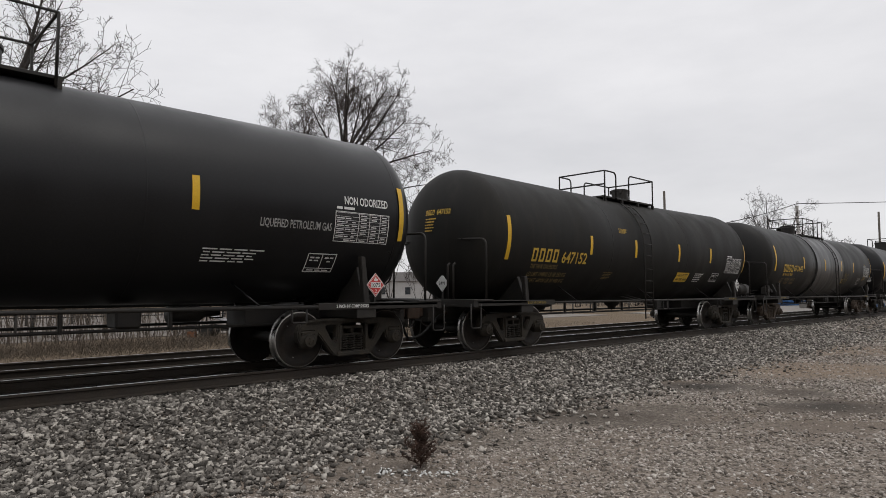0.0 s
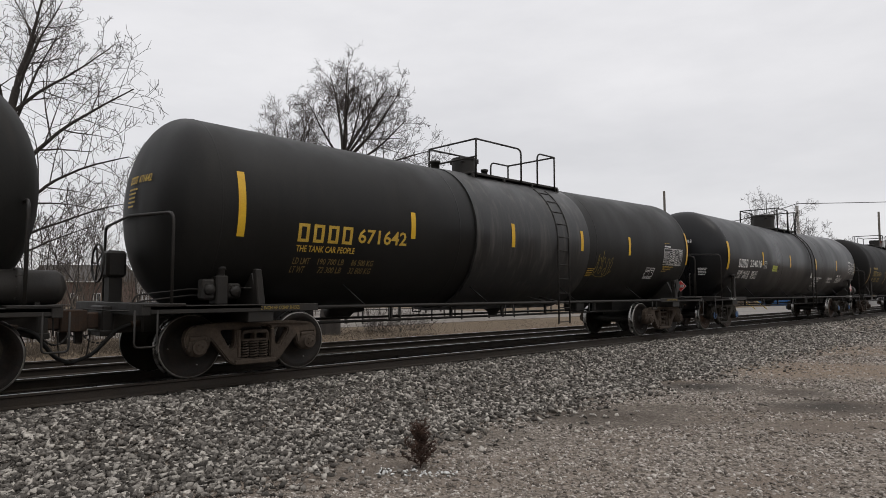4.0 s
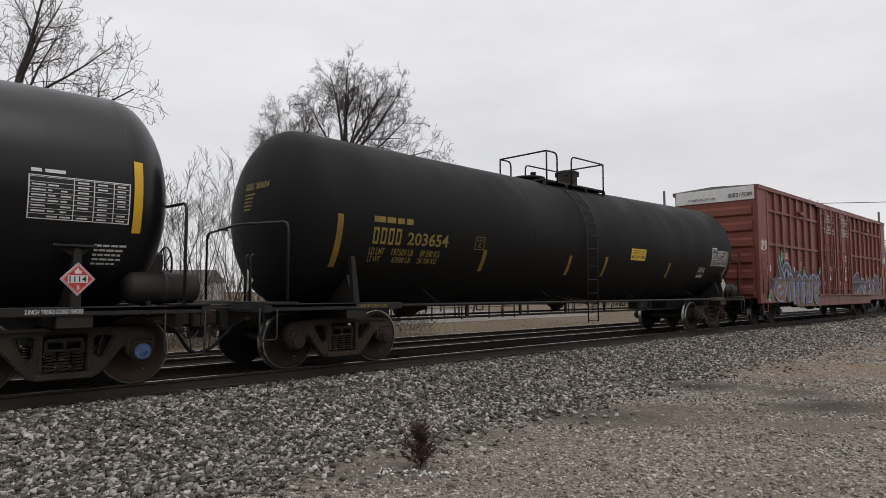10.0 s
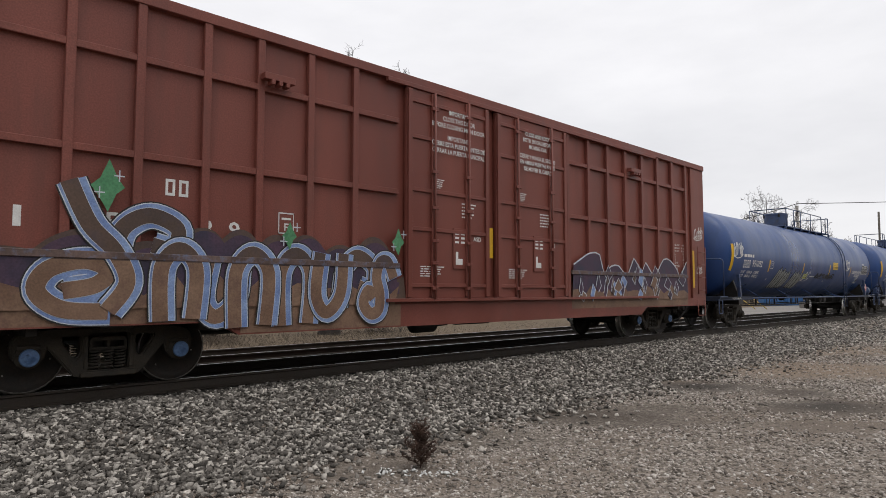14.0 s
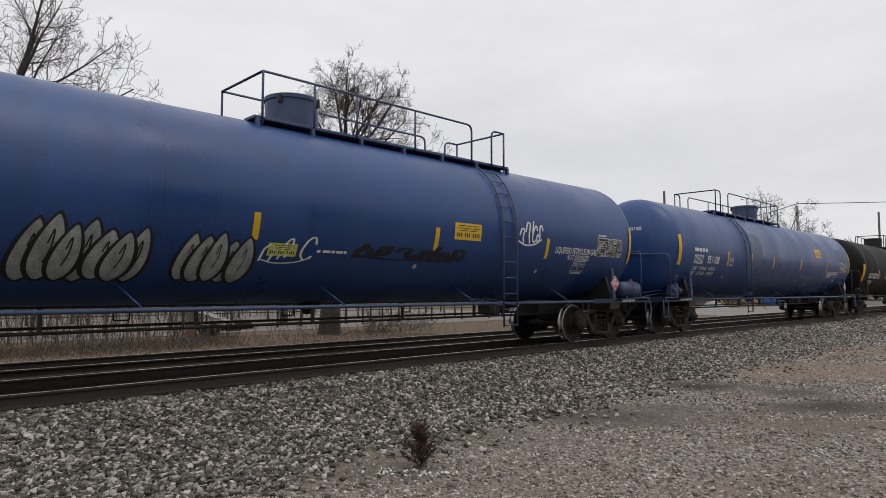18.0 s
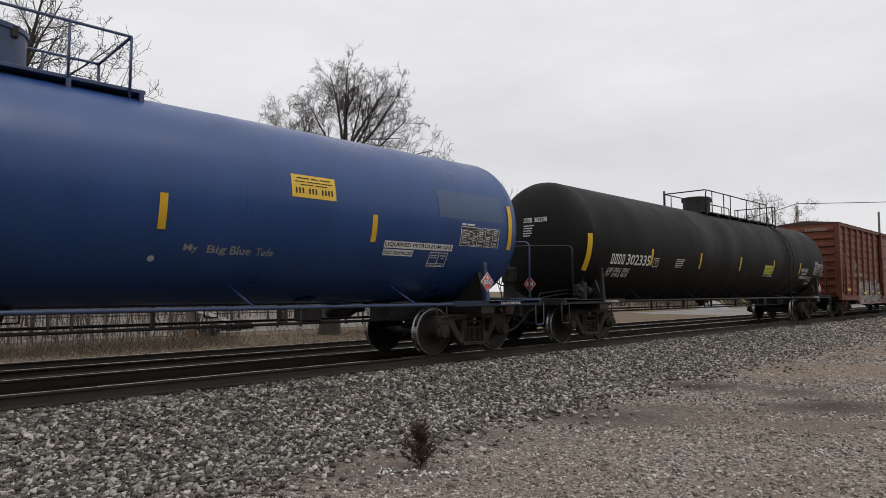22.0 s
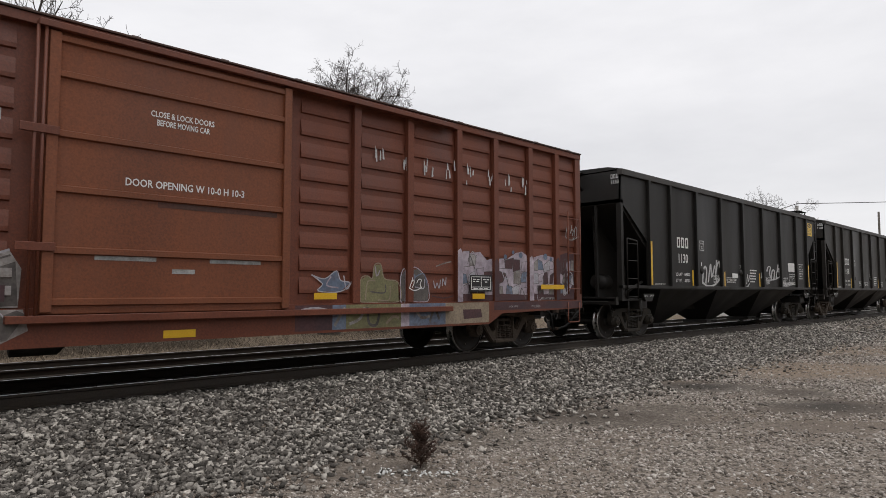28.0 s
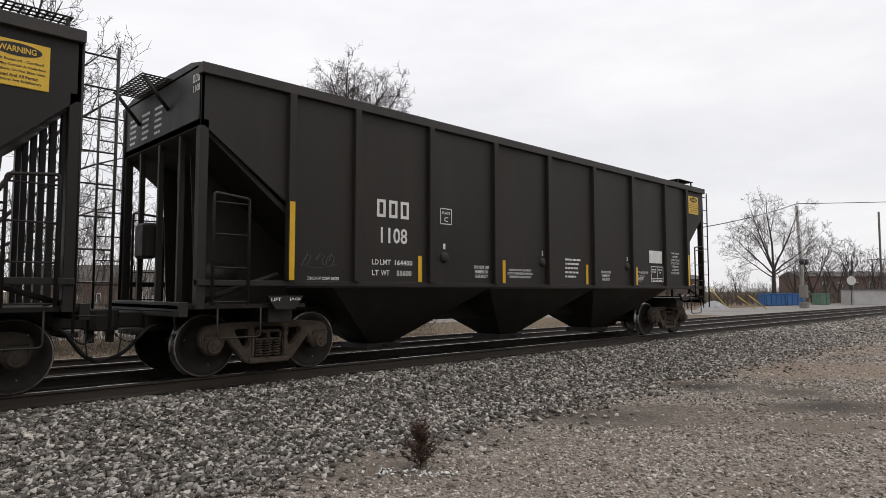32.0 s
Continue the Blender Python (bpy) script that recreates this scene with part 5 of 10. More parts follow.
    for z, h in ((2.9, 0.2), (2.05, 0.12), (1.45, 0.06)):
        for row in LINE_ROWS:
            part("stencil_line", on_end(strips_bm(broken(row)), -0.1, -0.6, z, z + h, -hl - 0.135), white_paint, car)
    part("owner_mark", on_side(strips_bm(mark_rows(2)), -6.65, -6.3, 2.5, 2.72, -1.506), white_paint, car)
    for body, u in (("1", -8.3), ("7", -7.66), ("5", -7.35), ("0", -6.55), ("8", -6.15), ("9", -5.75)):
        part("lettering", on_side(flat_bm(body), u, u + (0.08 if body == "1" else 0.16), 1.98, 2.22, -1.506), white_paint, car)
    part("plate_box", on_side(strips_bm(PLATE_ROWS + [(0.38, 0.46, 0.15, 0.5), (0.46, 0.66, 0.43, 0.5), (0.46, 0.6, 0.29, 0.35), (0.2, 0.8, 0.66, 0.76)]), -4.98, -4.72, 2.1, 2.42, -1.506), white_paint, car)
    for mid, rows in ((-1.28, (("IMPORTANT", 0.55, 4.57), ("CLOSE THIS DOOR", 0.86, 4.44), ("BEFORE CLOSING MAIN DOOR", 1.42, 4.31), ("IMPORTANTE", 0.62, 4.09), ("CIERRE ESTA PUERTA ANTES DE", 1.42, 3.96), ("CERRAR LA PUERTA PRINCIPAL", 1.4, 3.83))),
                      (1.14, (("CLOSE AND LOCK", 0.86, 4.57), ("BOTH DOORS BEFORE", 1.0, 4.44), ("MOVING CAR", 0.62, 4.31), ("CIERRE Y PONGA EL SEGURO", 1.24, 4.09), ("EN AMBAS PUERTAS ANTES", 1.2, 3.96), ("DE MOVER EL CARRO", 0.96, 3.83)))):
        for body, w, z in rows:
            part("lettering", on_side(flat_bm(body), mid - w / 2, mid + w / 2, z - 0.045, z + 0.045, -1.648), white_paint, car)
        for u0, u1, z0, z1 in ((mid - 0.7, mid - 0.35, 3.12, 3.3), (mid + 0.1, mid + 0.5, 2.62, 2.92), (mid - 0.95, mid - 0.35, 1.5, 1.7)):
            for row in LINE_ROWS:
                part("stencil_line", on_side(strips_bm(broken(row)), u0, u1, z0, z1, -1.606), white_paint, car)
        part("lettering", on_side(flat_bm("ASD"), mid + 0.42, mid + 0.64, 2.2, 2.29, -1.606), white_paint, car)
        plate_l = part("latch_plate", boxed(mid - 0.14, mid + 0.2, -1.625, -1.602, 1.66, 2.42), brown_paint, car)
        part("latch_label", on_side(strips_bm([(0, 0.35, 0, 1), (0.35, 1, 0, 0.45)]), mid - 0.08, mid + 0.1, 1.74, 1.98, -1.628), white_paint, plate_l)
        for k in range(3):
            for u0, u1 in ((mid - 0.1, mid + 0.004), (mid + 0.056, mid + 0.16)):
                part("stencil_line", on_side(strips_bm([(0, 1, 0, 1)]), u0, u1, 2.14 + 0.08 * k, 2.18 + 0.08 * k, -1.628), white_paint, plate_l)
    for q, (a, b) in enumerate((("EXH 17-0", "W 9-4"), ("EXW 10-8", "H 15-1"), ("EIW 9-7", "H 16-9"), ("IL", "60-9"), ("IW", "9-6"), ("IH", "13-0"), ("PLR HT", "3-8"), ("EMPTY CG", "5-4"), ("CU FT", "7502"))):
        for body, u in ((a, 7.62), (b, 8.0)):
            wd = 0.042 * len(body)
            part("lettering", on_side(flat_bm(body), u if u < 8 else 8.32 - wd, u + wd if u < 8 else 8.32, 2.55 - 0.085 * q, 2.6 - 0.085 * q, -1.506), white_paint, car)
    # sprayed pictures
    mural_base = surface("tan_sprayed_ground_coat", (0.15, 0.085, 0.052), (0.23, 0.14, 0.09), 0.6, scale=2, fine=40, bump=0.02, c=(0.1, 0.05, 0.04), c_amt=0.8)
    mural_dark = surface("dark_blue_sprayed_shadow", (0.025, 0.02, 0.045), (0.075, 0.036, 0.065), 0.6, scale=3, fine=40, bump=0.0)
    mural_blue = surface("pale_blue_sprayed_fill", (0.12, 0.19, 0.4), (0.24, 0.34, 0.56), 0.6, scale=3, fine=40, bump=0.0)
    mural_white = surface("white_sprayed_outline", (0.42, 0.46, 0.52), (0.58, 0.62, 0.66), 0.6, scale=5, bump=0.0)
    mural_fill = surface("brown_sprayed_fill", (0.055, 0.034, 0.026), (0.1, 0.06, 0.042), 0.6, scale=1.2, fine=40, bump=0.0, c=(0.06, 0.045, 0.06), c_amt=0.8)
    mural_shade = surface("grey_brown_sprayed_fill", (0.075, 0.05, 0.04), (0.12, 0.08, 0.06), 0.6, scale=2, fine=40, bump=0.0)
    mural_green = surface("green_sprayed_star", (0.05, 0.2, 0.085), (0.09, 0.27, 0.13), 0.6, scale=4, bump=0.0)
    part("sprayed_ground", on_side(strips_bm([(0, 1, 0, 1)]), -5.58, -2.65, 0.66, 1.03, -1.568), mural_base, car)
    part("sprayed_ground", on_side(strips_bm([(0, 1, 0, 1)]), -8.6, -5.58, 0.84, 1.03, -1.568), mural_base, car)
    part("sprayed_ground", on_side(strips_bm([(0.08, 0.97, 0, 1)]), -8.4, -2.62, 1.06, 1.5, -1.507), mural_base, car)
    humps = ((-8.3, 0.5, 1.7), (-7.55, 0.62, 1.92), (-6.75, 0.5, 1.8), (-6.12, 0.42, 2.06), (-5.6, 0.4, 2.03), (-5.0, 0.4, 1.98), (-4.5, 0.42, 2.05), (-3.92, 0.42, 1.92), (-3.22, 0.46, 2.05))
    crest = []
    for k in range(121):
        u = -8.7 + 6.0 * k / 120
        crest.append((u, max([1.4] + [1.4 + (h - 1.4) * math.sqrt(max(0.0, 1 - ((u - c) / w) ** 2)) for c, w, h in humps])))
    part("sprayed_ground", prism(bmesh.new(), [(-8.7, 1.2), *crest, (-2.7, 1.2)], -1.5903, -1.5895), mural_dark, car, "dark purple sprayed coat with a humped edge")
    part("sprayed_shadow", prism(bmesh.new(), [(-8.78, 1.1), *[(u - 0.03, z + 0.07 + 0.03 * math.sin(3.3 * u)) for u, z in crest], (-2.6, 1.5), (-2.55, 1.1)], -1.5892, -1.5885), mural_fill, car, "thin dark sprayed halo")
    low = [(-8.7 + 6.0 * k / 30, 1.32 + 0.1 * math.sin(1.9 * k) + 0.05 * math.sin(4.1 * k)) for k in range(31)]
    part("sprayed_ground", prism(bmesh.new(), [(-8.6, 1.03), *low, (-2.8, 1.03)], -1.5912, -1.5904), mural_base, car, "tan sprayed coat")
    mural(car, (("loop", -8.1, -7.0, 1.0, 1.62), ("horn", -7.75, -6.9, 0.98, 2.55), ("crook", -7.25, -6.4, 1.5, 2.22), ("arch", -6.75, -5.85, 0.86, 1.84), ("dip", -6.2, -5.45, 0.9, 1.66), ("arch", -5.75, -4.75, 0.74, 1.84), ("arch", -5.05, -4.05, 0.74, 1.86), ("dip", -4.42, -3.7, 0.92, 1.84), ("crook", -3.95, -3.2, 0.9, 1.84), ("swirl", -3.5, -2.8, 0.84, 1.88)),
          -1.592, ((0.37, black_letter), (0.335, mural_white), (0.31, mural_blue), (0.21, mural_white), (0.195, mural_fill)), mural_base, 1.62)
    part("sprayed_ground", on_side(strips_bm([(0, 1, 0, 1)]), 2.45, 8.3, 0.85, 1.04, -1.568), mural_base, car)
    rnd = random.Random(41)
    teeth = [(2.5 + 5.7 * (k + rnd.uniform(-0.38, 0.38) * (0 < k < 17)) / 17, rnd.choice((1.68, 1.8, 1.86, 2.05, 2.18)) + rnd.uniform(-0.06, 0.06)) for k in range(18)]
    part("sprayed_ground", prism(bmesh.new(), [(2.45, 1.2), *teeth, (8.25, 1.2)], -1.5903, -1.5895), mural_dark, car, "dark sprayed coat with a jagged edge")
    low = [(2.45 + 5.8 * k / 24, 1.28 + 0.1 * math.sin(2.3 * k) + 0.06 * math.sin(5.1 * k)) for k in range(25)]
    part("sprayed_ground", prism(bmesh.new(), [(2.45, 1.04), *low, (8.25, 1.04)], -1.5912, -1.5904), mural_base, car, "tan sprayed coat")
    part("sprayed_outline", on_side(stroke_bm([teeth], 0.035, 2), 0, 1, 0, 1, -1.592), mural_white, car)
    for k in range(30):
        u, z, w, h = rnd.uniform(2.55, 7.75), rnd.uniform(1.0, 1.5), rnd.uniform(0.15, 0.5), rnd.uniform(0.2, 0.5)
        shard = [(u, z + h * rnd.uniform(0.2, 0.5)), (u + w * 0.5, z + h), (u + w, z + h * rnd.uniform(0.3, 0.7)), (u + w * rnd.uniform(0.4, 0.7), z)]
        sp = part("sprayed_shard", prism(bmesh.new(), shard, -1.5926 - 0.0005 * k, -1.592), (mural_dark, mural_base, mural_dark, mural_fill, mural_blue)[k % 5], car, "angular sprayed shard")
        part("sprayed_outline", on_side(stroke_bm([shard + (shard[:1] if k % 2 else [])], 0.024, 1), 0, 1, 0, 1, -1.5931 - 0.0005 * k), mural_white, sp)
    for px, pz, q in ((-7.35, 2.52, 1.25), (-4.85, 2.06, 0.8), (-2.75, 2.08, 0.9), (-8.75, 1.08, 0.9)):
        spikes = [(px + q * w * math.sin(k * math.pi / 4), pz + q * w * math.cos(k * math.pi / 4)) for k, w in enumerate((0.27, 0.12, 0.15, 0.1, 0.25, 0.13, 0.16, 0.11))]
        star = part("sprayed_star", prism(bmesh.new(), spikes, -1.6195, -1.6185), mural_green, car, "green sprayed star with white glints")
        for qx, qz in ((0.12, 0.14), (-0.1, -0.08)):
            for a, b in ((0.008, 0.07), (0.06, 0.008)):
                part("sprayed_glint", on_side(strips_bm([(0, 1, 0, 1)]), px + qx - a, px + qx + a, pz + qz - b, pz + qz + b, -1.621 - 0.001 * (a > b)), mural_white, star)
    for a, b, z0, z1, sd in ((-9.35, -8.75, 2.72, 3.15, 3), (8.75, 9.35, 2.75, 3.2, 4), (8.9, 9.3, 1.75, 2.0, 8), (-9.0, -8.5, 0.86, 0.98, 9)):
        part("sprayed_scrawl", on_side(stroke_bm(scrawl(sd, 4), 0.055), a, b, z0, z1, -1.57 if z1 > 1 else -1.5685), white_paint, car)
    return car


rust_dark = surface("dark_weathered_roof_edge", (0.035, 0.02, 0.015), (0.075, 0.034, 0.022), 0.7, scale=3, fine=40, bump=0.1)


def boxcar_rust(x):
    """Old rust-red boxcar with corrugated side sheets and one wide sliding door."""
    e, tr, hl, top = 10.2, 7.13, 9.33, 4.45
    car = car_root("boxcar", x, "faded rust-red steel boxcar with sliding door and graffiti", "boxcar")
    for s in (-1, 1):
        part("side_wall", boxed(-hl, hl, *sorted((s * 1.4, s * 1.46)), 0.98, top), rust_paint, car)
        y0, y1 = sorted((s * 1.42, s * 1.545))
        sill = bmesh.new()
        prism(sill, [(-hl, 0.86), (-6.5, 0.8), (-6.1, 0.6), (6.1, 0.6), (6.5, 0.8), (hl, 0.86), (hl, 1.05), (-hl, 1.05)], y0, y1)
        part("side_sill", sill, rust_paint, car)
        part("top_chord", boxed(-hl, hl, *sorted((s * 1.44, s * 1.56)), top - 0.12, top - 0.003), rust_paint, car)
        part("roof_edge", boxed(-hl, hl, *sorted((s * 1.5, s * 1.585)), top - 0.002, top + 0.028), rust_dark, car)
    posts = [-8.35, -7.35, -6.25, -5.14, -4.04, -2.93, 2.88, 4.04, 5.28, 6.33, 7.45, 8.4]
    for px in posts:
        for s in (-1, 1):
            part("side_post", boxed(px - 0.07, px + 0.07, *sorted((s * 1.461, s * 1.56)), 1.05, top - 0.12), rust_paint, car)
    edges = [-9.3, *posts[:6], -1.75]
    edges2 = [1.72, *posts[6:], 9.3]
    for es in (edges, edges2):
        for a, b in zip(es, es[1:]):
            for k in range(9):
                z = 1.22 + k * 0.35
                bm = bmesh.new()
                prism(bm, [(-1.46, z - 0.015), (-1.49, z), (-1.492, z + 0.05), (-1.475, z + 0.17), (-1.46, z + 0.24)], a + 0.13, b - 0.13, axis="x")
                part("side_corrugation", bm, rust_paint, car)
    roof = bmesh.new()
    prism(roof, [(-1.56, top), (-1.5, top + 0.03), (0, top + 0.19), (1.5, top + 0.03), (1.56, top)], -hl, hl, axis="x")
    part("roof", roof, rust_dark, car)
    for k in range(16):
        rx = -hl + 0.4 + (2 * hl - 0.8) * k / 15
        bm = bmesh.new()
        prism(bm, [(-1.57, top + 0.0), (-1.5, top + 0.07), (0, top + 0.23), (1.5, top + 0.07), (1.57, top + 0.0)], rx - 0.05, rx + 0.05, axis="x")
        part("roof_rib", bm, rust_dark, car)
    door = part("sliding_door", boxed(-1.58, 1.6, -1.585, -1.5, 0.98, 4.3), rust_door, car, "paler orange-brown sliding door")
    for z in (1.1, 1.7, 2.42, 3.07, 3.78, 4.2):
        bm = bmesh.new()
        prism(bm, [(-1.585, z - 0.03), (-1.625, z - 0.015), (-1.625, z + 0.05), (-1.585, z + 0.065)], -1.5, 1.52, axis="x")
        part("door_rib", bm, rust_door, door)
    for px in (-1.52, 1.54):
        part("door_stile", boxed(px - 0.06, px + 0.06, -1.64, -1.586, 1.0, 4.28), rust_door, door)
    for px in (-1.7, -1.62):
        part("lock_bar", cyl(bmesh.new(), (px, -1.64, 0.95), (px, -1.64, 4.3), 0.02, 8), rust_paint, door)
    for z in (1.75, 3.1):
        part("door_latch", boxed(-1.85, -1.45, -1.67, -1.63, z - 0.05, z + 0.05), rust_paint, door)
    part("door_track", boxed(-1.7, 5.0, -1.68, -1.55, 4.3, 4.38), rust_paint, car)
    part("door_track", boxed(-1.9, 5.0, -1.66, -1.55, 0.88, 0.97), rust_paint, car)
    for d in (-1, 1):
        corrugated_end(car, d * (hl - 0.02), d, 1.42, 1.0, top, rust_paint, 9)
        end = bmesh.new()
        prism(end, [(-1.42, top - 0.02), (0, top + 0.16), (1.42, top - 0.02)], *sorted((d * (hl - 0.08), d * (hl - 0.02))), axis="x")
        part("gable", end, rust_paint, car)
        part("corner_post", boxed(*sorted((d * hl, d * (hl - 0.2))), -1.545, -1.462, 1.05, top - 0.12), rust_paint, car)
        xs = sorted((d * (hl - 0.12), d * (hl - 0.6)))
        corner_ladder(car, xs[0], xs[1], -1.6, 1.3, 5, 0.4, rust_paint)
        for y in (-1.36, -0.9):
            part("end_ladder_rail", boxed(*sorted((d * (hl + 0.09), d * (hl + 0.05))), y - 0.025, y + 0.025, 1.1, 2.9), rust_paint, car)
        for k in range(4):
            part("rung", cyl(bmesh.new(), (d * (hl + 0.11), -1.36, 1.3 + 0.42 * k), (d * (hl + 0.11), -0.9, 1.3 + 0.42 * k), 0.012, 6), rust_paint, car)
        part("end_walkway", boxed(*sorted((d * (hl + 0.06), d * (hl + 0.4))), -0.75, 0.9, 1.1, 1.15), steel_dark, car)
        for ws in bogie(car, d * tr, None, None, truck_dust):
            WHEELSETS.append(ws)
    hb = part("hand_brake", boxed(-hl - 0.3, -hl - 0.11, 0.1, 0.5, 1.8, 2.3, bevel=0.04), steel_dark, car)
    part("brake_wheel", tube(bmesh.new(), [(-hl - 0.36, 0.45 + 0.28 * math.cos(a), 2.05 + 0.28 * math.sin(a)) for a in [k * 2 * math.pi / 20 for k in range(21)]], 0.016, 6), steel_dark, hb)
    car_underframe(car, tr, e, 0.8, rust_paint)
    for px, pz, w in ((-8.15, 1.33, 0.6), (-2.36, 1.17, 0.5), (0.04, 0.69, 0.42), (2.27, 1.17, 0.42), (5.77, 1.15, 0.35), (8.17, 1.34, 0.85), (-5.2, 1.17, 0.45)):
        part("reflective_stripe", on_side(strips_bm([(0, 1, 0, 1)]), px - w / 2, px + w / 2, pz - 0.05, pz + 0.05, -1.577 if pz > 1 else -1.549), yellow, car)
    # lettering
    for body, u0, u1, z in (("JACK HERE", 6.7, 7.0, 0.93), ("PULL HERE", 7.45, 7.75, 0.93), ("2 INCH HF COMP SHOES", 7.78, 8.38, 1.09)):
        part("lettering", on_side(flat_bm(body), u0, u1, z - 0.025, z + 0.025, -1.5495 if z < 1 else -1.506), grey_letter, car)
    part("lettering", on_side(flat_bm("CLOSE & LOCK DOORS"), -0.42, 0.42, 3.49, 3.57, -1.592), white_paint, car)
    part("lettering", on_side(flat_bm("BEFORE MOVING CAR"), -0.34, 0.36, 3.38, 3.46, -1.592), white_paint, car)
    part("lettering", on_side(flat_bm("DOOR OPENING W 10-0 H 10-3"), -0.7, 0.88, 2.56, 2.66, -1.592), white_paint, car)
    for a, b, z in ((-1.02, -0.3, 1.62), (0.4, 1.15, 1.62), (-0.1, 0.2, 1.47)):
        part("sprayed_bar", on_side(strips_bm([(0, 1, 0, 1)]), a, b, z, z + 0.06, -1.592), grey_letter, car)
    grim = surface("dark_grime_patch", (0.07, 0.03, 0.02), (0.1, 0.04, 0.028), 0.7, scale=3, bump=0.0)
    part("grime_patch", on_side(strips_bm([(0, 1, 0, 1)]), -0.3, 1.4, 2.32, 2.48, -1.5895), grim, car)
    for i in range(8):
        rnd = random.Random(60 + i)
        u = 3.22 + 0.57 * i
        flakes = bmesh.new()
        for k in range(4 + i % 3):
            a, z = rnd.uniform(0.0, 0.24), rnd.uniform(3.29, 3.56)
            w, h, k2 = rnd.uniform(0.02, 0.045), rnd.uniform(0.08, 0.26), rnd.uniform(-0.02, 0.02)
            prism(flakes, [(u + a, z), (u + a + w, z + rnd.uniform(-0.02, 0.02)), (u + a + w * 0.8 + k2, z + h * 0.8), (u + a + w * 0.2 + k2, z + h)], -1.509 - 0.0006 * k, -1.507)
        part("owner_mark", flakes, chalk_white, car, "flaking white letter block")
    part("owner_mark", on_side(strips_bm(mark_rows(3)), -6.85, -6.3, 2.42, 2.62, -1.509), grey_letter, car)
    part("lettering", on_side(flat_bm("565"), -6.85, -6.3, 1.98, 2.18, -1.509), grey_letter, car)
    part("lettering", on_side(flat_bm("544"), -6.1, -5.3, 1.98, 2.18, -1.509), grey_letter, car)
    part("end_mark", on_end(strips_bm(mark_rows(8)), -0.1, -1.1, 4.12, 4.24, -hl - 0.075), grey_letter, car)
    for a, b, z0, z1 in ((-4.9, -4.5, 2.6, 2.85), (-2.6, -2.0, 3.1, 3.3), (-2.6, -2.0, 2.2, 2.42)):
        part("stencil_frame", on_side(strips_bm([(0, 0.45, 0.94, 1), (0.62, 1, 0.94, 1), (0, 0.03, 0.1, 0.8), (0.97, 1, 0.3, 0.95), (0.2, 0.52, 0, 0.05), (0.6, 0.86, 0, 0.05)]), a, b, z0, z1, -1.509), grey_letter, car)
    part("test_record_box", on_side(strips_bm(ICON_ROWS), 5.56, 6.12, 1.27, 1.53, -1.576), white_paint, car)
    part("record_ground", on_side(strips_bm([(0, 1, 0, 1)]), 5.53, 6.15, 1.24, 1.56, -1.5745), black_letter, car)
    spray_w = surface("chalky_grey_spray", (0.15, 0.132, 0.115), (0.36, 0.34, 0.33), 0.75, scale=3.5, fine=16, bump=0.0, c=(0.1, 0.06, 0.05), c_amt=0.85)
    spray_x = surface("pale_post_spray", (0.32, 0.31, 0.34), (0.46, 0.45, 0.48), 0.75, scale=4, fine=30, bump=0.0, c=(0.2, 0.15, 0.14), c_amt=0.6)
    spray_k = surface("dark_grey_spray", (0.055, 0.048, 0.045), (0.14, 0.125, 0.115), 0.75, scale=4, fine=30, bump=0.0)
    spray_d = surface("dark_maroon_spray", (0.05, 0.025, 0.03), (0.09, 0.04, 0.04), 0.7, scale=3, fine=30, bump=0.0)
    spray_b2 = surface("dusty_blue_spray", (0.1, 0.13, 0.19), (0.17, 0.21, 0.28), 0.7, scale=3, fine=20, bump=0.0, c=(0.1, 0.05, 0.04), c_amt=0.7)
    spray_g = surface("yellow_green_spray", (0.15, 0.145, 0.07), (0.21, 0.2, 0.1), 0.7, scale=4, bump=0.0, c=(0.1, 0.06, 0.04), c_amt=0.6)
    spray_t = surface("tan_spray", (0.22, 0.17, 0.12), (0.3, 0.24, 0.17), 0.7, scale=4, bump=0.0)
    spray_l = surface("pale_lavender_spray", (0.3, 0.255, 0.295), (0.5, 0.44, 0.49), 0.7, scale=2, fine=12, bump=0.0, c=(0.16, 0.1, 0.11), c_amt=0.8)
    rust_blot = surface("rust_blot", (0.12, 0.045, 0.03), (0.16, 0.06, 0.035), 0.75, scale=4, fine=20, bump=0.0)

    def coat(name, poly, y, paint, holder=car, label=""):
        return part(name, prism(bmesh.new(), poly, y - 0.0008, y), paint, holder, label)

    def line(pts, width, y, paint, holder=car, soft=4):
        """A sprayed line through points of the side, softened at its bends."""
        return part("sprayed_line", on_side(stroke_bm([pts], width, soft), 0, 1, 0, 1, y), paint, holder)

    # the grey piece ahead of the door: one ragged coat over sheet, posts and sill
    crest = [(-6.2, 1.72), (-5.9, 1.8), (-5.6, 1.66), (-5.28, 1.74), (-5.1, 1.5), (-4.9, 1.4), (-4.77, 1.57), (-4.56, 1.8), (-4.42, 1.76), (-4.18, 1.7), (-3.95, 1.74), (-3.62, 1.66), (-3.38, 1.42), (-3.28, 1.58), (-3.02, 1.64), (-2.78, 1.8), (-2.7, 1.6), (-2.48, 1.56), (-2.14, 1.6), (-1.86, 1.7)]
    coat("sprayed_ground", [(-6.2, 1.06), *crest, (-1.74, 1.5), (-1.76, 1.06)], -1.495, spray_w, label="ragged grey sprayed coat")
    coat("sprayed_ground", [(-6.1, 0.62), (-6.2, 1.04), (-1.72, 1.04), (-1.66, 0.8), (-2.0, 0.62)], -1.5475, spray_w)
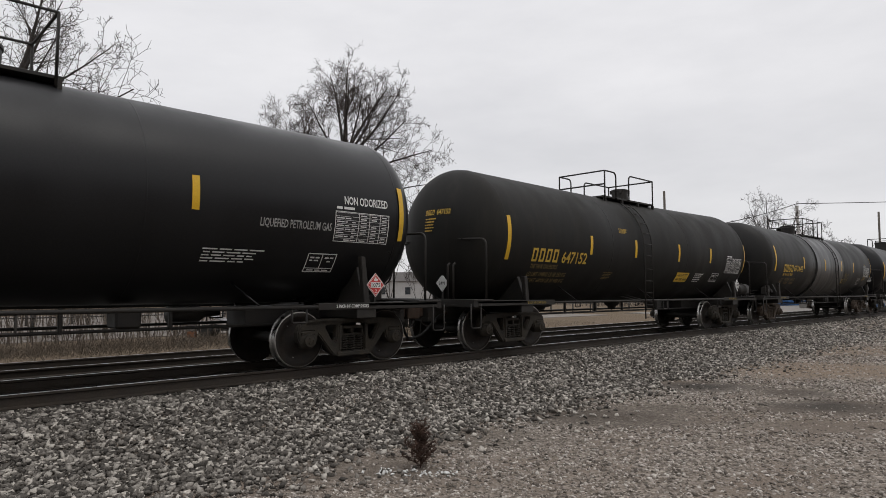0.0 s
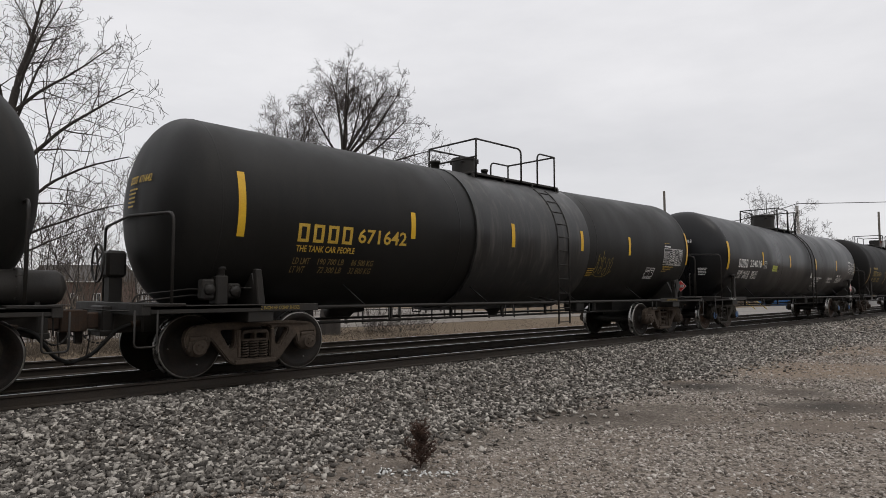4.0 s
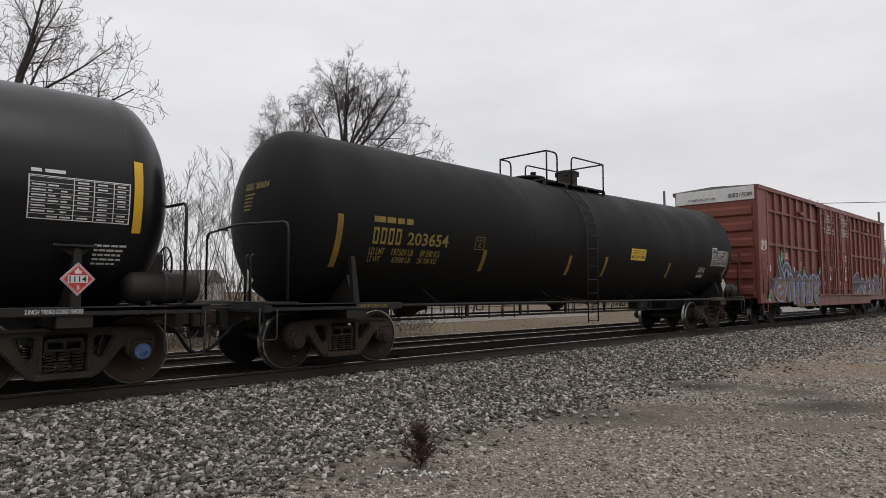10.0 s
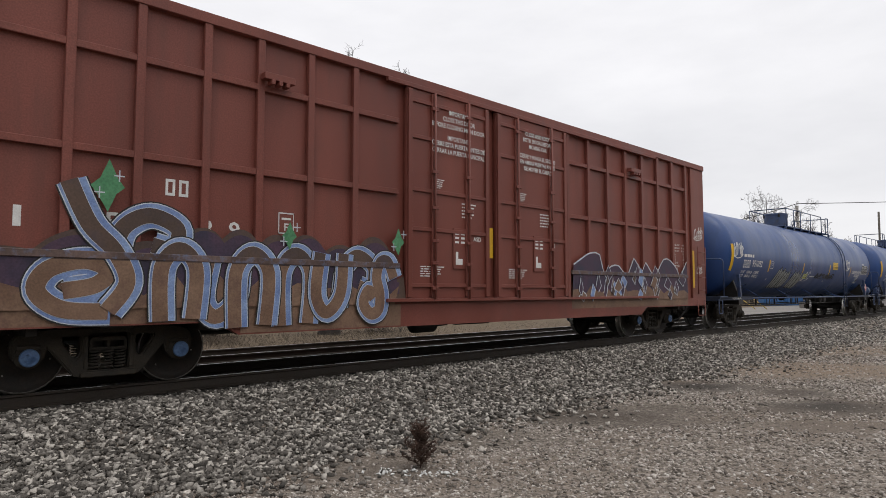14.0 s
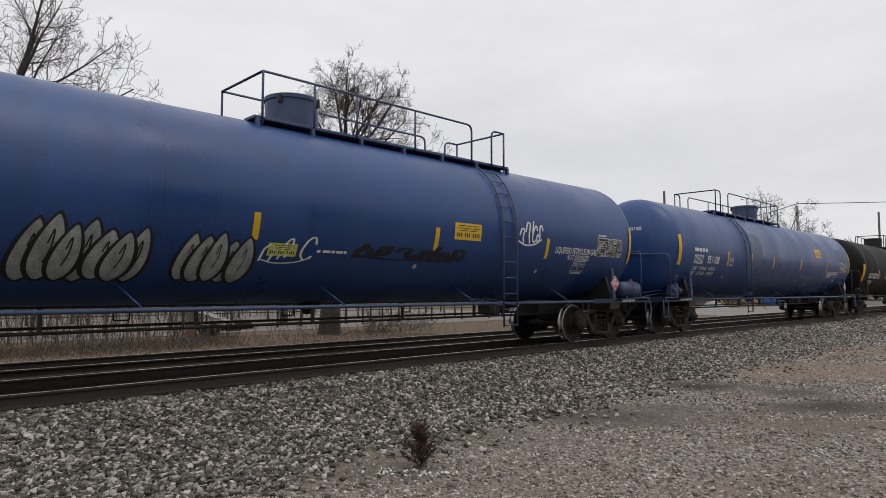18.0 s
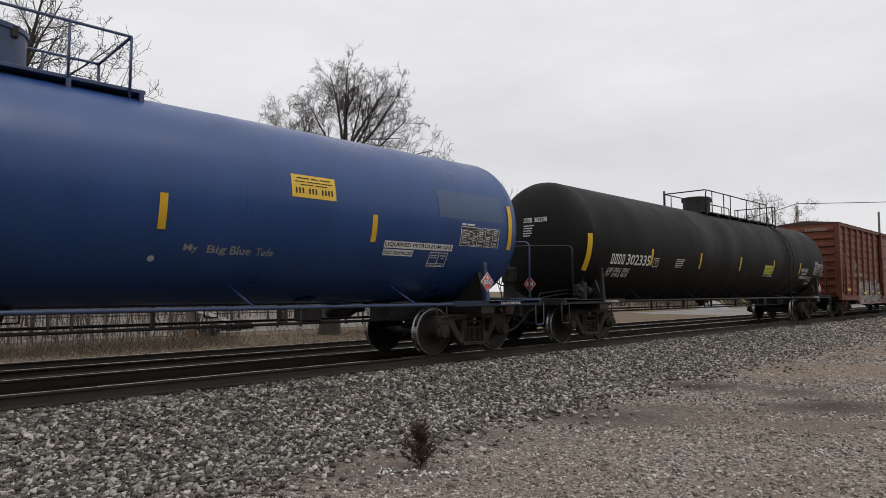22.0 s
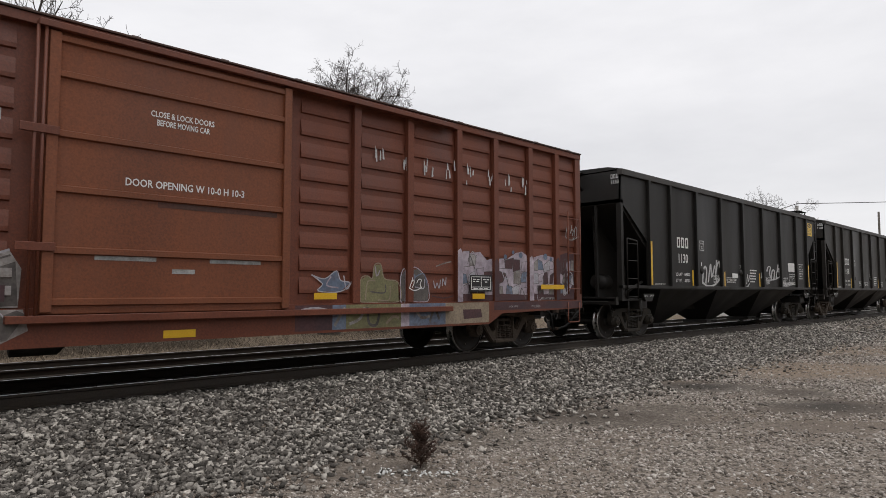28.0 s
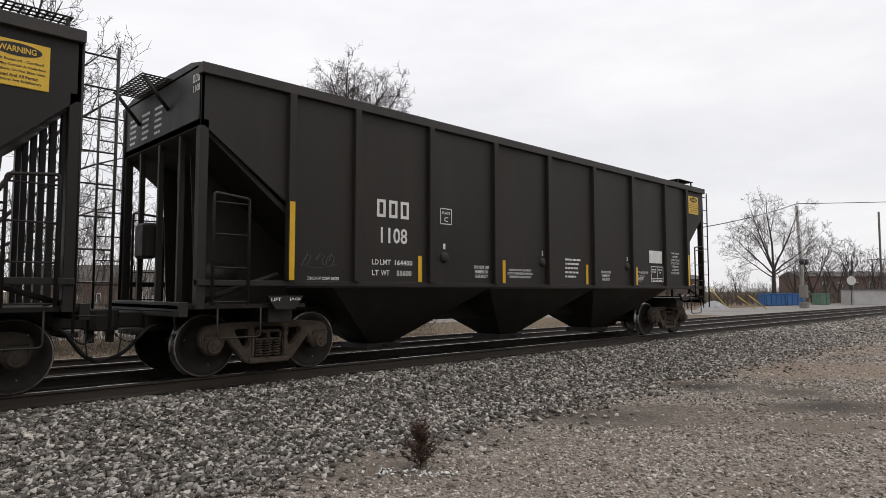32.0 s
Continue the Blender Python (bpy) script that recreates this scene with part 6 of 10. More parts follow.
    for px, z in ((-6.25, 1.7), (-5.14, 1.74), (-4.04, 1.78), (-2.93, 1.88)):
        coat("sprayed_ground", [(px - 0.069, 1.03), (px - 0.069, z - 0.04), (px, z), (px + 0.069, z - 0.06), (px + 0.069, 1.0)], -1.562, spray_w if px < -5 else spray_x)
    for a, b in ((0, 4), (4, 9), (10, 14), (15, 20)):
        line([(u, z + 0.012) for u, z in crest[a:b]], 0.024, -1.4975, spray_x)
        line([(u + 0.01, z - 0.05) for u, z in crest[a:b]], 0.02, -1.4985, spray_k)
    blots = (
        ([(-3.89, 1.08), (-3.78, 1.2), (-3.51, 1.15), (-3.36, 0.98), (-3.52, 0.88), (-3.74, 0.93)], -1.564),
        ([(-4.1, 0.63), (-4.02, 0.78), (-3.6, 0.73), (-3.26, 0.8), (-3.3, 0.63)], -1.5495),
        ([(-5.42, 0.64), (-5.36, 0.84), (-5.22, 0.92), (-5.1, 0.9), (-5.03, 0.77), (-5.05, 0.63)], -1.5495),
        ([(-2.6, 0.66), (-2.57, 0.82), (-2.5, 0.86), (-2.05, 0.86), (-1.98, 0.8), (-1.97, 0.66)], -1.5495),
        ([(-2.5, 1.12), (-2.44, 1.42), (-2.08, 1.44), (-2.04, 1.14)], -1.4975),
        ([(-3.5, 1.3), (-3.4, 1.5), (-3.26, 1.48), (-3.2, 1.28)], -1.4975),
        ([(-4.1, 1.3), (-4.05, 1.52), (-3.98, 1.55), (-3.92, 1.36)], -1.4975))
    for poly, y in blots:
        spot = coat("sprayed_blot", poly, y, rust_blot, label="bare rust left within the spray")
        line(poly + poly[:1], 0.022, y - 0.0016, spray_x, spot)
        line([(u + 0.015, z + 0.035) for u, z in poly[1:-1]], 0.014, y - 0.0022, spray_k, spot)
    for poly, y in (
            ([(-5.12, 1.4), (-4.99, 1.28), (-4.92, 1.05), (-4.85, 1.3), (-4.88, 1.38)], -1.4965),
            ([(-4.8, 1.16), (-4.84, 1.3), (-4.62, 1.33), (-4.6, 1.52), (-4.5, 1.34), (-4.2, 1.32), (-4.16, 1.2)], -1.4965),
            ([(-4.78, 0.66), (-4.72, 1.02), (-4.5, 1.03), (-4.56, 0.66)], -1.5487),
            ([(-4.38, 0.98), (-4.22, 1.03), (-4.1, 0.85), (-4.2, 0.66), (-4.26, 0.8)], -1.5487),
            ([(-5.5, 1.06), (-5.55, 1.3), (-5.4, 1.62), (-5.2, 1.5), (-5.22, 1.4), (-5.38, 1.3), (-5.36, 1.08)], -1.4965),
            ([(-3.4, 1.07), (-3.24, 1.22), (-3.05, 1.4), (-3.02, 1.2), (-3.2, 1.07)], -1.4965),
            ([(-2.2, 0.64), (-1.96, 0.95), (-1.78, 1.03), (-1.68, 0.98), (-1.86, 0.7)], -1.5487),
            ([(-2.02, 1.07), (-1.98, 1.5), (-1.8, 1.58), (-1.76, 1.08)], -1.4965)):
        coat("sprayed_shade", poly, y, spray_k)
    for a, b in zip((-6.18, -5.06, -3.96, -2.85), (-5.22, -4.12, -3.01, -1.8)):
        for z in (1.2, 1.4):
            rib = bmesh.new()
            prism(rib, [(-1.4952, z - 0.012), (-1.512, z), (-1.511, z + 0.01), (-1.4952, z + 0.12)], a + 0.03, b - 0.03, axis="x")
            if z < 1.3 or a < -5.1 or a > -2.9:
                part("side_corrugation", rib, spray_w, car)
    rnd = random.Random(314)
    for k in range(34):
        u, z = rnd.uniform(-5.5, -1.9), rnd.uniform(0.68, 1.38)
        if 0.98 < z < 1.12:
            z += 0.16
        d, n, bow = rnd.uniform(-0.9, 0.9), rnd.uniform(0.08, 0.34), rnd.uniform(-0.09, 0.09)
        pts = [(u, z), (u + n * 0.5, z + d * n * 0.3 + bow), (u + n, z + d * n * 0.4)]
        pts = [(p, min(max(q, 0.66), 1.0) if z < 1 else min(max(q, 1.1), 1.5)) for p, q in pts]
        line(pts, rnd.uniform(0.008, 0.018), -1.5503 if z < 1 else -1.4992, spray_k if k % 4 else spray_x)
    line([(-4.7, 0.72), (-4.52, 1.02), (-4.56, 0.74), (-4.7, 0.72)], 0.02, -1.551, spray_x, soft=2)
    board = surface("weathered_plank", (0.075, 0.05, 0.036), (0.13, 0.09, 0.065), 0.85, scale=6, fine=40, bump=0.2)
    part("repair_board", boxed(-3.84, -3.16, -1.512, -1.496, 1.56, 1.93), board, car, "weathered wooden board bolted to the side")
    for px in (-3.87, -3.13):
        part("board_holder", boxed(px - 0.02, px + 0.02, -1.53, -1.494, 1.5, 2.04), steel_dark, car)
    part("defect_card_holder", boxed(-2.71, -2.43, -1.53, -1.494, 1.56, 1.76), black_letter, car)
    part("small_tag", boxed(-4.4, -4.27, -1.52, -1.494, 1.68, 1.74), spray_t, car)
    coat("repaint_patch", [(-2.86, 1.15), (-2.86, 1.3), (-1.9, 1.31), (-1.9, 1.13)], -1.566, spray_d)
    # the mixed piece behind the door
    for a, b, mt in ((1.75, 2.42, spray_d), (2.42, 2.68, spray_b2), (2.68, 3.83, spray_g), (3.83, 4.02, spray_l), (4.02, 4.9, spray_b2), (4.9, 6.1, spray_t), (6.25, 9.3, spray_d)):
        part("sprayed_ground", on_side(strips_bm([(0, 1, 0, 1)]), a, b, 0.64 if a < 6 else 0.87, 1.03, -1.548), mt, car)
    for pts, mt in (([(2.46, 0.7), (2.56, 0.85), (2.66, 0.98)], spray_w), ([(2.74, 0.72), (2.95, 0.8), (3.05, 0.98)], spray_w), ([(3.1, 0.98), (3.14, 0.72), (3.3, 0.7), (3.36, 0.95)], spray_k), ([(3.5, 0.7), (3.66, 0.82), (3.78, 0.78)], spray_t),
                    ([(4.14, 0.95), (4.3, 0.78), (4.5, 0.8)], spray_w), ([(4.5, 0.7), (4.62, 0.92), (4.74, 0.74)], spray_k), ([(1.85, 0.95), (2.1, 0.98), (2.35, 0.94)], spray_x)):
        line(pts, 0.05, -1.55, mt)
    for poly, mt in (
            ([(5.36, 1.07), (5.36, 2.0), (5.6, 1.98), (5.9, 2.02), (6.1, 1.86), (6.26, 1.9), (6.26, 1.07)], spray_l),
            ([(6.4, 1.07), (6.4, 1.84), (6.7, 1.9), (7.0, 2.04), (7.2, 2.08), (7.37, 2.0), (7.37, 1.07)], spray_l),
            ([(7.53, 1.07), (7.53, 1.96), (7.9, 2.04), (8.32, 2.0), (8.32, 1.07)], spray_l),
            ([(8.48, 1.07), (8.48, 2.04), (8.8, 2.12), (9.1, 2.1), (9.1, 1.07)], spray_d)):
        coat("sprayed_ground", poly, -1.494, mt)
    for poly, mt, em in (
            ([(2.06, 1.5), (2.3, 1.44), (2.52, 1.57), (2.6, 1.42), (2.78, 1.38), (2.6, 1.24), (2.18, 1.25), (2.26, 1.36)], spray_b2, spray_x),
            ([(3.0, 1.07), (3.0, 1.44), (3.14, 1.5), (3.24, 1.46), (3.28, 1.68), (3.42, 1.7), (3.5, 1.46), (3.8, 1.4), (3.82, 1.07)], spray_g, spray_t),
            ([(4.12, 1.07), (4.12, 1.62), (4.28, 1.64), (4.46, 1.48), (4.52, 1.3), (4.5, 1.07)], spray_k, spray_l),
            ([(3.86, 1.07), (3.86, 1.5), (3.96, 1.62), (3.96, 1.07)], spray_k, spray_l)):
        spot = coat("sprayed_patch", poly, -1.496, mt, label="dusty sprayed patch")
        line(poly + poly[:1], 0.018, -1.498, em, spot)
    for pts, mt in (([(2.42, 1.48), (2.34, 1.34), (2.56, 1.3)], spray_l), ([(2.66, 1.5), (2.72, 1.28), (2.84, 1.44)], spray_x), ([(3.1, 1.1), (3.14, 1.4), (3.3, 1.42)], spray_t), ([(3.2, 1.24), (3.5, 1.22), (3.52, 1.36)], spray_k), ([(3.36, 1.1), (3.6, 1.1), (3.62, 1.34)], spray_t), ([(3.3, 1.66), (3.33, 1.5), (3.4, 1.6)], spray_l),
                    ([(4.2, 1.32), (4.4, 1.3), (4.42, 1.46)], spray_x), ([(4.2, 1.5), (4.4, 1.56), (4.48, 1.34)], spray_b2), ([(4.64, 1.44), (4.68, 1.3), (4.73, 1.4), (4.78, 1.3), (4.82, 1.46)], spray_x), ([(4.86, 1.34), (4.88, 1.48), (4.94, 1.36), (4.96, 1.5)], spray_x), ([(4.7, 1.7), (4.9, 1.76), (5.1, 1.8)], spray_w), ([(4.6, 1.16), (4.9, 1.12), (5.15, 1.16)], spray_d)):
        line(pts, 0.022, -1.4995, mt)
    for px, z in ((5.28, 2.06), (6.33, 1.9), (7.45, 2.0), (8.4, 2.0)):
        coat("sprayed_ground", [(px - 0.069, 1.05), (px - 0.069, z - 0.05), (px + 0.01, z), (px + 0.069, z - 0.1), (px + 0.069, 1.05)], -1.562, spray_l if px in (5.28, 7.45) else spray_d)
    rnd = random.Random(88)
    k = 0
    for a, b in ((5.36, 6.26), (6.4, 7.37), (7.53, 8.32), (8.48, 9.08)):
        for c in range(4):
            for r in range(3):
                k += 1
                if rnd.random() < 0.14:
                    continue
                w, h = (b - a) / 4, 0.28
                u, z = a + w * c + rnd.uniform(0, 0.04), 1.12 + h * r + rnd.uniform(-0.03, 0.06)
                sl = rnd.uniform(-0.06, 0.06)
                quad = [(u, z), (min(u + w * rnd.uniform(0.6, 1.1), b), z + rnd.uniform(-0.03, 0.05)), (min(u + sl + w * rnd.uniform(0.7, 1.2), b), z + h * rnd.uniform(0.6, 1.05)), (max(u + sl, a), z + h * rnd.uniform(0.5, 1.0))]
                coat("sprayed_block", quad, -1.4955 - 0.0011 * (k % 5), (spray_d, spray_l, spray_b2, spray_l, spray_d, spray_x, spray_w)[k % 7])
                line(quad + quad[:1], 0.014, -1.4962 - 0.0011 * (k % 5), spray_k, soft=1)
        coat("sprayed_ground", [(a, 1.06), (a, 1.2), (b, 1.17), (b, 1.06)], -1.5028, spray_d)
        for c in range(4):
            u, z = rnd.uniform(a, b - 0.25), rnd.uniform(1.15, 1.85)
            line([(u, z), (u + 0.06, z + rnd.uniform(-0.2, 0.2)), (u + 0.2, z + rnd.uniform(-0.15, 0.15))], 0.018, -1.5035, spray_k if c % 2 else spray_x)
    for k, (u, z, sc) in enumerate(((4.15, 1.5, 0.05), (5.3, 2.12, 0.05), (7.15, 2.0, 0.06), (6.9, 2.05, 0.04), (8.0, 2.0, 0.07), (8.2, 1.95, 0.05), (6.65, 1.95, 0.05))):
        bub = bmesh.new()
        bub.faces.new([bub.verts.new((0.5 + 0.5 * math.cos(q * math.pi / 8), 0.5 + 0.5 * math.sin(q * math.pi / 8), 0)) for q in range(16)])
        part("sprayed_dot", on_side(bub, u - sc, u + sc, z - sc, z + sc, -1.508), spray_b2, car)
    coat("sprayed_blot", [(5.38, 0.72), (5.36, 0.9), (5.86, 0.9), (5.9, 0.74)], -1.5492, spray_d)
    part("sprayed_scrawl", on_side(stroke_bm(scrawl(12, 2), 0.06), 4.0, 4.3, 1.25, 1.5, -1.564), white_paint, car)
    part("sprayed_scrawl", on_side(stroke_bm(scrawl(44, 3), 0.05), 8.7, 9.2, 2.4, 2.8, -1.55), grey_letter, car)
    return car


# ---- covered hopper cars ----
hopper_chalk = surface("faded_chalk_scrawl", (0.06, 0.058, 0.055), (0.1, 0.098, 0.09), 0.9, scale=6, bump=0.0)
def hopper_car(x, number, scrawled):
    """Black three-bay hopper car with outside posts, sloped ends and an open end frame."""
    e, tr, hl, top, low = 8.53, 6.49, 7.84, 4.34, 1.3
    car = car_root("hopper_car", x, "black steel three-bay hopper car with white lettering" + (" and white graffiti" if scrawled else ""), "hopper car")
    yo = 1.56
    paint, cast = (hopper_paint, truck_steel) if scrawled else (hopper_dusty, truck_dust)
    for s in (-1, 1):
        y0, y1 = sorted((s * (yo - 0.05), s * yo))
        sheet = bmesh.new()
        prism(sheet, [(-hl, top), (-hl, 3.55), (-6.5, 2.56), (-6.5, low), (6.62, low), (6.62, 2.45), (hl, 3.55), (hl, top)], y0, y1)
        part("side_sheet", sheet, paint, car)
        part("top_chord", boxed(-hl - 0.02, hl + 0.02, *sorted((s * (yo - 0.08), s * (yo + 0.07))), top - 0.12, top + 0.03), hopper_toplit, car)
        part("side_sill", boxed(-hl, hl, *sorted((s * (yo - 0.1), s * (yo + 0.03))), low + 0.02, low + 0.1), paint, car)
        for px in (-6.46, -5.25, -3.6, -1.84, -0.06, 1.73, 3.52, 5.3, 6.6):
            part("side_post", boxed(px - 0.06, px + 0.06, *sorted((s * (yo + 0.001), s * (yo + 0.09))), low + 0.1, top - 0.12), paint, car)
        for d in (-1, 1):
            part("corner_post", boxed(*sorted((d * hl, d * (hl - 0.12))), *sorted((s * yo, s * (yo - 0.14))), 1.0, 3.6), paint, car)
    # roof with a rounded edge and running boards
    roof = bmesh.new()
    prism(roof, [(-yo - 0.06, top + 0.03), (-1.2, top + 0.12), (0, top + 0.16), (1.2, top + 0.12), (yo + 0.06, top + 0.03)], -hl, hl, axis="x")
    part("roof", roof, paint, car)
    for d in (-1, 1):
        slope = bmesh.new()
        prism(slope, [(d * hl, 3.6), (d * hl, 3.5), (d * 5.2, 1.35), (d * 5.2, 1.45)], -yo + 0.06, yo - 0.06)
        part("slope_sheet", slope, paint, car)
        part("end_sheet", boxed(*sorted((d * hl, d * (hl - 0.05))), -yo, yo, 3.5, top), paint, car)
        part("end_platform", boxed(*sorted((d * (tr - 0.4), d * (hl + 0.2))), -1.45, 1.45, 1.0, 1.06), paint, car)
        part("end_sill", boxed(*sorted((d * (hl + 0.2), d * (hl + 0.08))), -1.5, 1.5, 0.9, 1.1), paint, car)
        for y in (-0.8, 0.0, 0.8) if d < 0 else (-1.1, -0.55, 0.0, 0.55, 1.1):
            part("end_stanchion", boxed(*sorted((d * (hl - 0.02), d * (hl - 0.1))), y - 0.035, y + 0.035, 1.06, 3.55), paint, car)
        for y, q in ((-0.55, 0.28), (0.0, 0.3), (0.55, 0.28)) if d < 0 else ():
            web = bmesh.new()
            prism(web, [(d * (hl - q), 3.5 - 0.83 * q), (d * (hl - q - 0.12), 1.061), (d * 5.9, 1.061), (d * 5.9, 1.9)], y - 0.012, y + 0.012)
            part("slope_web", web, paint, car)
        part("end_brace", tube(bmesh.new(), [(d * (hl - 0.1), -1.4, 1.1), (d * 6.55, -1.4, 1.5)], 0.04, 6), paint, car)
        # ladders and grab rails at the corners
        for s in (-1, 1):
            xs = sorted((d * (hl + 0.02), d * (hl + 0.42)))
            if s * d < 0:
                ladder(car, xs, [(s * 1.5, 0.95 + 0.4 * k) for k in range(9)], [(s * 1.5, 0.75), (s * 1.5, 4.3)], paint)
            part("grab_rail", tube(bmesh.new(), bend([(d * (hl - 0.2), s * 1.6, 1.05), (d * (hl - 0.2), s * 1.6, 2.6), (d * 7.12, s * 1.6, 2.55), (d * 7.12, s * 1.6, 1.05)], 0.05), 0.022, 6), paint, car)
            for z in (1.1, 1.57, 2.03, 2.47):
                part("rung", cyl(bmesh.new(), (d * (hl - 0.2), s * 1.6, z), (d * 7.12, s * 1.6, z), 0.013, 6), paint, car)
            stirrup(car, d * 6.9, d * (hl - 0.3), s * 1.56, 1.02, 0.6, paint)
        if d > 0:
            rg = bmesh.new()
            for k in range(12):
                tube(rg, [(hl - 1.0 + 0.085 * k, -1.3, top + 0.27), (hl - 1.0 + 0.085 * k, 0.3, top + 0.27)], 0.014, 4)
            for k in range(14):
                tube(rg, [(hl - 1.0, -1.3 + 0.123 * k, top + 0.27), (hl - 0.06, -1.3 + 0.123 * k, top + 0.27)], 0.012, 4)
            part("roof_walkway", rg, paint, car, "open steel grating walkway")
            for rx, ry in ((hl - 0.95, -1.25), (hl - 0.1, -1.25), (hl - 0.95, 0.25), (hl - 0.1, 0.25)):
                part("walkway_brace", cyl(bmesh.new(), (rx, ry, top + 0.05), (rx, ry, top + 0.27), 0.025, 6), paint, car)
        gr = bmesh.new()
        for k in range(7 if d < 0 else 0):
            tube(gr, [(d * (hl + 0.02 + 0.065 * k), -0.45, top + 0.06), (d * (hl + 0.02 + 0.065 * k), 0.85, top + 0.06)], 0.014, 4)
        for k in range(14 if d < 0 else 0):
            y = -0.45 + 0.1 * k
            tube(gr, [(d * hl, y, top + 0.06), (d * (hl + 0.41), y, top + 0.06)], 0.012, 4)
        if d < 0:
            part("roof_walkway", gr, paint, car, "open steel grating walkway")
        for y in (-0.4, 0.8) if d < 0 else ():
            part("walkway_brace", tube(bmesh.new(), [(d * (hl + 0.38), y, top + 0.05), (d * hl, y, top - 0.4)], 0.03, 6), paint, car)
        for ws in bogie(car, d * tr, None, None, cast):
            WHEELSETS.append(ws)
        coupler(car, d * e, d, coupler_dark)
        part("body_bolster", boxed(d * tr - 0.2, d * tr + 0.2, -1.4, 1.4, 0.78, 1.0, bevel=0.01), steel_dark, car)
        jack = bmesh.new()
        prism(jack, [(d * 6.5 - 0.3, low - 0.12), (d * 6.5 + 0.3, low - 0.12), (d * 6.5 + 0.16, 0.98), (d * 6.5 - 0.16, 0.98)], -1.57, -1.5)
        jp = part("jacking_pad", jack, paint, car)
        for a, b, body in ((-0.24, -0.08, "LIFT"), (0.06, 0.26, "JACK")):
            part("lettering", on_side(flat_bm(body), d * 6.5 + a, d * 6.5 + b, 1.1, 1.15, -1.574), white_paint, jp)
    part("center_sill", boxed(-e + 0.5, e - 0.5, -0.28, 0.28, 0.66, 0.98, bevel=0.01), steel_dark, car)
    for cx in (-3.72, 0.03, 3.78):
        hop = bmesh.new()
        a, b = 1.9, 0.3
        lo, hi = 0.27, 1.33
        v = [hop.verts.new(p) for p in ((cx - a, -yo + 0.1, hi), (cx + a, -yo + 0.1, hi), (cx + a, yo - 0.1, hi), (cx - a, yo - 0.1, hi), (cx - b, -0.34, lo), (cx + b, -0.34, lo), (cx + b, 0.34, lo), (cx - b, 0.34, lo))]
        for q in ((0, 4, 5, 1), (1, 5, 6, 2), (2, 6, 7, 3), (3, 7, 4, 0), (4, 7, 6, 5)):
            hop.faces.new([v[i] for i in q])
        bmesh.ops.recalc_face_normals(hop, faces=hop.faces[:])
        hp = part("hopper_bay", hop, paint, car)
        part("outlet_gate", boxed(cx - 0.4, cx + 0.4, -0.42, 0.42, 0.16, 0.268), steel_dark, hp)
        part("gate_rod", cyl(bmesh.new(), (cx, -0.62, 0.22), (cx, 0.62, 0.22), 0.03, 8), steel_dark, hp)
    part("hand_brake", boxed(-hl - 0.12, -hl + 0.1, 0.15, 0.55, 1.75, 2.3, bevel=0.04), steel_dark, car)
    part("brake_cylinder", lathe(bmesh.new(), [(-0.25, 0), (-0.25, 0.2), (0.25, 0.2), (0.25, 0)], "x", 18, (-7.1, -0.5, 1.5)), steel_dark, car)
    part("air_reservoir", lathe(bmesh.new(), [(-0.55, 0), (-0.5, 0.22), (0.5, 0.22), (0.55, 0)], "x", 18, (6.9, 0.3, 1.5)), steel_dark, car)
    # lettering on the near side
    y = -yo - 0.004
    part("owner_mark", on_side(strips_bm(mark_rows(3)), -4.83, -4.05, 2.5, 2.8, y), white_paint, car)
    part("lettering", on_side(flat_bm(number), -4.72, -4.13, 2.06, 2.33, y), white_paint, car)
    for body, u0, u1, z in (("LD", -4.9, -4.76, 1.69), ("LMT", -4.73, -4.5, 1.69), ("164300" if scrawled else "164400", -4.41, -4.01, 1.69), ("LT", -4.9, -4.76, 1.51), ("WT", -4.71, -4.53, 1.51), ("55700" if scrawled else "55600", -4.37, -4.03, 1.51)):
        part("lettering", on_side(flat_bm(body), u0, u1, z, z + 0.09, y), white_paint, car)
    part("plate_box", on_side(strips_bm(PLATE_ROWS), -3.33, -3.03, 2.48, 2.78, y), white_paint, car)
    part("lettering", on_side(flat_bm("C"), -3.23, -3.13, 2.53, 2.62, y), white_paint, car)
    part("lettering", on_side(flat_bm("PLATE"), -3.28, -3.08, 2.67, 2.72, y), white_paint, car)
    part("lettering", on_side(flat_bm("2 INCH HF COMP SHOES"), -6.14, -5.56, 1.42, 1.47, y), white_paint, car)
    part("notice_frame", on_side(strips_bm(PLATE_ROWS), -6.25, -5.9, 1.52, 1.68, y), steel_dark, car)
    for k, (u, body) in enumerate(((-3.23, "1"), (-0.26, "2"), (3.29, "3"))):
        pt = part("side_port", lathe(bmesh.new(), [(-yo - 0.05, 0), (-yo - 0.05, 0.07), (-yo - 0.02, 0.1), (-yo, 0.1)], "y", 16, (u, 0, 1.87)), steel_dark, car)
        part("lettering", on_side(flat_bm(body), u - 0.03, u + 0.03, 2.02, 2.12, y), white_paint, pt)
    for u, rows in ((-2.43, ("DO NOT USE", "HAMMER ON", "CAR BODY")), (2.06, ("DO NOT USE", "HAMMER ON", "CAR BODY"))):
        for q, body in enumerate(rows):
            part("lettering", on_side(flat_bm(body), u + 0.04 * (q > 0), u + 0.44 - 0.04 * (q > 0), 1.68 - 0.088 * q, 1.745 - 0.088 * q, y), white_paint, car)
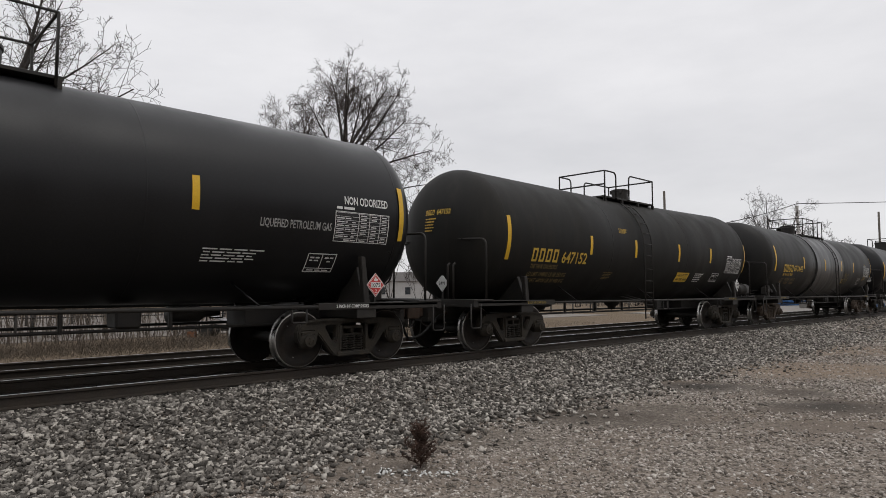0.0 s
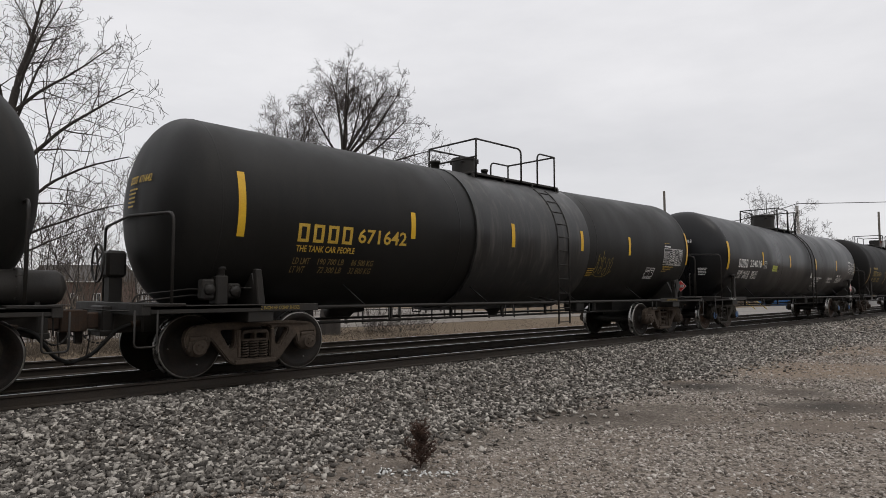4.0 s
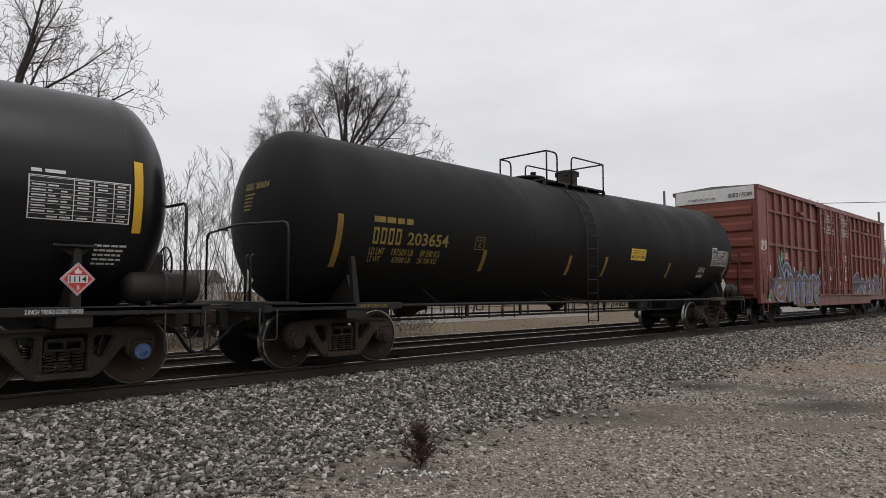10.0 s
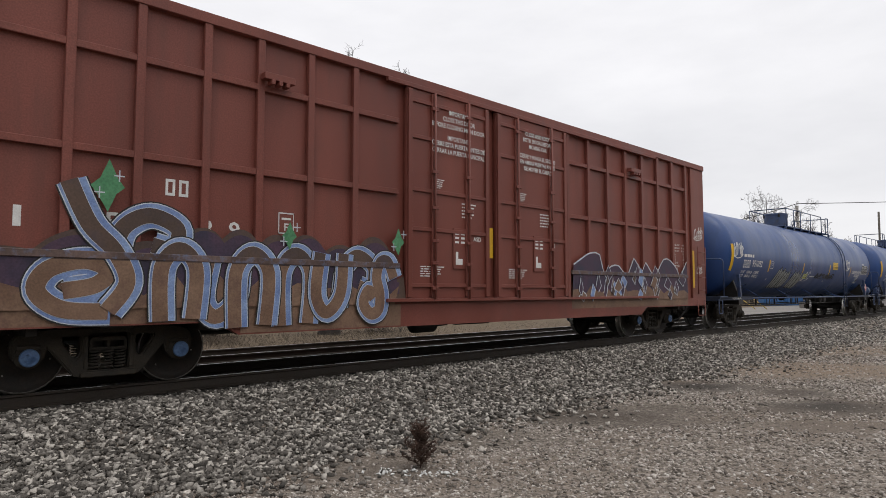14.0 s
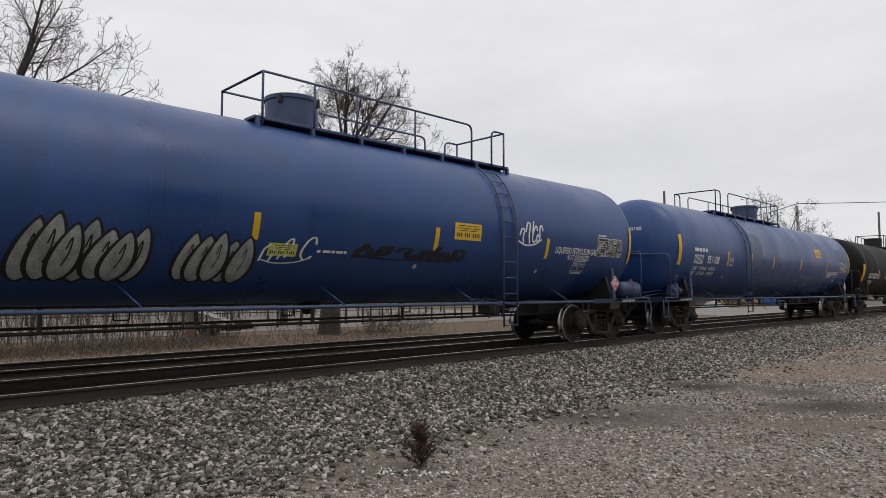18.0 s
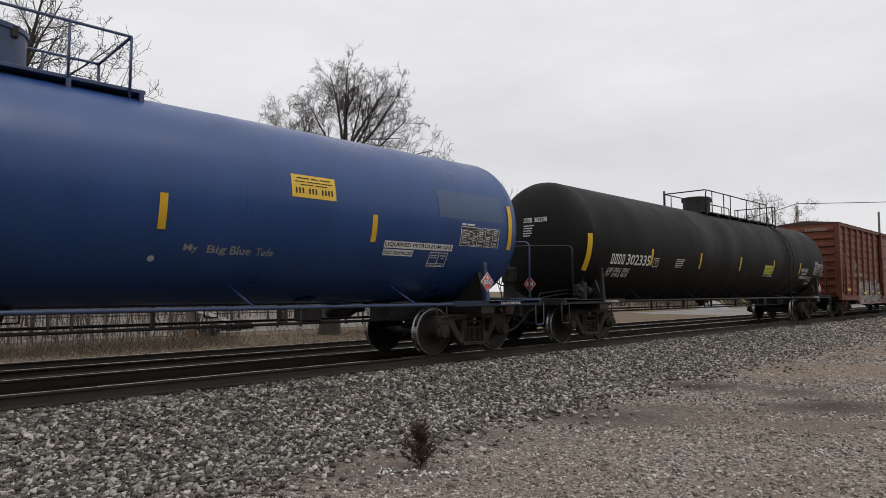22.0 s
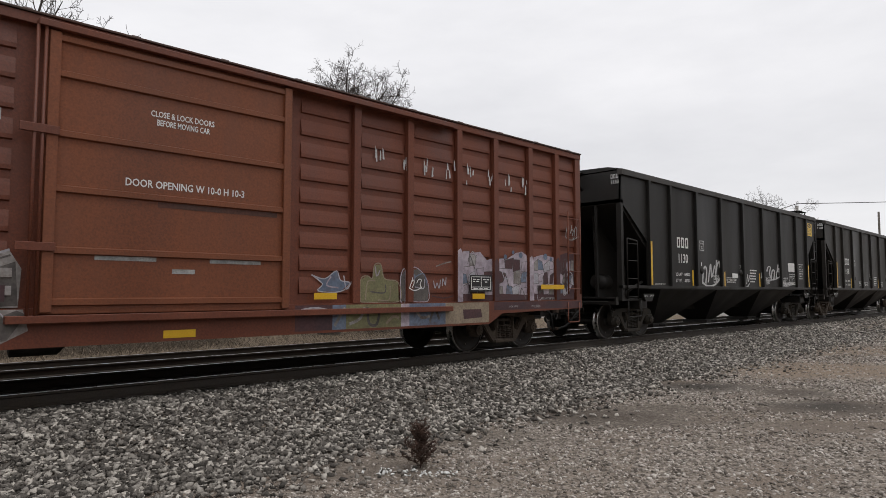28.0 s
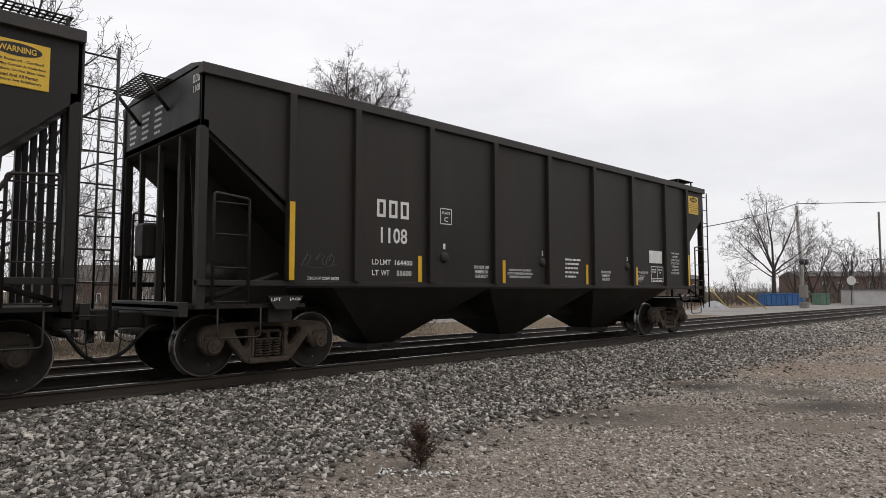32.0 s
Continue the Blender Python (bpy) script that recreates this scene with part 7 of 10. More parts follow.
    for q, body in enumerate(("SPECIAL INTERIOR EQUIPMENT", "NOTIFY OWNER BEFORE WELDING", "OR BURNING ON CAR BODY")):
        w = (0.37, 0.41, 0.35)[q]
        part("lettering", on_side(flat_bm(body), -1.02 - w, -1.02 + w, 1.655 - 0.068 * q, 1.705 - 0.068 * q, y), white_paint, car)
    for q, body in enumerate(("EXW 10-8  EXH 7-9",)):
        part("lettering", on_side(flat_bm(body), 3.66, 4.35, 1.7, 1.77, y), white_paint, car)
    for u0, u1, z0, z1 in ((0.58, 1.2, 1.54, 2.0), (3.63, 4.2, 1.5, 1.66)):
        for row in LINE_ROWS:
            part("stencil_line", on_side(strips_bm(broken(row)), u0, u1, z0, z1, y), white_paint, car)
    part("test_record_box", on_side(strips_bm(ICON_ROWS), 4.52, 5.2, 1.5, 1.92, y), white_paint, car)
    for q, (body, w) in enumerate((("SHARP OBJECTS", 0.5), ("MUST NOT", 0.3), ("CONTACT LINING", 0.52), ("DO NOT STEAM", 0.46), ("INTERIOR OR", 0.4), ("CLEAN WITH", 0.38), ("BOILING WATER", 0.48))):
        part("lettering", on_side(flat_bm(body), 5.93 - w / 2, 5.93 + w / 2, 2.28 - 0.092 * q, 2.34 - 0.092 * q, y), white_paint, car)
    part("notice_board", boxed(4.42, 5.12, -yo - 0.02, -yo - 0.001, 2.0, 2.34), white_paint, car, "pale paper notice board")
    if scrawled:
        part("notice_board", boxed(-0.95, -0.5, -yo - 0.02, -yo - 0.001, 1.68, 1.83), white_paint, car)
        for seed, count, width, u0, u1, z0, z1 in ((5, 3, 0.07, -3.2, -1.95, 1.36, 2.25), (6, 2, 0.1, -0.0, 0.5, 1.36, 1.9), (12, 4, 0.06, 1.6, 3.55, 1.62, 2.25), (8, 6, 0.07, 3.55, 4.75, 1.42, 1.62)):
            part("sprayed_scrawl", on_side(stroke_bm(scrawl(seed, count), width), u0, u1, z0, z1, y - 0.002), chalk_white, car, "white sprayed scrawl")
    else:
        part("sprayed_scrawl", on_side(stroke_bm(scrawl(9, 3), 0.022), -6.25, -5.6, 1.6, 1.84, y - 0.002), hopper_chalk, car)
    for px, z1 in ((-6.46, 2.58), (-3.83, 1.87), (-1.54, 1.87), (1.46, 1.87), (3.77, 1.87), (6.6, 2.3)):
        part("reflective_stripe", on_side(strips_bm([(0, 1, 0, 1)]), px - 0.045, px + 0.045, 1.41, z1, -yo - (0.094 if abs(px) > 6 else 0.006)), yellow, car, "yellow reflective stripe")
    wn = part("warning_sign", boxed(6.85, 7.5, -yo - 0.012, -yo - 0.001, 3.55, 4.08), yellow_sign, car, "yellow warning sign")
    oval = bmesh.new()
    oval.faces.new([oval.verts.new((0.5 + 0.5 * math.cos(a), 0.5 + 0.5 * math.sin(a), 0)) for a in [j * math.pi / 12 for j in range(24)]])
    part("sign_oval", on_side(oval, 6.93, 7.42, 3.9, 4.05, -yo - 0.015), black_letter, wn)
    part("lettering", on_side(flat_bm("WARNING"), 6.99, 7.36, 3.94, 4.01, -yo - 0.018), yellow_sign, wn)
    for q, (body, w) in enumerate((("Permit Required - Confined", 0.52), ("Space. May Contain A Hazardous", 0.57), ("Atmosphere. Do Not Enter Until", 0.56), ("Tested And All Permit", 0.42), ("Conditions Are Satisfactory", 0.5))):
        part("notice_text", on_side(flat_bm(body), 7.175 - w / 2, 7.175 + w / 2, 3.825 - 0.058 * q, 3.865 - 0.058 * q, -yo - 0.015), black_letter, wn)
    part("lettering", on_end(flat_bm(number), -1.3, -1.52, 4.0, 4.1, -hl - 0.006), white_paint, car)
    part("owner_mark", on_end(strips_bm(mark_rows(3)), -1.28, -1.52, 4.14, 4.25, -hl - 0.006), white_paint, car)
    for y0 in (-0.2, 0.35, 0.9):
        for row in LINE_ROWS:
            part("stencil_line", on_end(strips_bm(broken(row)), y0 + 0.35, y0, 3.65, 4.1, -hl - 0.006), white_paint, car)
    return car


# ---- the train, from its leading car ----
tank_car(0.8, 'black tank car marked for liquefied gas, clean paint', 6.3, 1.5, 2.55, 5.68, 7.82, black_fresh, steel_dark, [
    ('S', 2.74, 2.82, 2.35, 0.01),
    ('S', 6.38, 3.05, 2.12, -0.01),
    ('T', 5.18, 6.07, 2.64, 2.8, 'NON ODORIZED', 'w'),
    ('T', 3.71, 4.95, 2.17, 2.34, 'LIQUEFIED PETROLEUM GAS', 'g'),
    ('B', 5.0, 6.1, 2.05, 2.63, 'table'),
    ('B', 2.92, 3.88, 1.66, 1.86, 'lines'),
    ('B', 4.62, 5.16, 1.56, 1.85, 'icon'),
    ('D', 5.85, 1.35, '1075', 'r'),
], dict(deck=(-1.6, 1.7, 0.3, 0.42, 0.4), walk=(-1.3, 1.3), rails=(-1.2, -0.3, 0.5, 1.2), rail_z=4.85, posts=()), ends=("air", "brake"), ladder_x=0.0, dirty=False, head_mark=None, band=None)
tank_car(16.28, 'black tank car with yellow stencils and dusty paint', 6.25, 1.47, 2.4, 5.53, 7.65, black_dull, steel_dark, [
    ('S', -6.13, 2.83, 1.91, 0.03),
    ('S', -3.06, 2.58, 2.13, 0.01),
    ('S', -0.95, 2.59, 2.13, 0.01),
    ('S', 1.52, 2.6, 2.11, 0.01),
    ('S', 3.66, 2.58, 2.13, 0.01),
    ('S', 6.37, 2.83, 1.9, 0.01),
    ('M', -5.32, -4.31, 1.9, 2.19, 4, 'y'),
    ('T', -4.2, -3.2, 1.88, 2.17, '647152', 'y'),
    ('T', -5.26, -4.28, 1.74, 1.86, 'THE TANK CAR PEOPLE', 'o'),
    ('T', -5.26, -3.83, 1.57, 1.69, 'LD LMT 194800 LB 88 350 KG', 'o'),
    ('T', -5.19, -3.8, 1.44, 1.55, 'LT WT 68200 LB 30 980 KG', 'o'),
    ('B', 1.65, 2.44, 1.53, 1.8, 'ysign'),
    ('B', 2.84, 3.43, 1.54, 1.8, 'lines'),
    ('B', 4.05, 4.58, 1.56, 1.82, 'icon'),
    ('B', 4.9, 6.09, 1.85, 2.42, 'table'),
    ('B', -1.76, -1.3, 2.73, 2.85, 'ylines'),
    ('B', -2.29, -1.86, 1.55, 1.73, 'olines'),
    ('D', 5.69, 1.45, '2491', 'w'),
], dict(deck=(-1.72, 1.74, 0.77, 0.24, 0.42), walk=(-1.3, 1.45), rails=(-1.26, -0.69, 0.0, 1.37), rail_z=4.52, posts=(), mid=True), ends=("post", "air"), ladder_x=-0.41, dirty=False, head_mark=("y", "647152"), band=None, rise=0.08, depth=0.88, shift=(0.0, 0.11), post_top=1.57)
tank_car(32.55, 'black tank car with grey middle jacket and scrawl', 7.15, 1.475, 2.36, 6.5, 8.61, black_paint, steel_dark, [
    ('S', -6.84, 2.97, 2.03, -0.2),
    ('S', -3.58, 2.65, 2.18, -0.07),
    ('S', -0.85, 2.65, 2.16, -0.07),
    ('S', 1.67, 2.66, 2.19, 0.01),
    ('S', 3.92, 2.65, 2.18, 0.0),
    ('S', 7.21, 2.96, 2.03, -0.07),
    ('M', -5.93, -4.84, 2.01, 2.29, 4, 'y'),
    ('T', -4.77, -3.72, 2.03, 2.29, '671642', 'y'),
    ('T', -5.9, -4.8, 1.85, 1.97, 'THE TANK CAR PEOPLE', 'y'),
    ('T', -5.9, -4.35, 1.66, 1.78, 'LD LMT   190 700 LB   86 500 KG', 'o'),
    ('T', -5.9, -4.35, 1.53, 1.65, 'LT WT     72 300 LB   32 800 KG', 'o'),
    ('B', 5.8, 6.9, 1.99, 2.54, 'table'),
    ('T', 5.85, 6.46, 1.905, 1.965, 'PLASITE 9573 LINING', 'y'),
    ('T', 5.85, 6.35, 1.845, 1.9, 'APPLIED 04-2009', 'y'),
    ('T', 5.85, 6.11, 1.79, 1.84, 'BY UTCP', 'y'),
    ('T', 5.85, 6.15, 2.57, 2.62, 'DOT 111A100W1', 'y'),
    ('H', 6.57, 1.4),
    ('B', 4.96, 5.44, 1.6, 1.89, 'icon'),
    ('B', 2.13, 2.44, 1.61, 1.81, 'ylines'),
    ('G', 2.41, 3.2, 1.58, 2.22, 'd', 31, 4, 0.018),
], dict(deck=(-1.95, 2.0, -0.75, 0.28, 0.42), walk=(-1.3, 1.85), rails=(-1.15, 0.38, 0.99, 1.67), rail_z=4.53, posts=(), mid=True, fittings=((-1.55, 0.1, 0.22), (-0.2, 0.07, 0.18), (0.1, 0.05, 0.25))), ends=("brake", "post"), ladder_x=0.91, dirty=False, head_mark=("y", "671642"), band=(-1.95, 1.99), rise=0.1, cast=truck_dust, shift=(0.12, 0.0), post_top=1.57)
tank_car(50.28, 'glossy black tank car with white stencils', 7.58, 1.53, 2.36, 7.02, 9.1, black_fresh, steel_dark, [
    ('S', -7.61, 2.88, 1.97, -0.0),
    ('S', -4.57, 2.65, 2.19, -0.02),
    ('S', -1.68, 2.64, 2.18, -0.02),
    ('S', 1.53, 2.63, 2.16, -0.03),
    ('S', 4.54, 2.64, 2.2, -0.03),
    ('S', 7.67, 2.89, 1.98, -0.05),
    ('M', -6.75, -5.93, 2.06, 2.34, 4, 'w'),
    ('T', -5.76, -4.68, 2.08, 2.35, '224018', 'w'),
    ('T', -6.67, -4.95, 1.81, 1.97, 'LD LMT 196200 LB   88950 KG', 'w'),
    ('T', -6.67, -4.96, 1.68, 1.82, 'LT WT   89800 LB   40750 KG', 'w'),
    ('B', -4.45, -4.19, 2.08, 2.33, 'plate'),
    ('B', -3.58, -3.11, 1.99, 2.2, 'gsign'),
    ('T', 1.5, 2.57, 1.78, 1.86, 'MAXIMUM OPERATING PRESSURE FOR', 'w'),
    ('T', 1.51, 2.25, 1.72, 1.79, 'HEATER COILS 150 PSI', 'w'),
    ('T', 1.52, 2.28, 1.65, 1.72, 'EXTERIOR HEATER PIPES', 'w'),
    ('T', 1.53, 2.13, 1.57, 1.65, 'NO INLET OR OUTLET', 'w'),
    ('T', 1.54, 2.1, 1.52, 1.59, 'PIPE CAPS REQUIRED', 'w'),
    ('T', 1.53, 2.36, 1.44, 1.52, 'VENT TANK WHEN UNLOADING', 'w'),
    ('T', 3.43, 4.15, 1.81, 1.87, '0.5 CERAMIC FIBER AND', 'w'),
    ('T', 3.44, 4.2, 1.75, 1.82, '4 FIBERGLASS INSULATION', 'w'),
    ('T', 3.44, 4.04, 1.68, 1.74, 'COMPRESSED TO 4', 'w'),
    ('T', 3.46, 4.17, 1.62, 1.69, 'DO NOT EXCEED 450 F', 'w'),
    ('T', 4.8, 5.34, 1.88, 2.02, 'FRA AIP', 'w'),
    ('B', 4.76, 5.77, 1.65, 1.85, 'lines'),
    ('B', 6.47, 7.57, 2.08, 2.68, 'table'),
    ('B', 7.21, 7.61, 1.57, 1.83, 'lines'),
    ('D', 7.03, 1.39, '1114', 'r'),
    ('B', 0.76, 1.0, 1.82, 2.02, 'tag'),
], dict(deck=(-2.1, 2.2, -0.07, 0.44, 0.6), walk=(-0.7, 1.75), rails=(-0.61, 0.72, 1.5, 1.58), rail_z=4.69, posts=(-0.55, 0.62), round=True), ends=("post", "both"), ladder_x=1.0, dirty=False, head_mark=("w", "224018"), band=None, plate=wheel_rust, cap=cap_blue, rise=0.1, rail_z=2.42, shoes=((-7.56, -6.97), (6.5, 7.1)), post_top=1.77, jack=True, step=(0.50, 1.03, 0.4))
tank_car(68.7, 'dull black tank car with grimy slanted yellow stripes', 7.78, 1.53, 2.46, 7.27, 9.37, black_matt, steel_dark, [
    ('S', -7.66, 2.49, 1.64, -0.01),
    ('S', -4.14, 2.07, 1.65, 0.02),
    ('S', -1.21, 2.07, 1.62, 0.09),
    ('S', 0.32, 2.09, 1.62, 0.15),
    ('S', 3.67, 2.05, 1.64, 0.14),
    ('S', 7.54, 2.53, 1.66, -0.01),
    ('M', -6.98, -6.11, 2.4, 2.53, 15, 'd'),
    ('M', -6.99, -6.33, 2.05, 2.33, 4, 'd'),
    ('T', -6.21, -5.2, 2.05, 2.3, '203654', 'd'),
    ('T', -7.0, -5.36, 1.86, 2.0, 'LD LMT   197500 LB   89 580 KG', 'd'),
    ('T', -6.99, -5.39, 1.74, 1.86, 'LT WT     63500 LB   28 700 KG', 'd'),
    ('B', -4.47, -4.2, 2.06, 2.31, 'yplate'),
    ('B', 1.45, 2.21, 2.06, 2.36, 'ysign'),
    ('B', 6.35, 7.45, 2.05, 2.62, 'table'),
    ('B', 5.62, 6.05, 1.68, 1.97, 'icon'),
    ('D', 7.3, 1.45, '2672', 'w'),
], dict(deck=(-2.45, 1.95, 0.79, 0.27, 0.5), walk=(-1.25, 1.5), rails=(-1.12, -0.69, -0.08, 1.4), rail_z=4.66, posts=(), fittings=((-0.75, 0.36, 0.1), (-0.85, 0.06, 0.2), (0.98, 0.1, 0.26))), ends=("post", "both"), ladder_x=-0.48, dirty=True, head_mark=("d", "203654"), band=None, rise=0.08, cast=truck_brown)
boxcar_tall(88.41)
tank_car(109.11, 'blue tank car with white stencils and silver graffiti', 8.78, 1.52, 2.56, 8.16, 10.35, blue_paint, blue_trim, [
    ('S', -8.9, 2.83, 1.94, 0.02),
    ('S', -5.48, 2.4, 1.97, 0.04),
    ('S', -1.62, 2.39, 2.0, 0.08),
    ('S', 1.99, 2.42, 2.0, 0.13),
    ('S', 5.36, 2.41, 1.97, 0.08),
    ('S', 8.85, 2.87, 1.96, 0.0),
    ('M', -7.94, -7.06, 2.41, 2.54, 15, 'w'),
    ('M', -7.94, -7.31, 2.06, 2.33, 4, 'w'),
    ('T', -7.15, -6.21, 2.1, 2.35, '951092', 'w'),
    ('T', -7.93, -6.33, 1.86, 1.98, 'LD LMT   155000 LB   70 300 KG', 'w'),
    ('T', -7.92, -6.33, 1.73, 1.85, 'LT WT   108000 LB   49 000 KG', 'w'),
    ('B', -5.34, -5.08, 2.09, 2.35, 'plate'),
    ('G', -4.5, -2.93, 1.38, 2.25, 'fill', 1, 7),
    ('G', -2.6, -1.5, 1.38, 2.18, 'fill', 2, 5),
    ('G', -1.48, -0.6, 1.66, 2.08, 'w', 33, 3, 0.045),
    ('B', -1.37, -0.88, 1.78, 1.97, 'gsign'),
    ('B', -0.52, 0.05, 1.86, 1.9, 'wline'),
    ('G', 0.22, 2.71, 1.79, 2.07, 'k', 34, 6, 0.06),
    ('G', -8.82, -8.05, 2.34, 2.9, 'w', 35, 4, 0.06),
    ('B', 2.43, 3.17, 2.23, 2.55, 'ysign'),
    ('G', 4.33, 5.11, 2.2, 2.78, 'w', 36, 4, 0.06),
    ('G', 1.73, 2.85, 1.78, 2.01, 'k', 37, 5, 0.05),
    ('T', 5.68, 7.33, 2.07, 2.26, 'LIQUEFIED PETROLEUM GAS', 'w'),
    ('T', 6.19, 7.08, 1.96, 2.1, 'NOT ODORIZED', 'w'),
    ('B', 7.34, 8.45, 2.1, 2.63, 'table'),
    ('B', 6.49, 6.98, 1.67, 1.96, 'icon'),
    ('D', 8.19, 1.44, '1075', 'r'),
    ('O', 5.21, 1.69),
    ('O', 1.63, 1.7),
    ('O', -5.29, 1.7),
], dict(deck=(-2.7, 5.9, -0.2, 0.47, 0.6), walk=(-1.3, 4.95), rails=(-1.17, 3.71, 4.35, 4.76), rail_z=4.79, posts=(-0.2, 0.7, 2.1)), ends=("plain", "both"), ladder_x=3.98, dirty=False, head_mark=("w", "951092"), band=None, shoes=((-8.94, -8.2), (8.5, 9.12)))
tank_car(129.76, 'blue tank car with white stencils and touched-up patches', 8.78, 1.52, 2.565, 8.13, 10.29, blue_paint, blue_trim, [
    ('S', -8.91, 2.91, 2.02, 0.01),
    ('S', -5.5, 2.54, 2.09, 0.03),
    ('S', -3.52, 2.56, 2.14, 0.03),
    ('S', -1.34, 2.53, 2.1, 0.05),
    ('S', 1.75, 2.53, 2.06, 0.13),
    ('S', 5.23, 2.53, 2.08, -0.0),
    ('S', 8.73, 3.0, 2.1, -0.07),
    ('M', -7.99, -7.1, 2.44, 2.58, 15, 'w'),
    ('M', -7.99, -7.35, 2.09, 2.36, 4, 'w'),
    ('T', -7.07, -6.19, 2.1, 2.37, '951108', 'w'),
    ('T', -7.96, -6.36, 1.89, 2.02, 'LD LMT   153900 LB   69 800 KG', 'w'),
    ('T', -7.97, -6.36, 1.75, 1.87, 'LT WT   109100 LB   49 500 KG', 'w'),
    ('B', -5.34, -5.07, 2.09, 2.35, 'plate'),
    ('T', 2.09, 2.29, 1.76, 1.9, 'My', 'g'),
    ('T', 2.42, 2.7, 1.74, 1.9, 'Big', 'g'),
    ('T', 2.76, 3.08, 1.76, 1.9, 'Blue', 'g'),
    ('T', 3.16, 3.44, 1.76, 1.89, 'Tude', 'g'),
    ('B', 3.64, 4.44, 2.68, 3.04, 'ysign'),
    ('B', -3.73, -2.49, 2.09, 3.25, 'patch'),
    ('B', 6.73, 8.51, 2.62, 3.15, 'patch'),
    ('B', 5.49, 7.14, 2.0, 2.12, 'label'),
    ('T', 5.51, 7.11, 2.01, 2.11, 'LIQUEFIED PETROLEUM GAS', 'k'),
    ('B', 5.5, 6.19, 1.87, 1.98, 'label'),
    ('T', 5.52, 6.17, 1.88, 1.96, 'NOT ODORIZED', 'k'),
    ('B', 7.3, 8.4, 2.12, 2.56, 'table'),
    ('B', 6.6, 7.06, 1.71, 1.97, 'icon'),
    ('D', 8.1, 1.43, '1075', 'r'),
    ('O', -8.68, 1.7),
    ('O', -5.48, 1.71),
    ('O', -1.81, 1.69),
    ('O', 1.7, 1.68),
], dict(deck=(-5.75, 2.25, -0.04, 0.47, 0.6), walk=(-4.75, 1.75), rails=(-4.57, -4.16, -3.5, 1.53), rail_z=4.78, posts=(-1.72, -0.31, 0.77)), ends=("brake", "plain"), ladder_x=-3.94, dirty=False, head_mark=("w", "951108"), band=None, shoes=((-8.94, -8.2), (8.5, 9.12)))
tank_car(150.64, 'dull black tank car with bold white stencils', 9.0, 1.53, 2.475, 8.48, 10.63, black_matt, steel_dark, [
    ('S', -9.14, 2.64, 1.74, -0.01),
    ('S', -6.12, 2.39, 1.95, 0.0),
    ('S', -3.1, 2.4, 1.94, 0.02),
    ('S', -0.02, 2.39, 1.95, 0.05),
    ('S', 3.11, 2.38, 1.91, 0.09),
    ('S', 6.1, 2.38, 1.94, 0.01),
    ('S', 9.22, 2.62, 1.74, 0.04),
    ('M', -8.16, -7.48, 1.94, 2.19, 4, 'w'),
    ('T', -7.4, -6.18, 1.92, 2.22, '302335', 'w'),
    ('T', -8.17, -7.1, 1.72, 1.86, 'LD LMT 155900 LB  70700 KG', 'w'),
    ('T', -8.17, -7.11, 1.61, 1.73, 'LT WT   107100 LB  48600 KG', 'w'),
    ('B', -6.0, -5.71, 1.92, 2.16, 'plate'),
    ('B', -4.69, -4.14, 1.93, 2.18, 'lines'),
    ('B', 2.25, 3.01, 1.87, 2.19, 'gsign'),
    ('T', 2.25, 3.21, 1.78, 1.85, 'EXT STRATHMORE EZ2020 4-2013', 'w'),
    ('T', 6.32, 7.16, 2.02, 2.19, 'NON ODORIZED', 'w'),
    ('T', 6.48, 7.06, 1.89, 2.02, 'LIQUEFIED', 'w'),
    ('T', 6.31, 7.22, 1.75, 1.88, 'PETROLEUM GAS', 'w'),
    ('B', 7.36, 7.91, 1.55, 1.83, 'icon'),
    ('B', 7.91, 9.07, 1.94, 2.49, 'table'),
    ('D', 8.73, 1.36, '1075', 'r'),
], dict(deck=(-2.5, 6.75, 0.04, 0.46, 0.58), walk=(-0.9, 5.8), rails=(-0.88, 4.78, 5.4, 5.63), rail_z=4.7, posts=(-0.38, 0.61, 1.19, 2.69, 4.05), round=True), ends=("brake", "plain"), ladder_x=4.86, dirty=False, head_mark=("w", "302335"), band=None, rise=0.05, depth=0.74)
boxcar_rust(171.67)
hopper_car(190.62, "1130", True)
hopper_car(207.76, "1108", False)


# ---- ground, ballast and track ----
def shoulder(x):
    """Where the coarse ballast gives way to fine gravel, as y."""
    return -4.72 - 0.5 * math.exp(-max(x, 0) / 2.2) + 0.35 * min(1, max(0, (x - 11) / 8)) + 0.28 * noise.noise(Vector((x * 0.55, 3.1, 0))) + 0.14 * noise.noise(Vector((x * 2.1, 8.2, 0)))


def ground_z(x, y):
    lip = -0.19
    if y < -1.7:
        k = min(1.0, (-1.7 - y) / 2.2)
        z = lip - 0.21 * (k * k * (3 - 2 * k))
    elif y > 1.5:
        k = min(1.0, (y - 1.5) / 1.8)
        z = lip - 0.25 * (k * k * (3 - 2 * k))
    else:
        z = lip
    amp = 0.03 if (y < -1.7 or y > 7.6) else 0.008
    z += amp * noise.noise(Vector((x * 0.45, y * 0.6, 1.3))) + 0.35 * amp * noise.noise(Vector((x * 1.9, y * 2.1, 7.0)))
    return z


def steps(a, b, near, fine, grow):
    """Grid lines from a to b, tight round near and widening away from it."""
    out, p, d = [near], near, fine
    while p < b:
        p += d
        d *= grow
        out.append(min(p, b))
    p, d = near, fine
    while p > a:
        p -= d
        d *= grow
        out.insert(0, max(p, a))
    return out


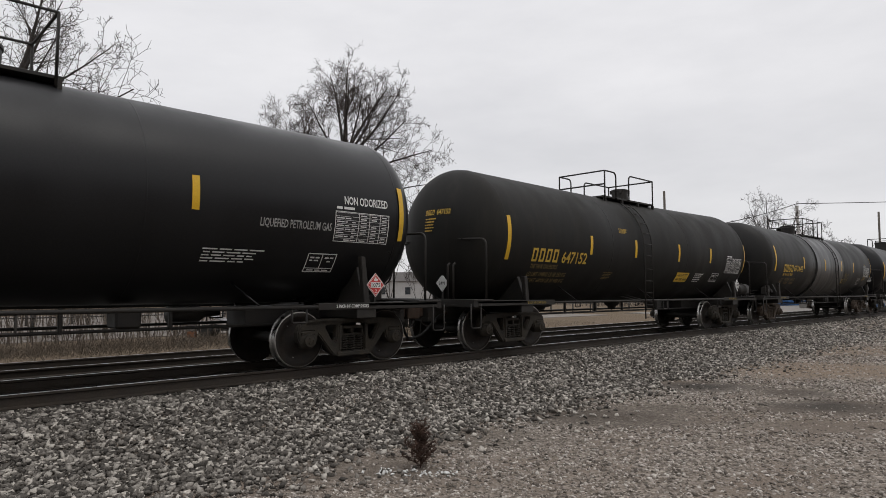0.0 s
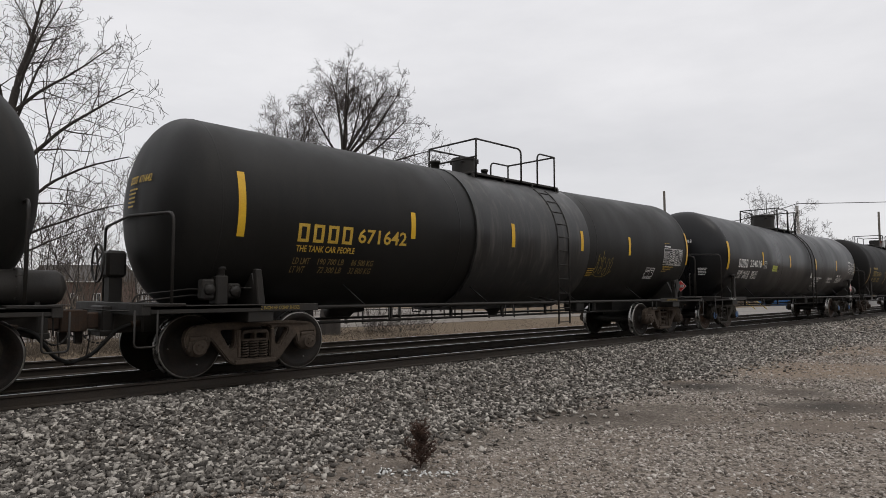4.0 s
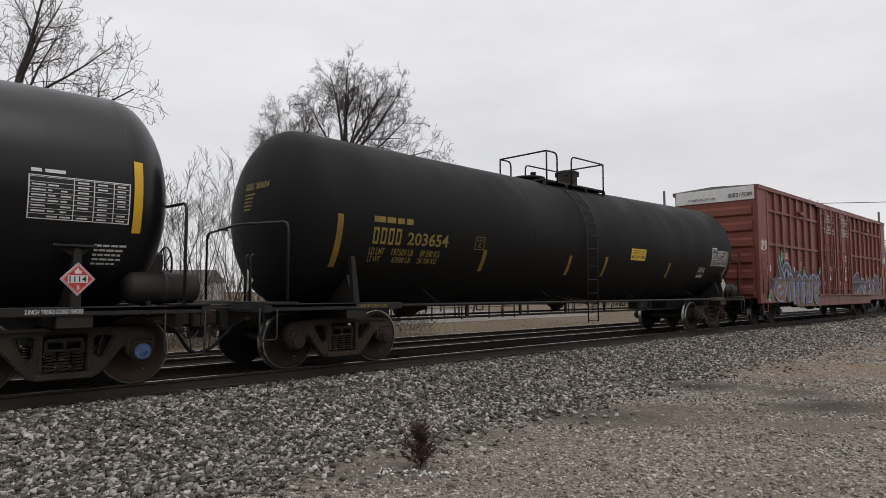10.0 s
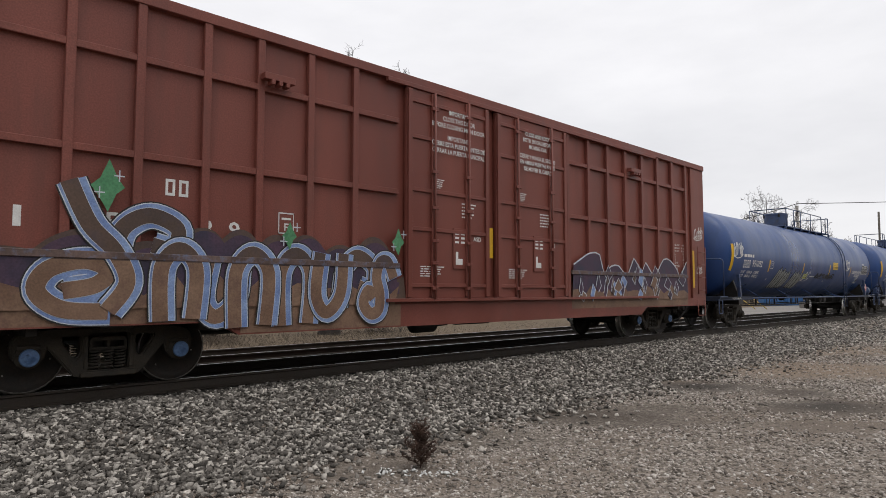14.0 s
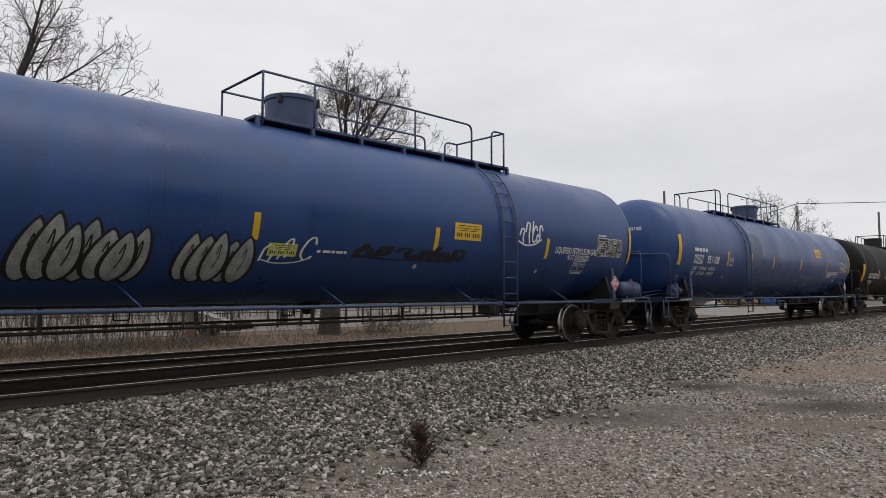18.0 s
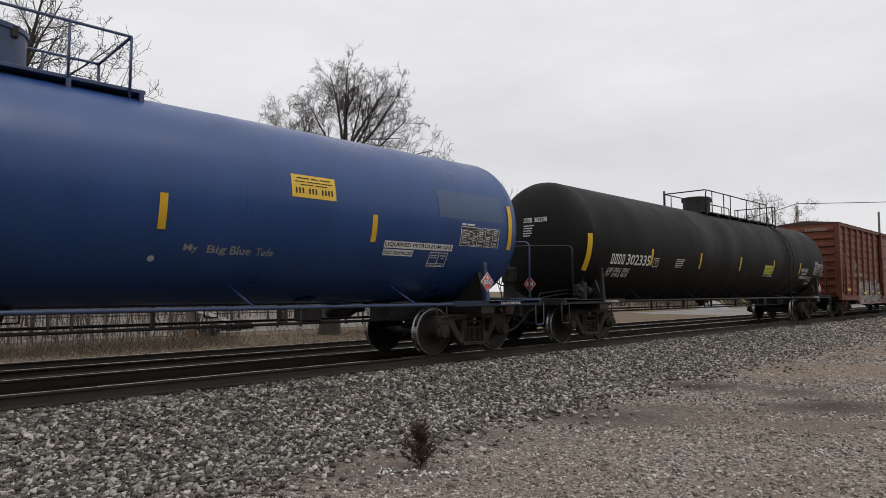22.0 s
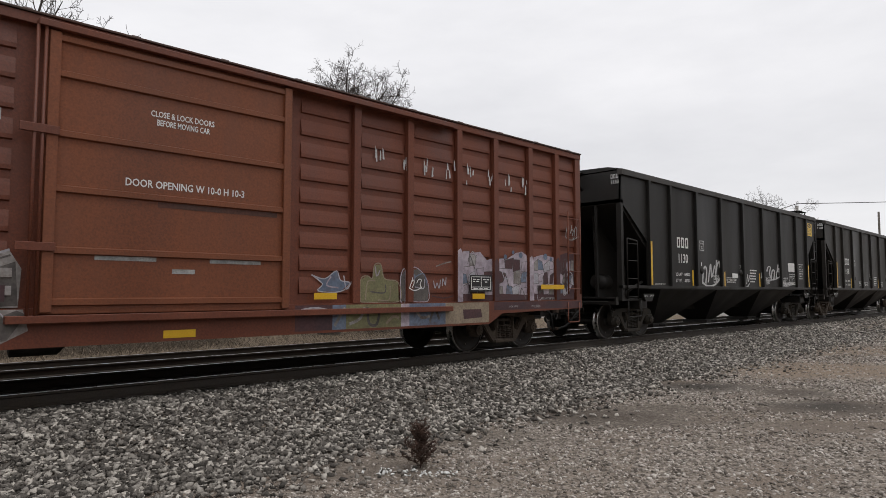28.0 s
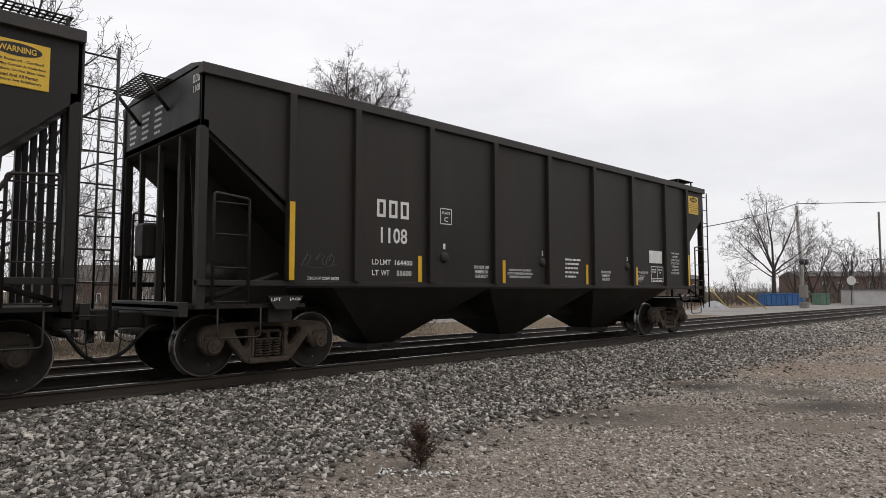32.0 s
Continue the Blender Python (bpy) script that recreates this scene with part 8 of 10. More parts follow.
gx, gy = steps(-1500, 2500, 4.0, 0.16, 1.045), steps(-1200, 2500, -4.5, 0.12, 1.05)
verts = [(x, y, ground_z(x, y)) for x in gx for y in gy]
ny = len(gy)
faces = [(i * ny + j, (i + 1) * ny + j, (i + 1) * ny + j + 1, i * ny + j + 1) for i in range(len(gx) - 1) for j in range(ny - 1)]
me = bpy.data.meshes.new("ground")
me.from_pydata(verts, [], faces)
me.polygons.foreach_set("use_smooth", [True] * len(me.polygons))


# damp stains and a brown bare patch: centre, half-lengths, tone and strength
STAINS = ((15.0, -5.7, 3.4, 1.9, (0.2, 0.142, 0.094), 0.75), (20.5, -5.2, 4.2, 2.0, (0.2, 0.145, 0.1), 0.75), (11.05, -5.05, 1.15, 0.7, (0.03, 0.026, 0.022), 0.95), (10.25, -7.12, 1.3, 0.65, (0.034, 0.029, 0.024), 0.95),
          (11.45, -6.43, 0.8, 0.6, (0.045, 0.036, 0.029), 0.75), (14.4, -3.9, 1.6, 0.6, (0.06, 0.05, 0.04), 0.6), (7.4, -5.2, 2.0, 0.9, (0.058, 0.046, 0.036), 0.85), (8.7, -5.6, 1.0, 0.4, (0.068, 0.055, 0.043), 0.6),
          (5.3, -5.0, 1.2, 0.6, (0.07, 0.058, 0.046), 0.6), (3.6, -5.05, 1.0, 0.5, (0.075, 0.062, 0.05), 0.55), (8.8, -7.6, 1.3, 0.5, (0.09, 0.072, 0.056), 0.5))
STAIN_TURN = math.radians(-44)


def ground_material():
    """Fine grey gravel with brown dirt, dry straw and a darker track bed, set by the place on the ground."""
    m = bpy.data.materials.new("gravel_and_dirt_ground")
    m.use_nodes = True
    nt = m.node_tree
    p = nt.nodes["Principled BSDF"]
    p.inputs["Roughness"].default_value = 0.95
    p.inputs["Specular IOR Level"].default_value = 0.25
    tc = nt.nodes.new("ShaderNodeTexCoord")

    def tex(scale, detail, rough=0.55, stretch=None):
        n = nt.nodes.new("ShaderNodeTexNoise")
        n.inputs["Scale"].default_value, n.inputs["Detail"].default_value, n.inputs["Roughness"].default_value = scale, detail, rough
        if stretch:
            mp = nt.nodes.new("ShaderNodeMapping")
            mp.inputs["Scale"].default_value = stretch
            nt.links.new(tc.outputs["Object"], mp.inputs["Vector"])
            nt.links.new(mp.outputs[0], n.inputs["Vector"])
        else:
            nt.links.new(tc.outputs["Object"], n.inputs["Vector"])
        return n.outputs["Fac"]

    def ramp(src, *stops):
        r = nt.nodes.new("ShaderNodeValToRGB")
        while len(r.color_ramp.elements) < len(stops):
            r.color_ramp.elements.new(0.5)
        for el, (pos, c) in zip(r.color_ramp.elements, stops):
            el.position, el.color = pos, rgb(c)
        nt.links.new(src, r.inputs["Fac"])
        return r.outputs["Color"]

    def mix(a, b, fac, blend="MIX"):
        n = nt.nodes.new("ShaderNodeMix")
        n.data_type, n.blend_type = "RGBA", blend
        for sock, v in (("A", a), ("B", b), ("Factor", fac)):
            if isinstance(v, (int, float)):
                n.inputs[sock].default_value = v
            elif isinstance(v, tuple):
                n.inputs[sock].default_value = rgb(v)
            else:
                nt.links.new(v, n.inputs[sock])
        return n.outputs["Result"]

    def span(src, lo, hi):
        n = nt.nodes.new("ShaderNodeMapRange")
        n.inputs["From Min"].default_value, n.inputs["From Max"].default_value = lo, hi
        nt.links.new(src, n.inputs["Value"])
        return n.outputs[0]
    pebble = nt.nodes.new("ShaderNodeTexVoronoi")
    pebble.inputs["Scale"].default_value = 38
    nt.links.new(tc.outputs["Object"], pebble.inputs["Vector"])
    speck = ramp(pebble.outputs["Color"], (0.0, (0.05, 0.043, 0.036)), (0.45, (0.18, 0.153, 0.127)), (0.8, (0.32, 0.281, 0.24)), (1.0, (0.52, 0.468, 0.41)))
    soil = ramp(tex(55, 5), (0.3, (0.11, 0.087, 0.069)), (0.7, (0.23, 0.188, 0.152)))
    base = mix(speck, soil, span(tex(0.55, 6, 0.6, (0.6, 1.6, 1)), 0.4, 0.62))
    brown = ramp(tex(20, 5), (0.3, (0.115, 0.085, 0.062)), (0.7, (0.22, 0.168, 0.125)))
    base = mix(base, brown, span(tex(0.3, 6, 0.65, (0.8, 1.3, 1)), 0.54, 0.78))
    base = mix(base, (0.085, 0.073, 0.063), span(tex(0.5, 4, 0.5, (0.5, 1.8, 1)), 0.64, 0.72))
    # damp stains and a brown bare patch on the lot
    warp = nt.nodes.new("ShaderNodeTexNoise")
    warp.inputs["Scale"].default_value, warp.inputs["Detail"].default_value = 1.1, 5
    nt.links.new(tc.outputs["Object"], warp.inputs["Vector"])
    for cx, cy, wx, wy, tone, amt in STAINS:
        mp = nt.nodes.new("ShaderNodeMapping")
        mp.vector_type = "TEXTURE"
        mp.inputs["Location"].default_value, mp.inputs["Rotation"].default_value, mp.inputs["Scale"].default_value = (cx, cy, -0.4), (0, 0, STAIN_TURN), (wx, wy, 3.0)
        nt.links.new(tc.outputs["Object"], mp.inputs["Vector"])
        ln = nt.nodes.new("ShaderNodeVectorMath")
        ln.operation = "LENGTH"
        nt.links.new(mp.outputs[0], ln.inputs[0])
        ad = nt.nodes.new("ShaderNodeMath")
        ad.operation = "ADD"
        nt.links.new(ln.outputs["Value"], ad.inputs[0])
        nt.links.new(warp.outputs["Fac"], ad.inputs[1])
        mr = nt.nodes.new("ShaderNodeMapRange")
        mr.inputs["From Min"].default_value, mr.inputs["From Max"].default_value = 1.7, 0.85
        mr.inputs["To Max"].default_value = amt
        nt.links.new(ad.outputs[0], mr.inputs["Value"])
        base = mix(base, mix(tone, speck, 0.1 if tone[0] < 0.06 else 0.22), mr.outputs[0])
    sep = nt.nodes.new("ShaderNodeSeparateXYZ")
    nt.links.new(tc.outputs["Object"], sep.inputs[0])
    straw = ramp(tex(9, 8, 0.7), (0.3, (0.072, 0.051, 0.034)), (0.5, (0.132, 0.098, 0.064)), (0.7, (0.19, 0.144, 0.097)))
    base = mix(base, straw, span(sep.outputs["Y"], 7.2, 8.2))
    # darker tone from the near rail to past the far track
    bed = ramp(tex(26, 5), (0.3, (0.02, 0.018, 0.016)), (0.7, (0.055, 0.05, 0.045)))
    n1 = nt.nodes.new("ShaderNodeMath")
    n1.operation = "MULTIPLY"
    nt.links.new(span(sep.outputs["Y"], -1.5, -1.1), n1.inputs[0])
    n2 = nt.nodes.new("ShaderNodeMath")
    n2.operation = "SUBTRACT"
    n2.inputs[0].default_value = 1.0
    nt.links.new(span(sep.outputs["Y"], 7.0, 7.8), n2.inputs[1])
    nt.links.new(n2.outputs[0], n1.inputs[1])
    base = mix(base, bed, n1.outputs[0])
    nt.links.new(base, p.inputs["Base Color"])
    bp = nt.nodes.new("ShaderNodeBump")
    bp.inputs["Strength"].default_value, bp.inputs["Distance"].default_value = 0.7, 0.02
    nt.links.new(pebble.outputs["Distance"], bp.inputs["Height"])
    nt.links.new(bp.outputs[0], p.inputs["Normal"])
    return m


me.materials.append(ground_material())
ground = tagged(new("ground", me), "gravel and dirt lot rising to a railway bed, straw beyond", "ground", kind="structure")

RAIL = [(-0.07, -0.172), (-0.07, -0.16), (-0.012, -0.14), (-0.01, -0.045), (-0.037, -0.03), (-0.037, -0.006), (-0.03, 0.0), (0.03, 0.0), (0.037, -0.006), (0.037, -0.03), (0.01, -0.045), (0.012, -0.14), (0.07, -0.16), (0.07, -0.172)]


def rail_mesh():
    bm = bmesh.new()
    prism(bm, RAIL, -160, 420, axis="x")
    for f in bm.faces:
        f.material_index = 1 if f.normal.z > 0.9 and f.calc_center_median().z > -0.01 else 0
    return mesh_of("rail", bm, rail_side, rail_top)


rail_me = rail_mesh()
tie_me = mesh_of("tie", boxed(-0.115, 0.115, -1.3, 1.3, -0.36, -0.185, bevel=0.01), surface("creosoted_tie_wood", (0.03, 0.024, 0.018), (0.055, 0.044, 0.034), 0.85, scale=3, fine=40, stretch=(1, 0.2, 1), bump=0.3, vary=0.3))
plate_me = mesh_of("tie_plate", boxed(-0.1, 0.1, -0.18, 0.18, -0.186, -0.171, bevel=0.003), rail_side)
# the far track lies a little lower
for cy, cz in ((0.0, -0.002), (5.25, -0.252)):
    tr_ob = tagged(new("railway_track"), "standard railway track with brown steel rails on wooden ties", "railway track", kind="structure")
    tr_ob.location = (0, cy, cz)
    for s in (-1, 1):
        link("rail", rail_me, tr_ob, pose(0, s * 0.755, 0))
    for k in range(150):
        tx = -6 + k * 0.54
        link("tie", tie_me, tr_ob, pose(tx, 0.02 * math.sin(k * 7.1), 0, 0, 0, 0.8 * math.sin(k * 3.3)))
        if cy == 0 and k < 75:
            link("tie_plate", plate_me, tr_ob, pose(tx, -0.755, 0))

# loose stones
TONES = ((0.0, (0.042, 0.038, 0.033)), (0.28, (0.09, 0.081, 0.071)), (0.58, (0.165, 0.15, 0.132)), (0.8, (0.32, 0.297, 0.264)), (1.0, (0.53, 0.49, 0.436)))
stone_mat = ramp_stone("crushed_limestone", TONES)
stone_single = ramp_stone("crushed_limestone_block", TONES, True)
bed_stone = surface("grimy_bed_stone", (0.03, 0.028, 0.025), (0.06, 0.055, 0.05), 0.9, scale=9, fine=60, bump=0.2, island=0.6)
fine_mat = ramp_stone("fine_pebbles", ((0.0, (0.07, 0.059, 0.049)), (0.45, (0.21, 0.182, 0.156)), (0.8, (0.4, 0.36, 0.32)), (1.0, (0.54, 0.5, 0.455))))
OCT_V = np.array([(1, 0, 0), (-1, 0, 0), (0, 1, 0), (0, -1, 0), (0, 0, 1), (0, 0, -1.0)])
OCT_F = np.array([(0, 2, 4), (2, 1, 4), (1, 3, 4), (3, 0, 4), (2, 0, 5), (1, 2, 5), (3, 1, 5), (0, 3, 5)])


BOX_V = np.array([(x, y, z) for x in (-0.8, 0.8) for y in (-0.8, 0.8) for z in (-0.8, 0.8)])
BOX_F = np.array([(0, 1, 3), (0, 3, 2), (4, 6, 7), (4, 7, 5), (0, 4, 5), (0, 5, 1), (2, 3, 7), (2, 7, 6), (0, 2, 6), (0, 6, 4), (1, 5, 7), (1, 7, 3)])


def stones(name, pts, sizes, material, seed, base=(BOX_V, BOX_F)):
    rng = np.random.default_rng(seed)
    bv, bf = base
    n, k = len(pts), len(bv)
    v = bv[None] * (1 + rng.normal(0, 0.2, (n, k, 1))) + rng.normal(0, 0.13, (n, k, 3))
    v = v * (sizes[:, None] * rng.uniform(0.65, 1.25, (n, 3)))[:, None, :] * np.array([1.4, 0.95, 0.62])
    q = np.stack([np.ones(n), rng.normal(0, 0.38, n), rng.normal(0, 0.38, n), rng.uniform(-3, 3, n)], 1)
    q /= np.linalg.norm(q, axis=1)[:, None]
    w, x, y, z = q.T
    rot = np.stack([1 - 2 * (y * y + z * z), 2 * (x * y - z * w), 2 * (x * z + y * w), 2 * (x * y + z * w), 1 - 2 * (x * x + z * z), 2 * (y * z - x * w), 2 * (x * z - y * w), 2 * (y * z + x * w), 1 - 2 * (x * x + y * y)], 1).reshape(n, 3, 3)
    v = np.einsum("nij,nkj->nki", rot, v) + np.asarray(pts)[:, None, :]
    f = (bf[None] + (np.arange(n) * k)[:, None, None]).reshape(-1, 3)
    m = bpy.data.meshes.new(name)
    m.vertices.add(n * k)
    m.vertices.foreach_set("co", v.ravel())
    m.loops.add(f.size)
    m.loops.foreach_set("vertex_index", f.ravel().astype(np.int32))
    m.polygons.add(len(f))
    m.polygons.foreach_set("loop_start", np.arange(0, f.size, 3, dtype=np.int32))
    m.update(calc_edges=True)
    m.materials.append(material)
    return m


def scatter(n, x0, x1, keep, seed, near=1.0):
    rng = np.random.default_rng(seed)
    out = []
    while len(out) < n:
        x = x0 + (x1 - x0) * rng.random() ** near
        y = rng.uniform(-12, 5)
        if keep(x, y, rng.random()):
            out.append((x, y, ground_z(x, y)))
    return np.array(out)


def in_shoulder(x, y, k):
    """Thick on the bank, thinning out over the dirt at its foot."""
    gap = shoulder(x) - y + (0.9 if (x - 11.05) ** 2 + (y + 4.98) ** 2 < 0.5 else 0.0)
    return y < -1.0 and (gap < -0.35 or k < 0.85 * math.exp(-(gap + 0.35) / 0.28))


def in_lot(x, y, k):
    if not -9.2 < y < shoulder(x) + 0.7 * k * k:
        return False
    c, s = math.cos(STAIN_TURN), math.sin(STAIN_TURN)
    bare = min(((x - q[0]) * c + (y - q[1]) * s) ** 2 / q[2] ** 2 + ((y - q[1]) * c - (x - q[0]) * s) ** 2 / q[3] ** 2 for q in STAINS)
    thin = noise.noise(Vector((x * 0.4, y * 0.9, 5.0))) + 0.5 * noise.noise(Vector((x * 1.3, y * 2.2, 9.0)))
    damp = min(((x - q[0]) * c + (y - q[1]) * s) ** 2 / q[2] ** 2 + ((y - q[1]) * c - (x - q[0]) * s) ** 2 / q[3] ** 2 for q in STAINS if q[4][0] < 0.06)
    toss = (k * 7.31) % 1.0
    return (bare > 0.5 + 0.5 * toss or toss > (0.94 if damp < 0.8 else 0.8)) and (thin > -0.6 + 0.9 * (k - 0.5) or k > 0.7)


rs = np.random.default_rng(5)
pts = scatter(66000, 0.2, 28, in_shoulder, 11, 1.45)
big = rs.uniform(0.013, 0.03, len(pts))
pts[:, 2] += rs.uniform(-0.01, 0.03, len(pts))
order = np.argsort((pts[:, 0] - 1.6) ** 2 + (pts[:, 1] + 5.0) ** 2)
singles, rest = order[:280], order[280:]
tagged(new("ballast_stones", stones("ballast_stones", pts[rest], big[rest], stone_mat, 3)), "angular grey crushed-stone ballast along the track", "ballast", kind="stuff")
pts2 = scatter(9000, 24, 75, in_shoulder, 12)
tagged(new("ballast_stones", stones("ballast_stones", pts2, rs.uniform(0.04, 0.07, len(pts2)), stone_mat, 4, (OCT_V, OCT_F))), "angular grey crushed-stone ballast along the track", "ballast", kind="stuff")
pts3 = scatter(84000, 0.6, 34, in_lot, 13, 1.8)
tagged(new("gravel", stones("gravel", pts3, (0.007 + 0.0145 * rs.random(len(pts3)) ** 1.5) * (1 + 0.03 * pts3[:, 0]), fine_mat, 6, (OCT_V, OCT_F))), "fine grey gravel strewn over the dirt lot", "gravel", kind="stuff")
more = scatter(9000, -14, 1.2, lambda x, y, k: y < shoulder(x) + 0.7 * k * k, 15)
tagged(new("gravel", stones("gravel", more, rs.uniform(0.006, 0.02, len(more)), fine_mat, 9, (OCT_V, OCT_F))), "fine grey gravel strewn over the dirt lot", "gravel", kind="stuff")
more = scatter(9000, -22, 0.6, in_shoulder, 16)
tagged(new("ballast_stones", stones("ballast_stones", more, rs.uniform(0.022, 0.04, len(more)), stone_mat, 10, (OCT_V, OCT_F))), "angular grey crushed-stone ballast along the track", "ballast", kind="stuff")
pts4 = scatter(10000, -2, 45, lambda x, y, k: -1.05 < y < 5, 14)
tagged(new("bed_stones", stones("bed_stones", pts4, rs.uniform(0.02, 0.04, len(pts4)), bed_stone, 7, (OCT_V, OCT_F))), "dark stones between the rails", "ballast", kind="stuff")
shapes = [stones("stone", np.zeros((1, 3)), np.array([1.0]), stone_single, 100 + k) for k in range(6)]
bed = tagged(new("ballast_edge"), "loose angular ballast stones at the foot of the bank", "ballast", kind="structure")
for k, i in enumerate(singles):
    m = pose(*pts[i], 40 * (k % 9), 25 * (k % 7), 31 * (k % 11)) @ Matrix.Scale(float(big[i]), 4)
    link("stone", shapes[k % 6], bed, m)
# broken white shells of paper and chalk by the weed
white_bits = scatter(46, 3.2, 4.6, lambda x, y, k: ((0.72 * (x - 3.86) - 0.69 * (y + 5.58)) / 0.42) ** 2 + ((0.69 * (x - 3.86) + 0.72 * (y + 5.58)) / 0.12) ** 2 < 0.3 + k, 21)
white_bits[:, 2] += 0.012
tagged(new("white_scraps", stones("white_scraps", white_bits, rs.uniform(0.01, 0.024, len(white_bits)), white_paint, 8, (OCT_V, OCT_F))), "small white scraps scattered on the gravel", "litter", kind="stuff")


# ---- trees, weeds and brush ----
bark = surface("grey_brown_bark", (0.032, 0.027, 0.023), (0.06, 0.051, 0.044), 0.9, scale=3, fine=25, bump=0.4, stretch=(1, 1, 0.3))
twig_mat = surface("bare_twig_bark", (0.05, 0.04, 0.035), (0.085, 0.07, 0.062), 0.9, scale=2, fine=20, bump=0.0)
brush_mat = surface("dry_brush_stems", (0.07, 0.055, 0.043), (0.125, 0.1, 0.078), 0.95, scale=1.5, fine=20, bump=0.0, island=0.4)
cane_mat = surface("pale_dry_brush_canes", (0.085, 0.067, 0.052), (0.17, 0.14, 0.112), 0.95, scale=1.5, fine=20, bump=0.0, island=0.5)
weed_mat = surface("reddish_dry_weed", (0.05, 0.026, 0.018), (0.09, 0.05, 0.033), 0.95, scale=5, fine=30, bump=0.0)
straw_mat = surface("pale_dead_grass", (0.068, 0.053, 0.039), (0.125, 0.099, 0.072), 0.95, scale=3, fine=30, bump=0.0, island=0.4)


def tubes(name, segs, material, sides=4):
    """One mesh of many tapered rods; segs holds (p, q, r0, r1) rows."""
    n = len(segs)
    p = np.array([s[0] for s in segs])
    q = np.array([s[1] for s in segs])
    r = np.array([(s[2], s[3]) for s in segs])
    d = q - p
    d /= np.maximum(np.linalg.norm(d, axis=1), 1e-6)[:, None]
    ref = np.where(np.abs(d[:, 2:3]) < 0.9, np.array([[0, 0, 1.0]]), np.array([[1.0, 0, 0]]))
    u = np.cross(d, ref)
    u /= np.linalg.norm(u, axis=1)[:, None]
    w = np.cross(d, u)
    a = np.arange(sides) * 2 * np.pi / sides
    ring = u[:, None, :] * np.cos(a)[None, :, None] + w[:, None, :] * np.sin(a)[None, :, None]
    v = np.concatenate([p[:, None] + ring * r[:, 0, None, None], q[:, None] + ring * r[:, 1, None, None]], 1)
    i = np.arange(sides)
    j = (i + 1) % sides
    quad = np.stack([i, j, j + sides, i + sides], 1)
    f = (quad[None] + (np.arange(n) * 2 * sides)[:, None, None]).reshape(-1, 4)
    m = bpy.data.meshes.new(name)
    m.vertices.add(n * 2 * sides)
    m.vertices.foreach_set("co", v.ravel())
    m.loops.add(f.size)
    m.loops.foreach_set("vertex_index", f.ravel().astype(np.int32))
    m.polygons.add(len(f))
    m.polygons.foreach_set("loop_start", np.arange(0, f.size, 4, dtype=np.int32))
    m.polygons.foreach_set("use_smooth", np.ones(len(f), bool))
    m.update(calc_edges=True)
    m.materials.append(material)
    return m


def grow(rnd, segs, p, d, length, r, level, last, spread, up, kids, thin):
    """A branch as a bent chain of rods that bears smaller branches."""
    n = 6 if level < last else 3
    step = length / n
    for i in range(n):
        wob = 0.08 if level == 0 else 0.12
        d = (d + Vector((rnd.gauss(0, wob), rnd.gauss(0, wob), rnd.gauss(0, wob * 0.7) + up))).normalized()
        q = p + d * step
        r1 = max(thin, r * (0.87 if level < last else 0.7))
        segs.append((tuple(p), tuple(q), max(r, thin), r1, level))
        if level < last and i >= (2 if level == 0 else 1):
            for _ in range(kids):
                if rnd.random() < 0.85:
                    side = Vector((rnd.gauss(0, 1), rnd.gauss(0, 1), rnd.gauss(0, 0.6)))
                    side = (side - d * side.dot(d)).normalized()
                    nd = (d * (1 - spread * rnd.uniform(0.6, 1.1)) + side * spread * 1.3).normalized()
                    grow(rnd, segs, q, nd, length * rnd.uniform(0.42, 0.72) * (1.12 - 0.09 * i), r1 * rnd.uniform(0.4, 0.6), level + 1, last, spread, up, kids, thin)
        p, r = q, r1
    return segs


def bare_tree(x, y, height, trunk_r, seed, label, stems=4, last=3, spread=0.34, up=0.1, kids=1, fork=0.16, fan=0.42, thin=0.008):
    """A leafless sapling: trunk, main limbs one by one, and a crown of fine twigs."""
    rnd = random.Random(seed)
    root = tagged(new("tree"), label, "tree")
    root.location = (x, y, ground_z(x, y) - 0.15)
    trunk = []
    p, d = Vector((0, 0, 0)), Vector((0, 0, 1))
    r = trunk_r
    hf = height * fork
    for i in range(5):
        q = p + d * hf / 5
        trunk.append((tuple(p), tuple(q), r * (1.25 if i == 0 else 1), r * 0.94))
        p, r = q, r * 0.94
        d = (d + Vector((rnd.gauss(0, 0.04), rnd.gauss(0, 0.04), 0))).normalized()
    link("trunk", tubes("trunk", trunk, bark, 10), root)
    twigs = []
    for s in range(stems):
        a = 2 * math.pi * (s + 0.4 * rnd.random()) / stems
        nd = (d + Vector((math.cos(a) * fan, math.sin(a) * fan, 0))).normalized()
        crown = grow(rnd, [], p, nd, (height - hf) * 0.74 * rnd.uniform(0.9, 1.08), r * 0.6, 0, last, spread, up, kids, thin)
        link("limb", tubes("limb", [q[:4] for q in crown if q[4] == 0], bark, 7), root)
        twigs += [q[:4] for q in crown if q[4] > 0]
    tagged(link("crown", tubes("crown", twigs, twig_mat, 3), root, None, "fine bare twigs"), kind="stuff")
    return root


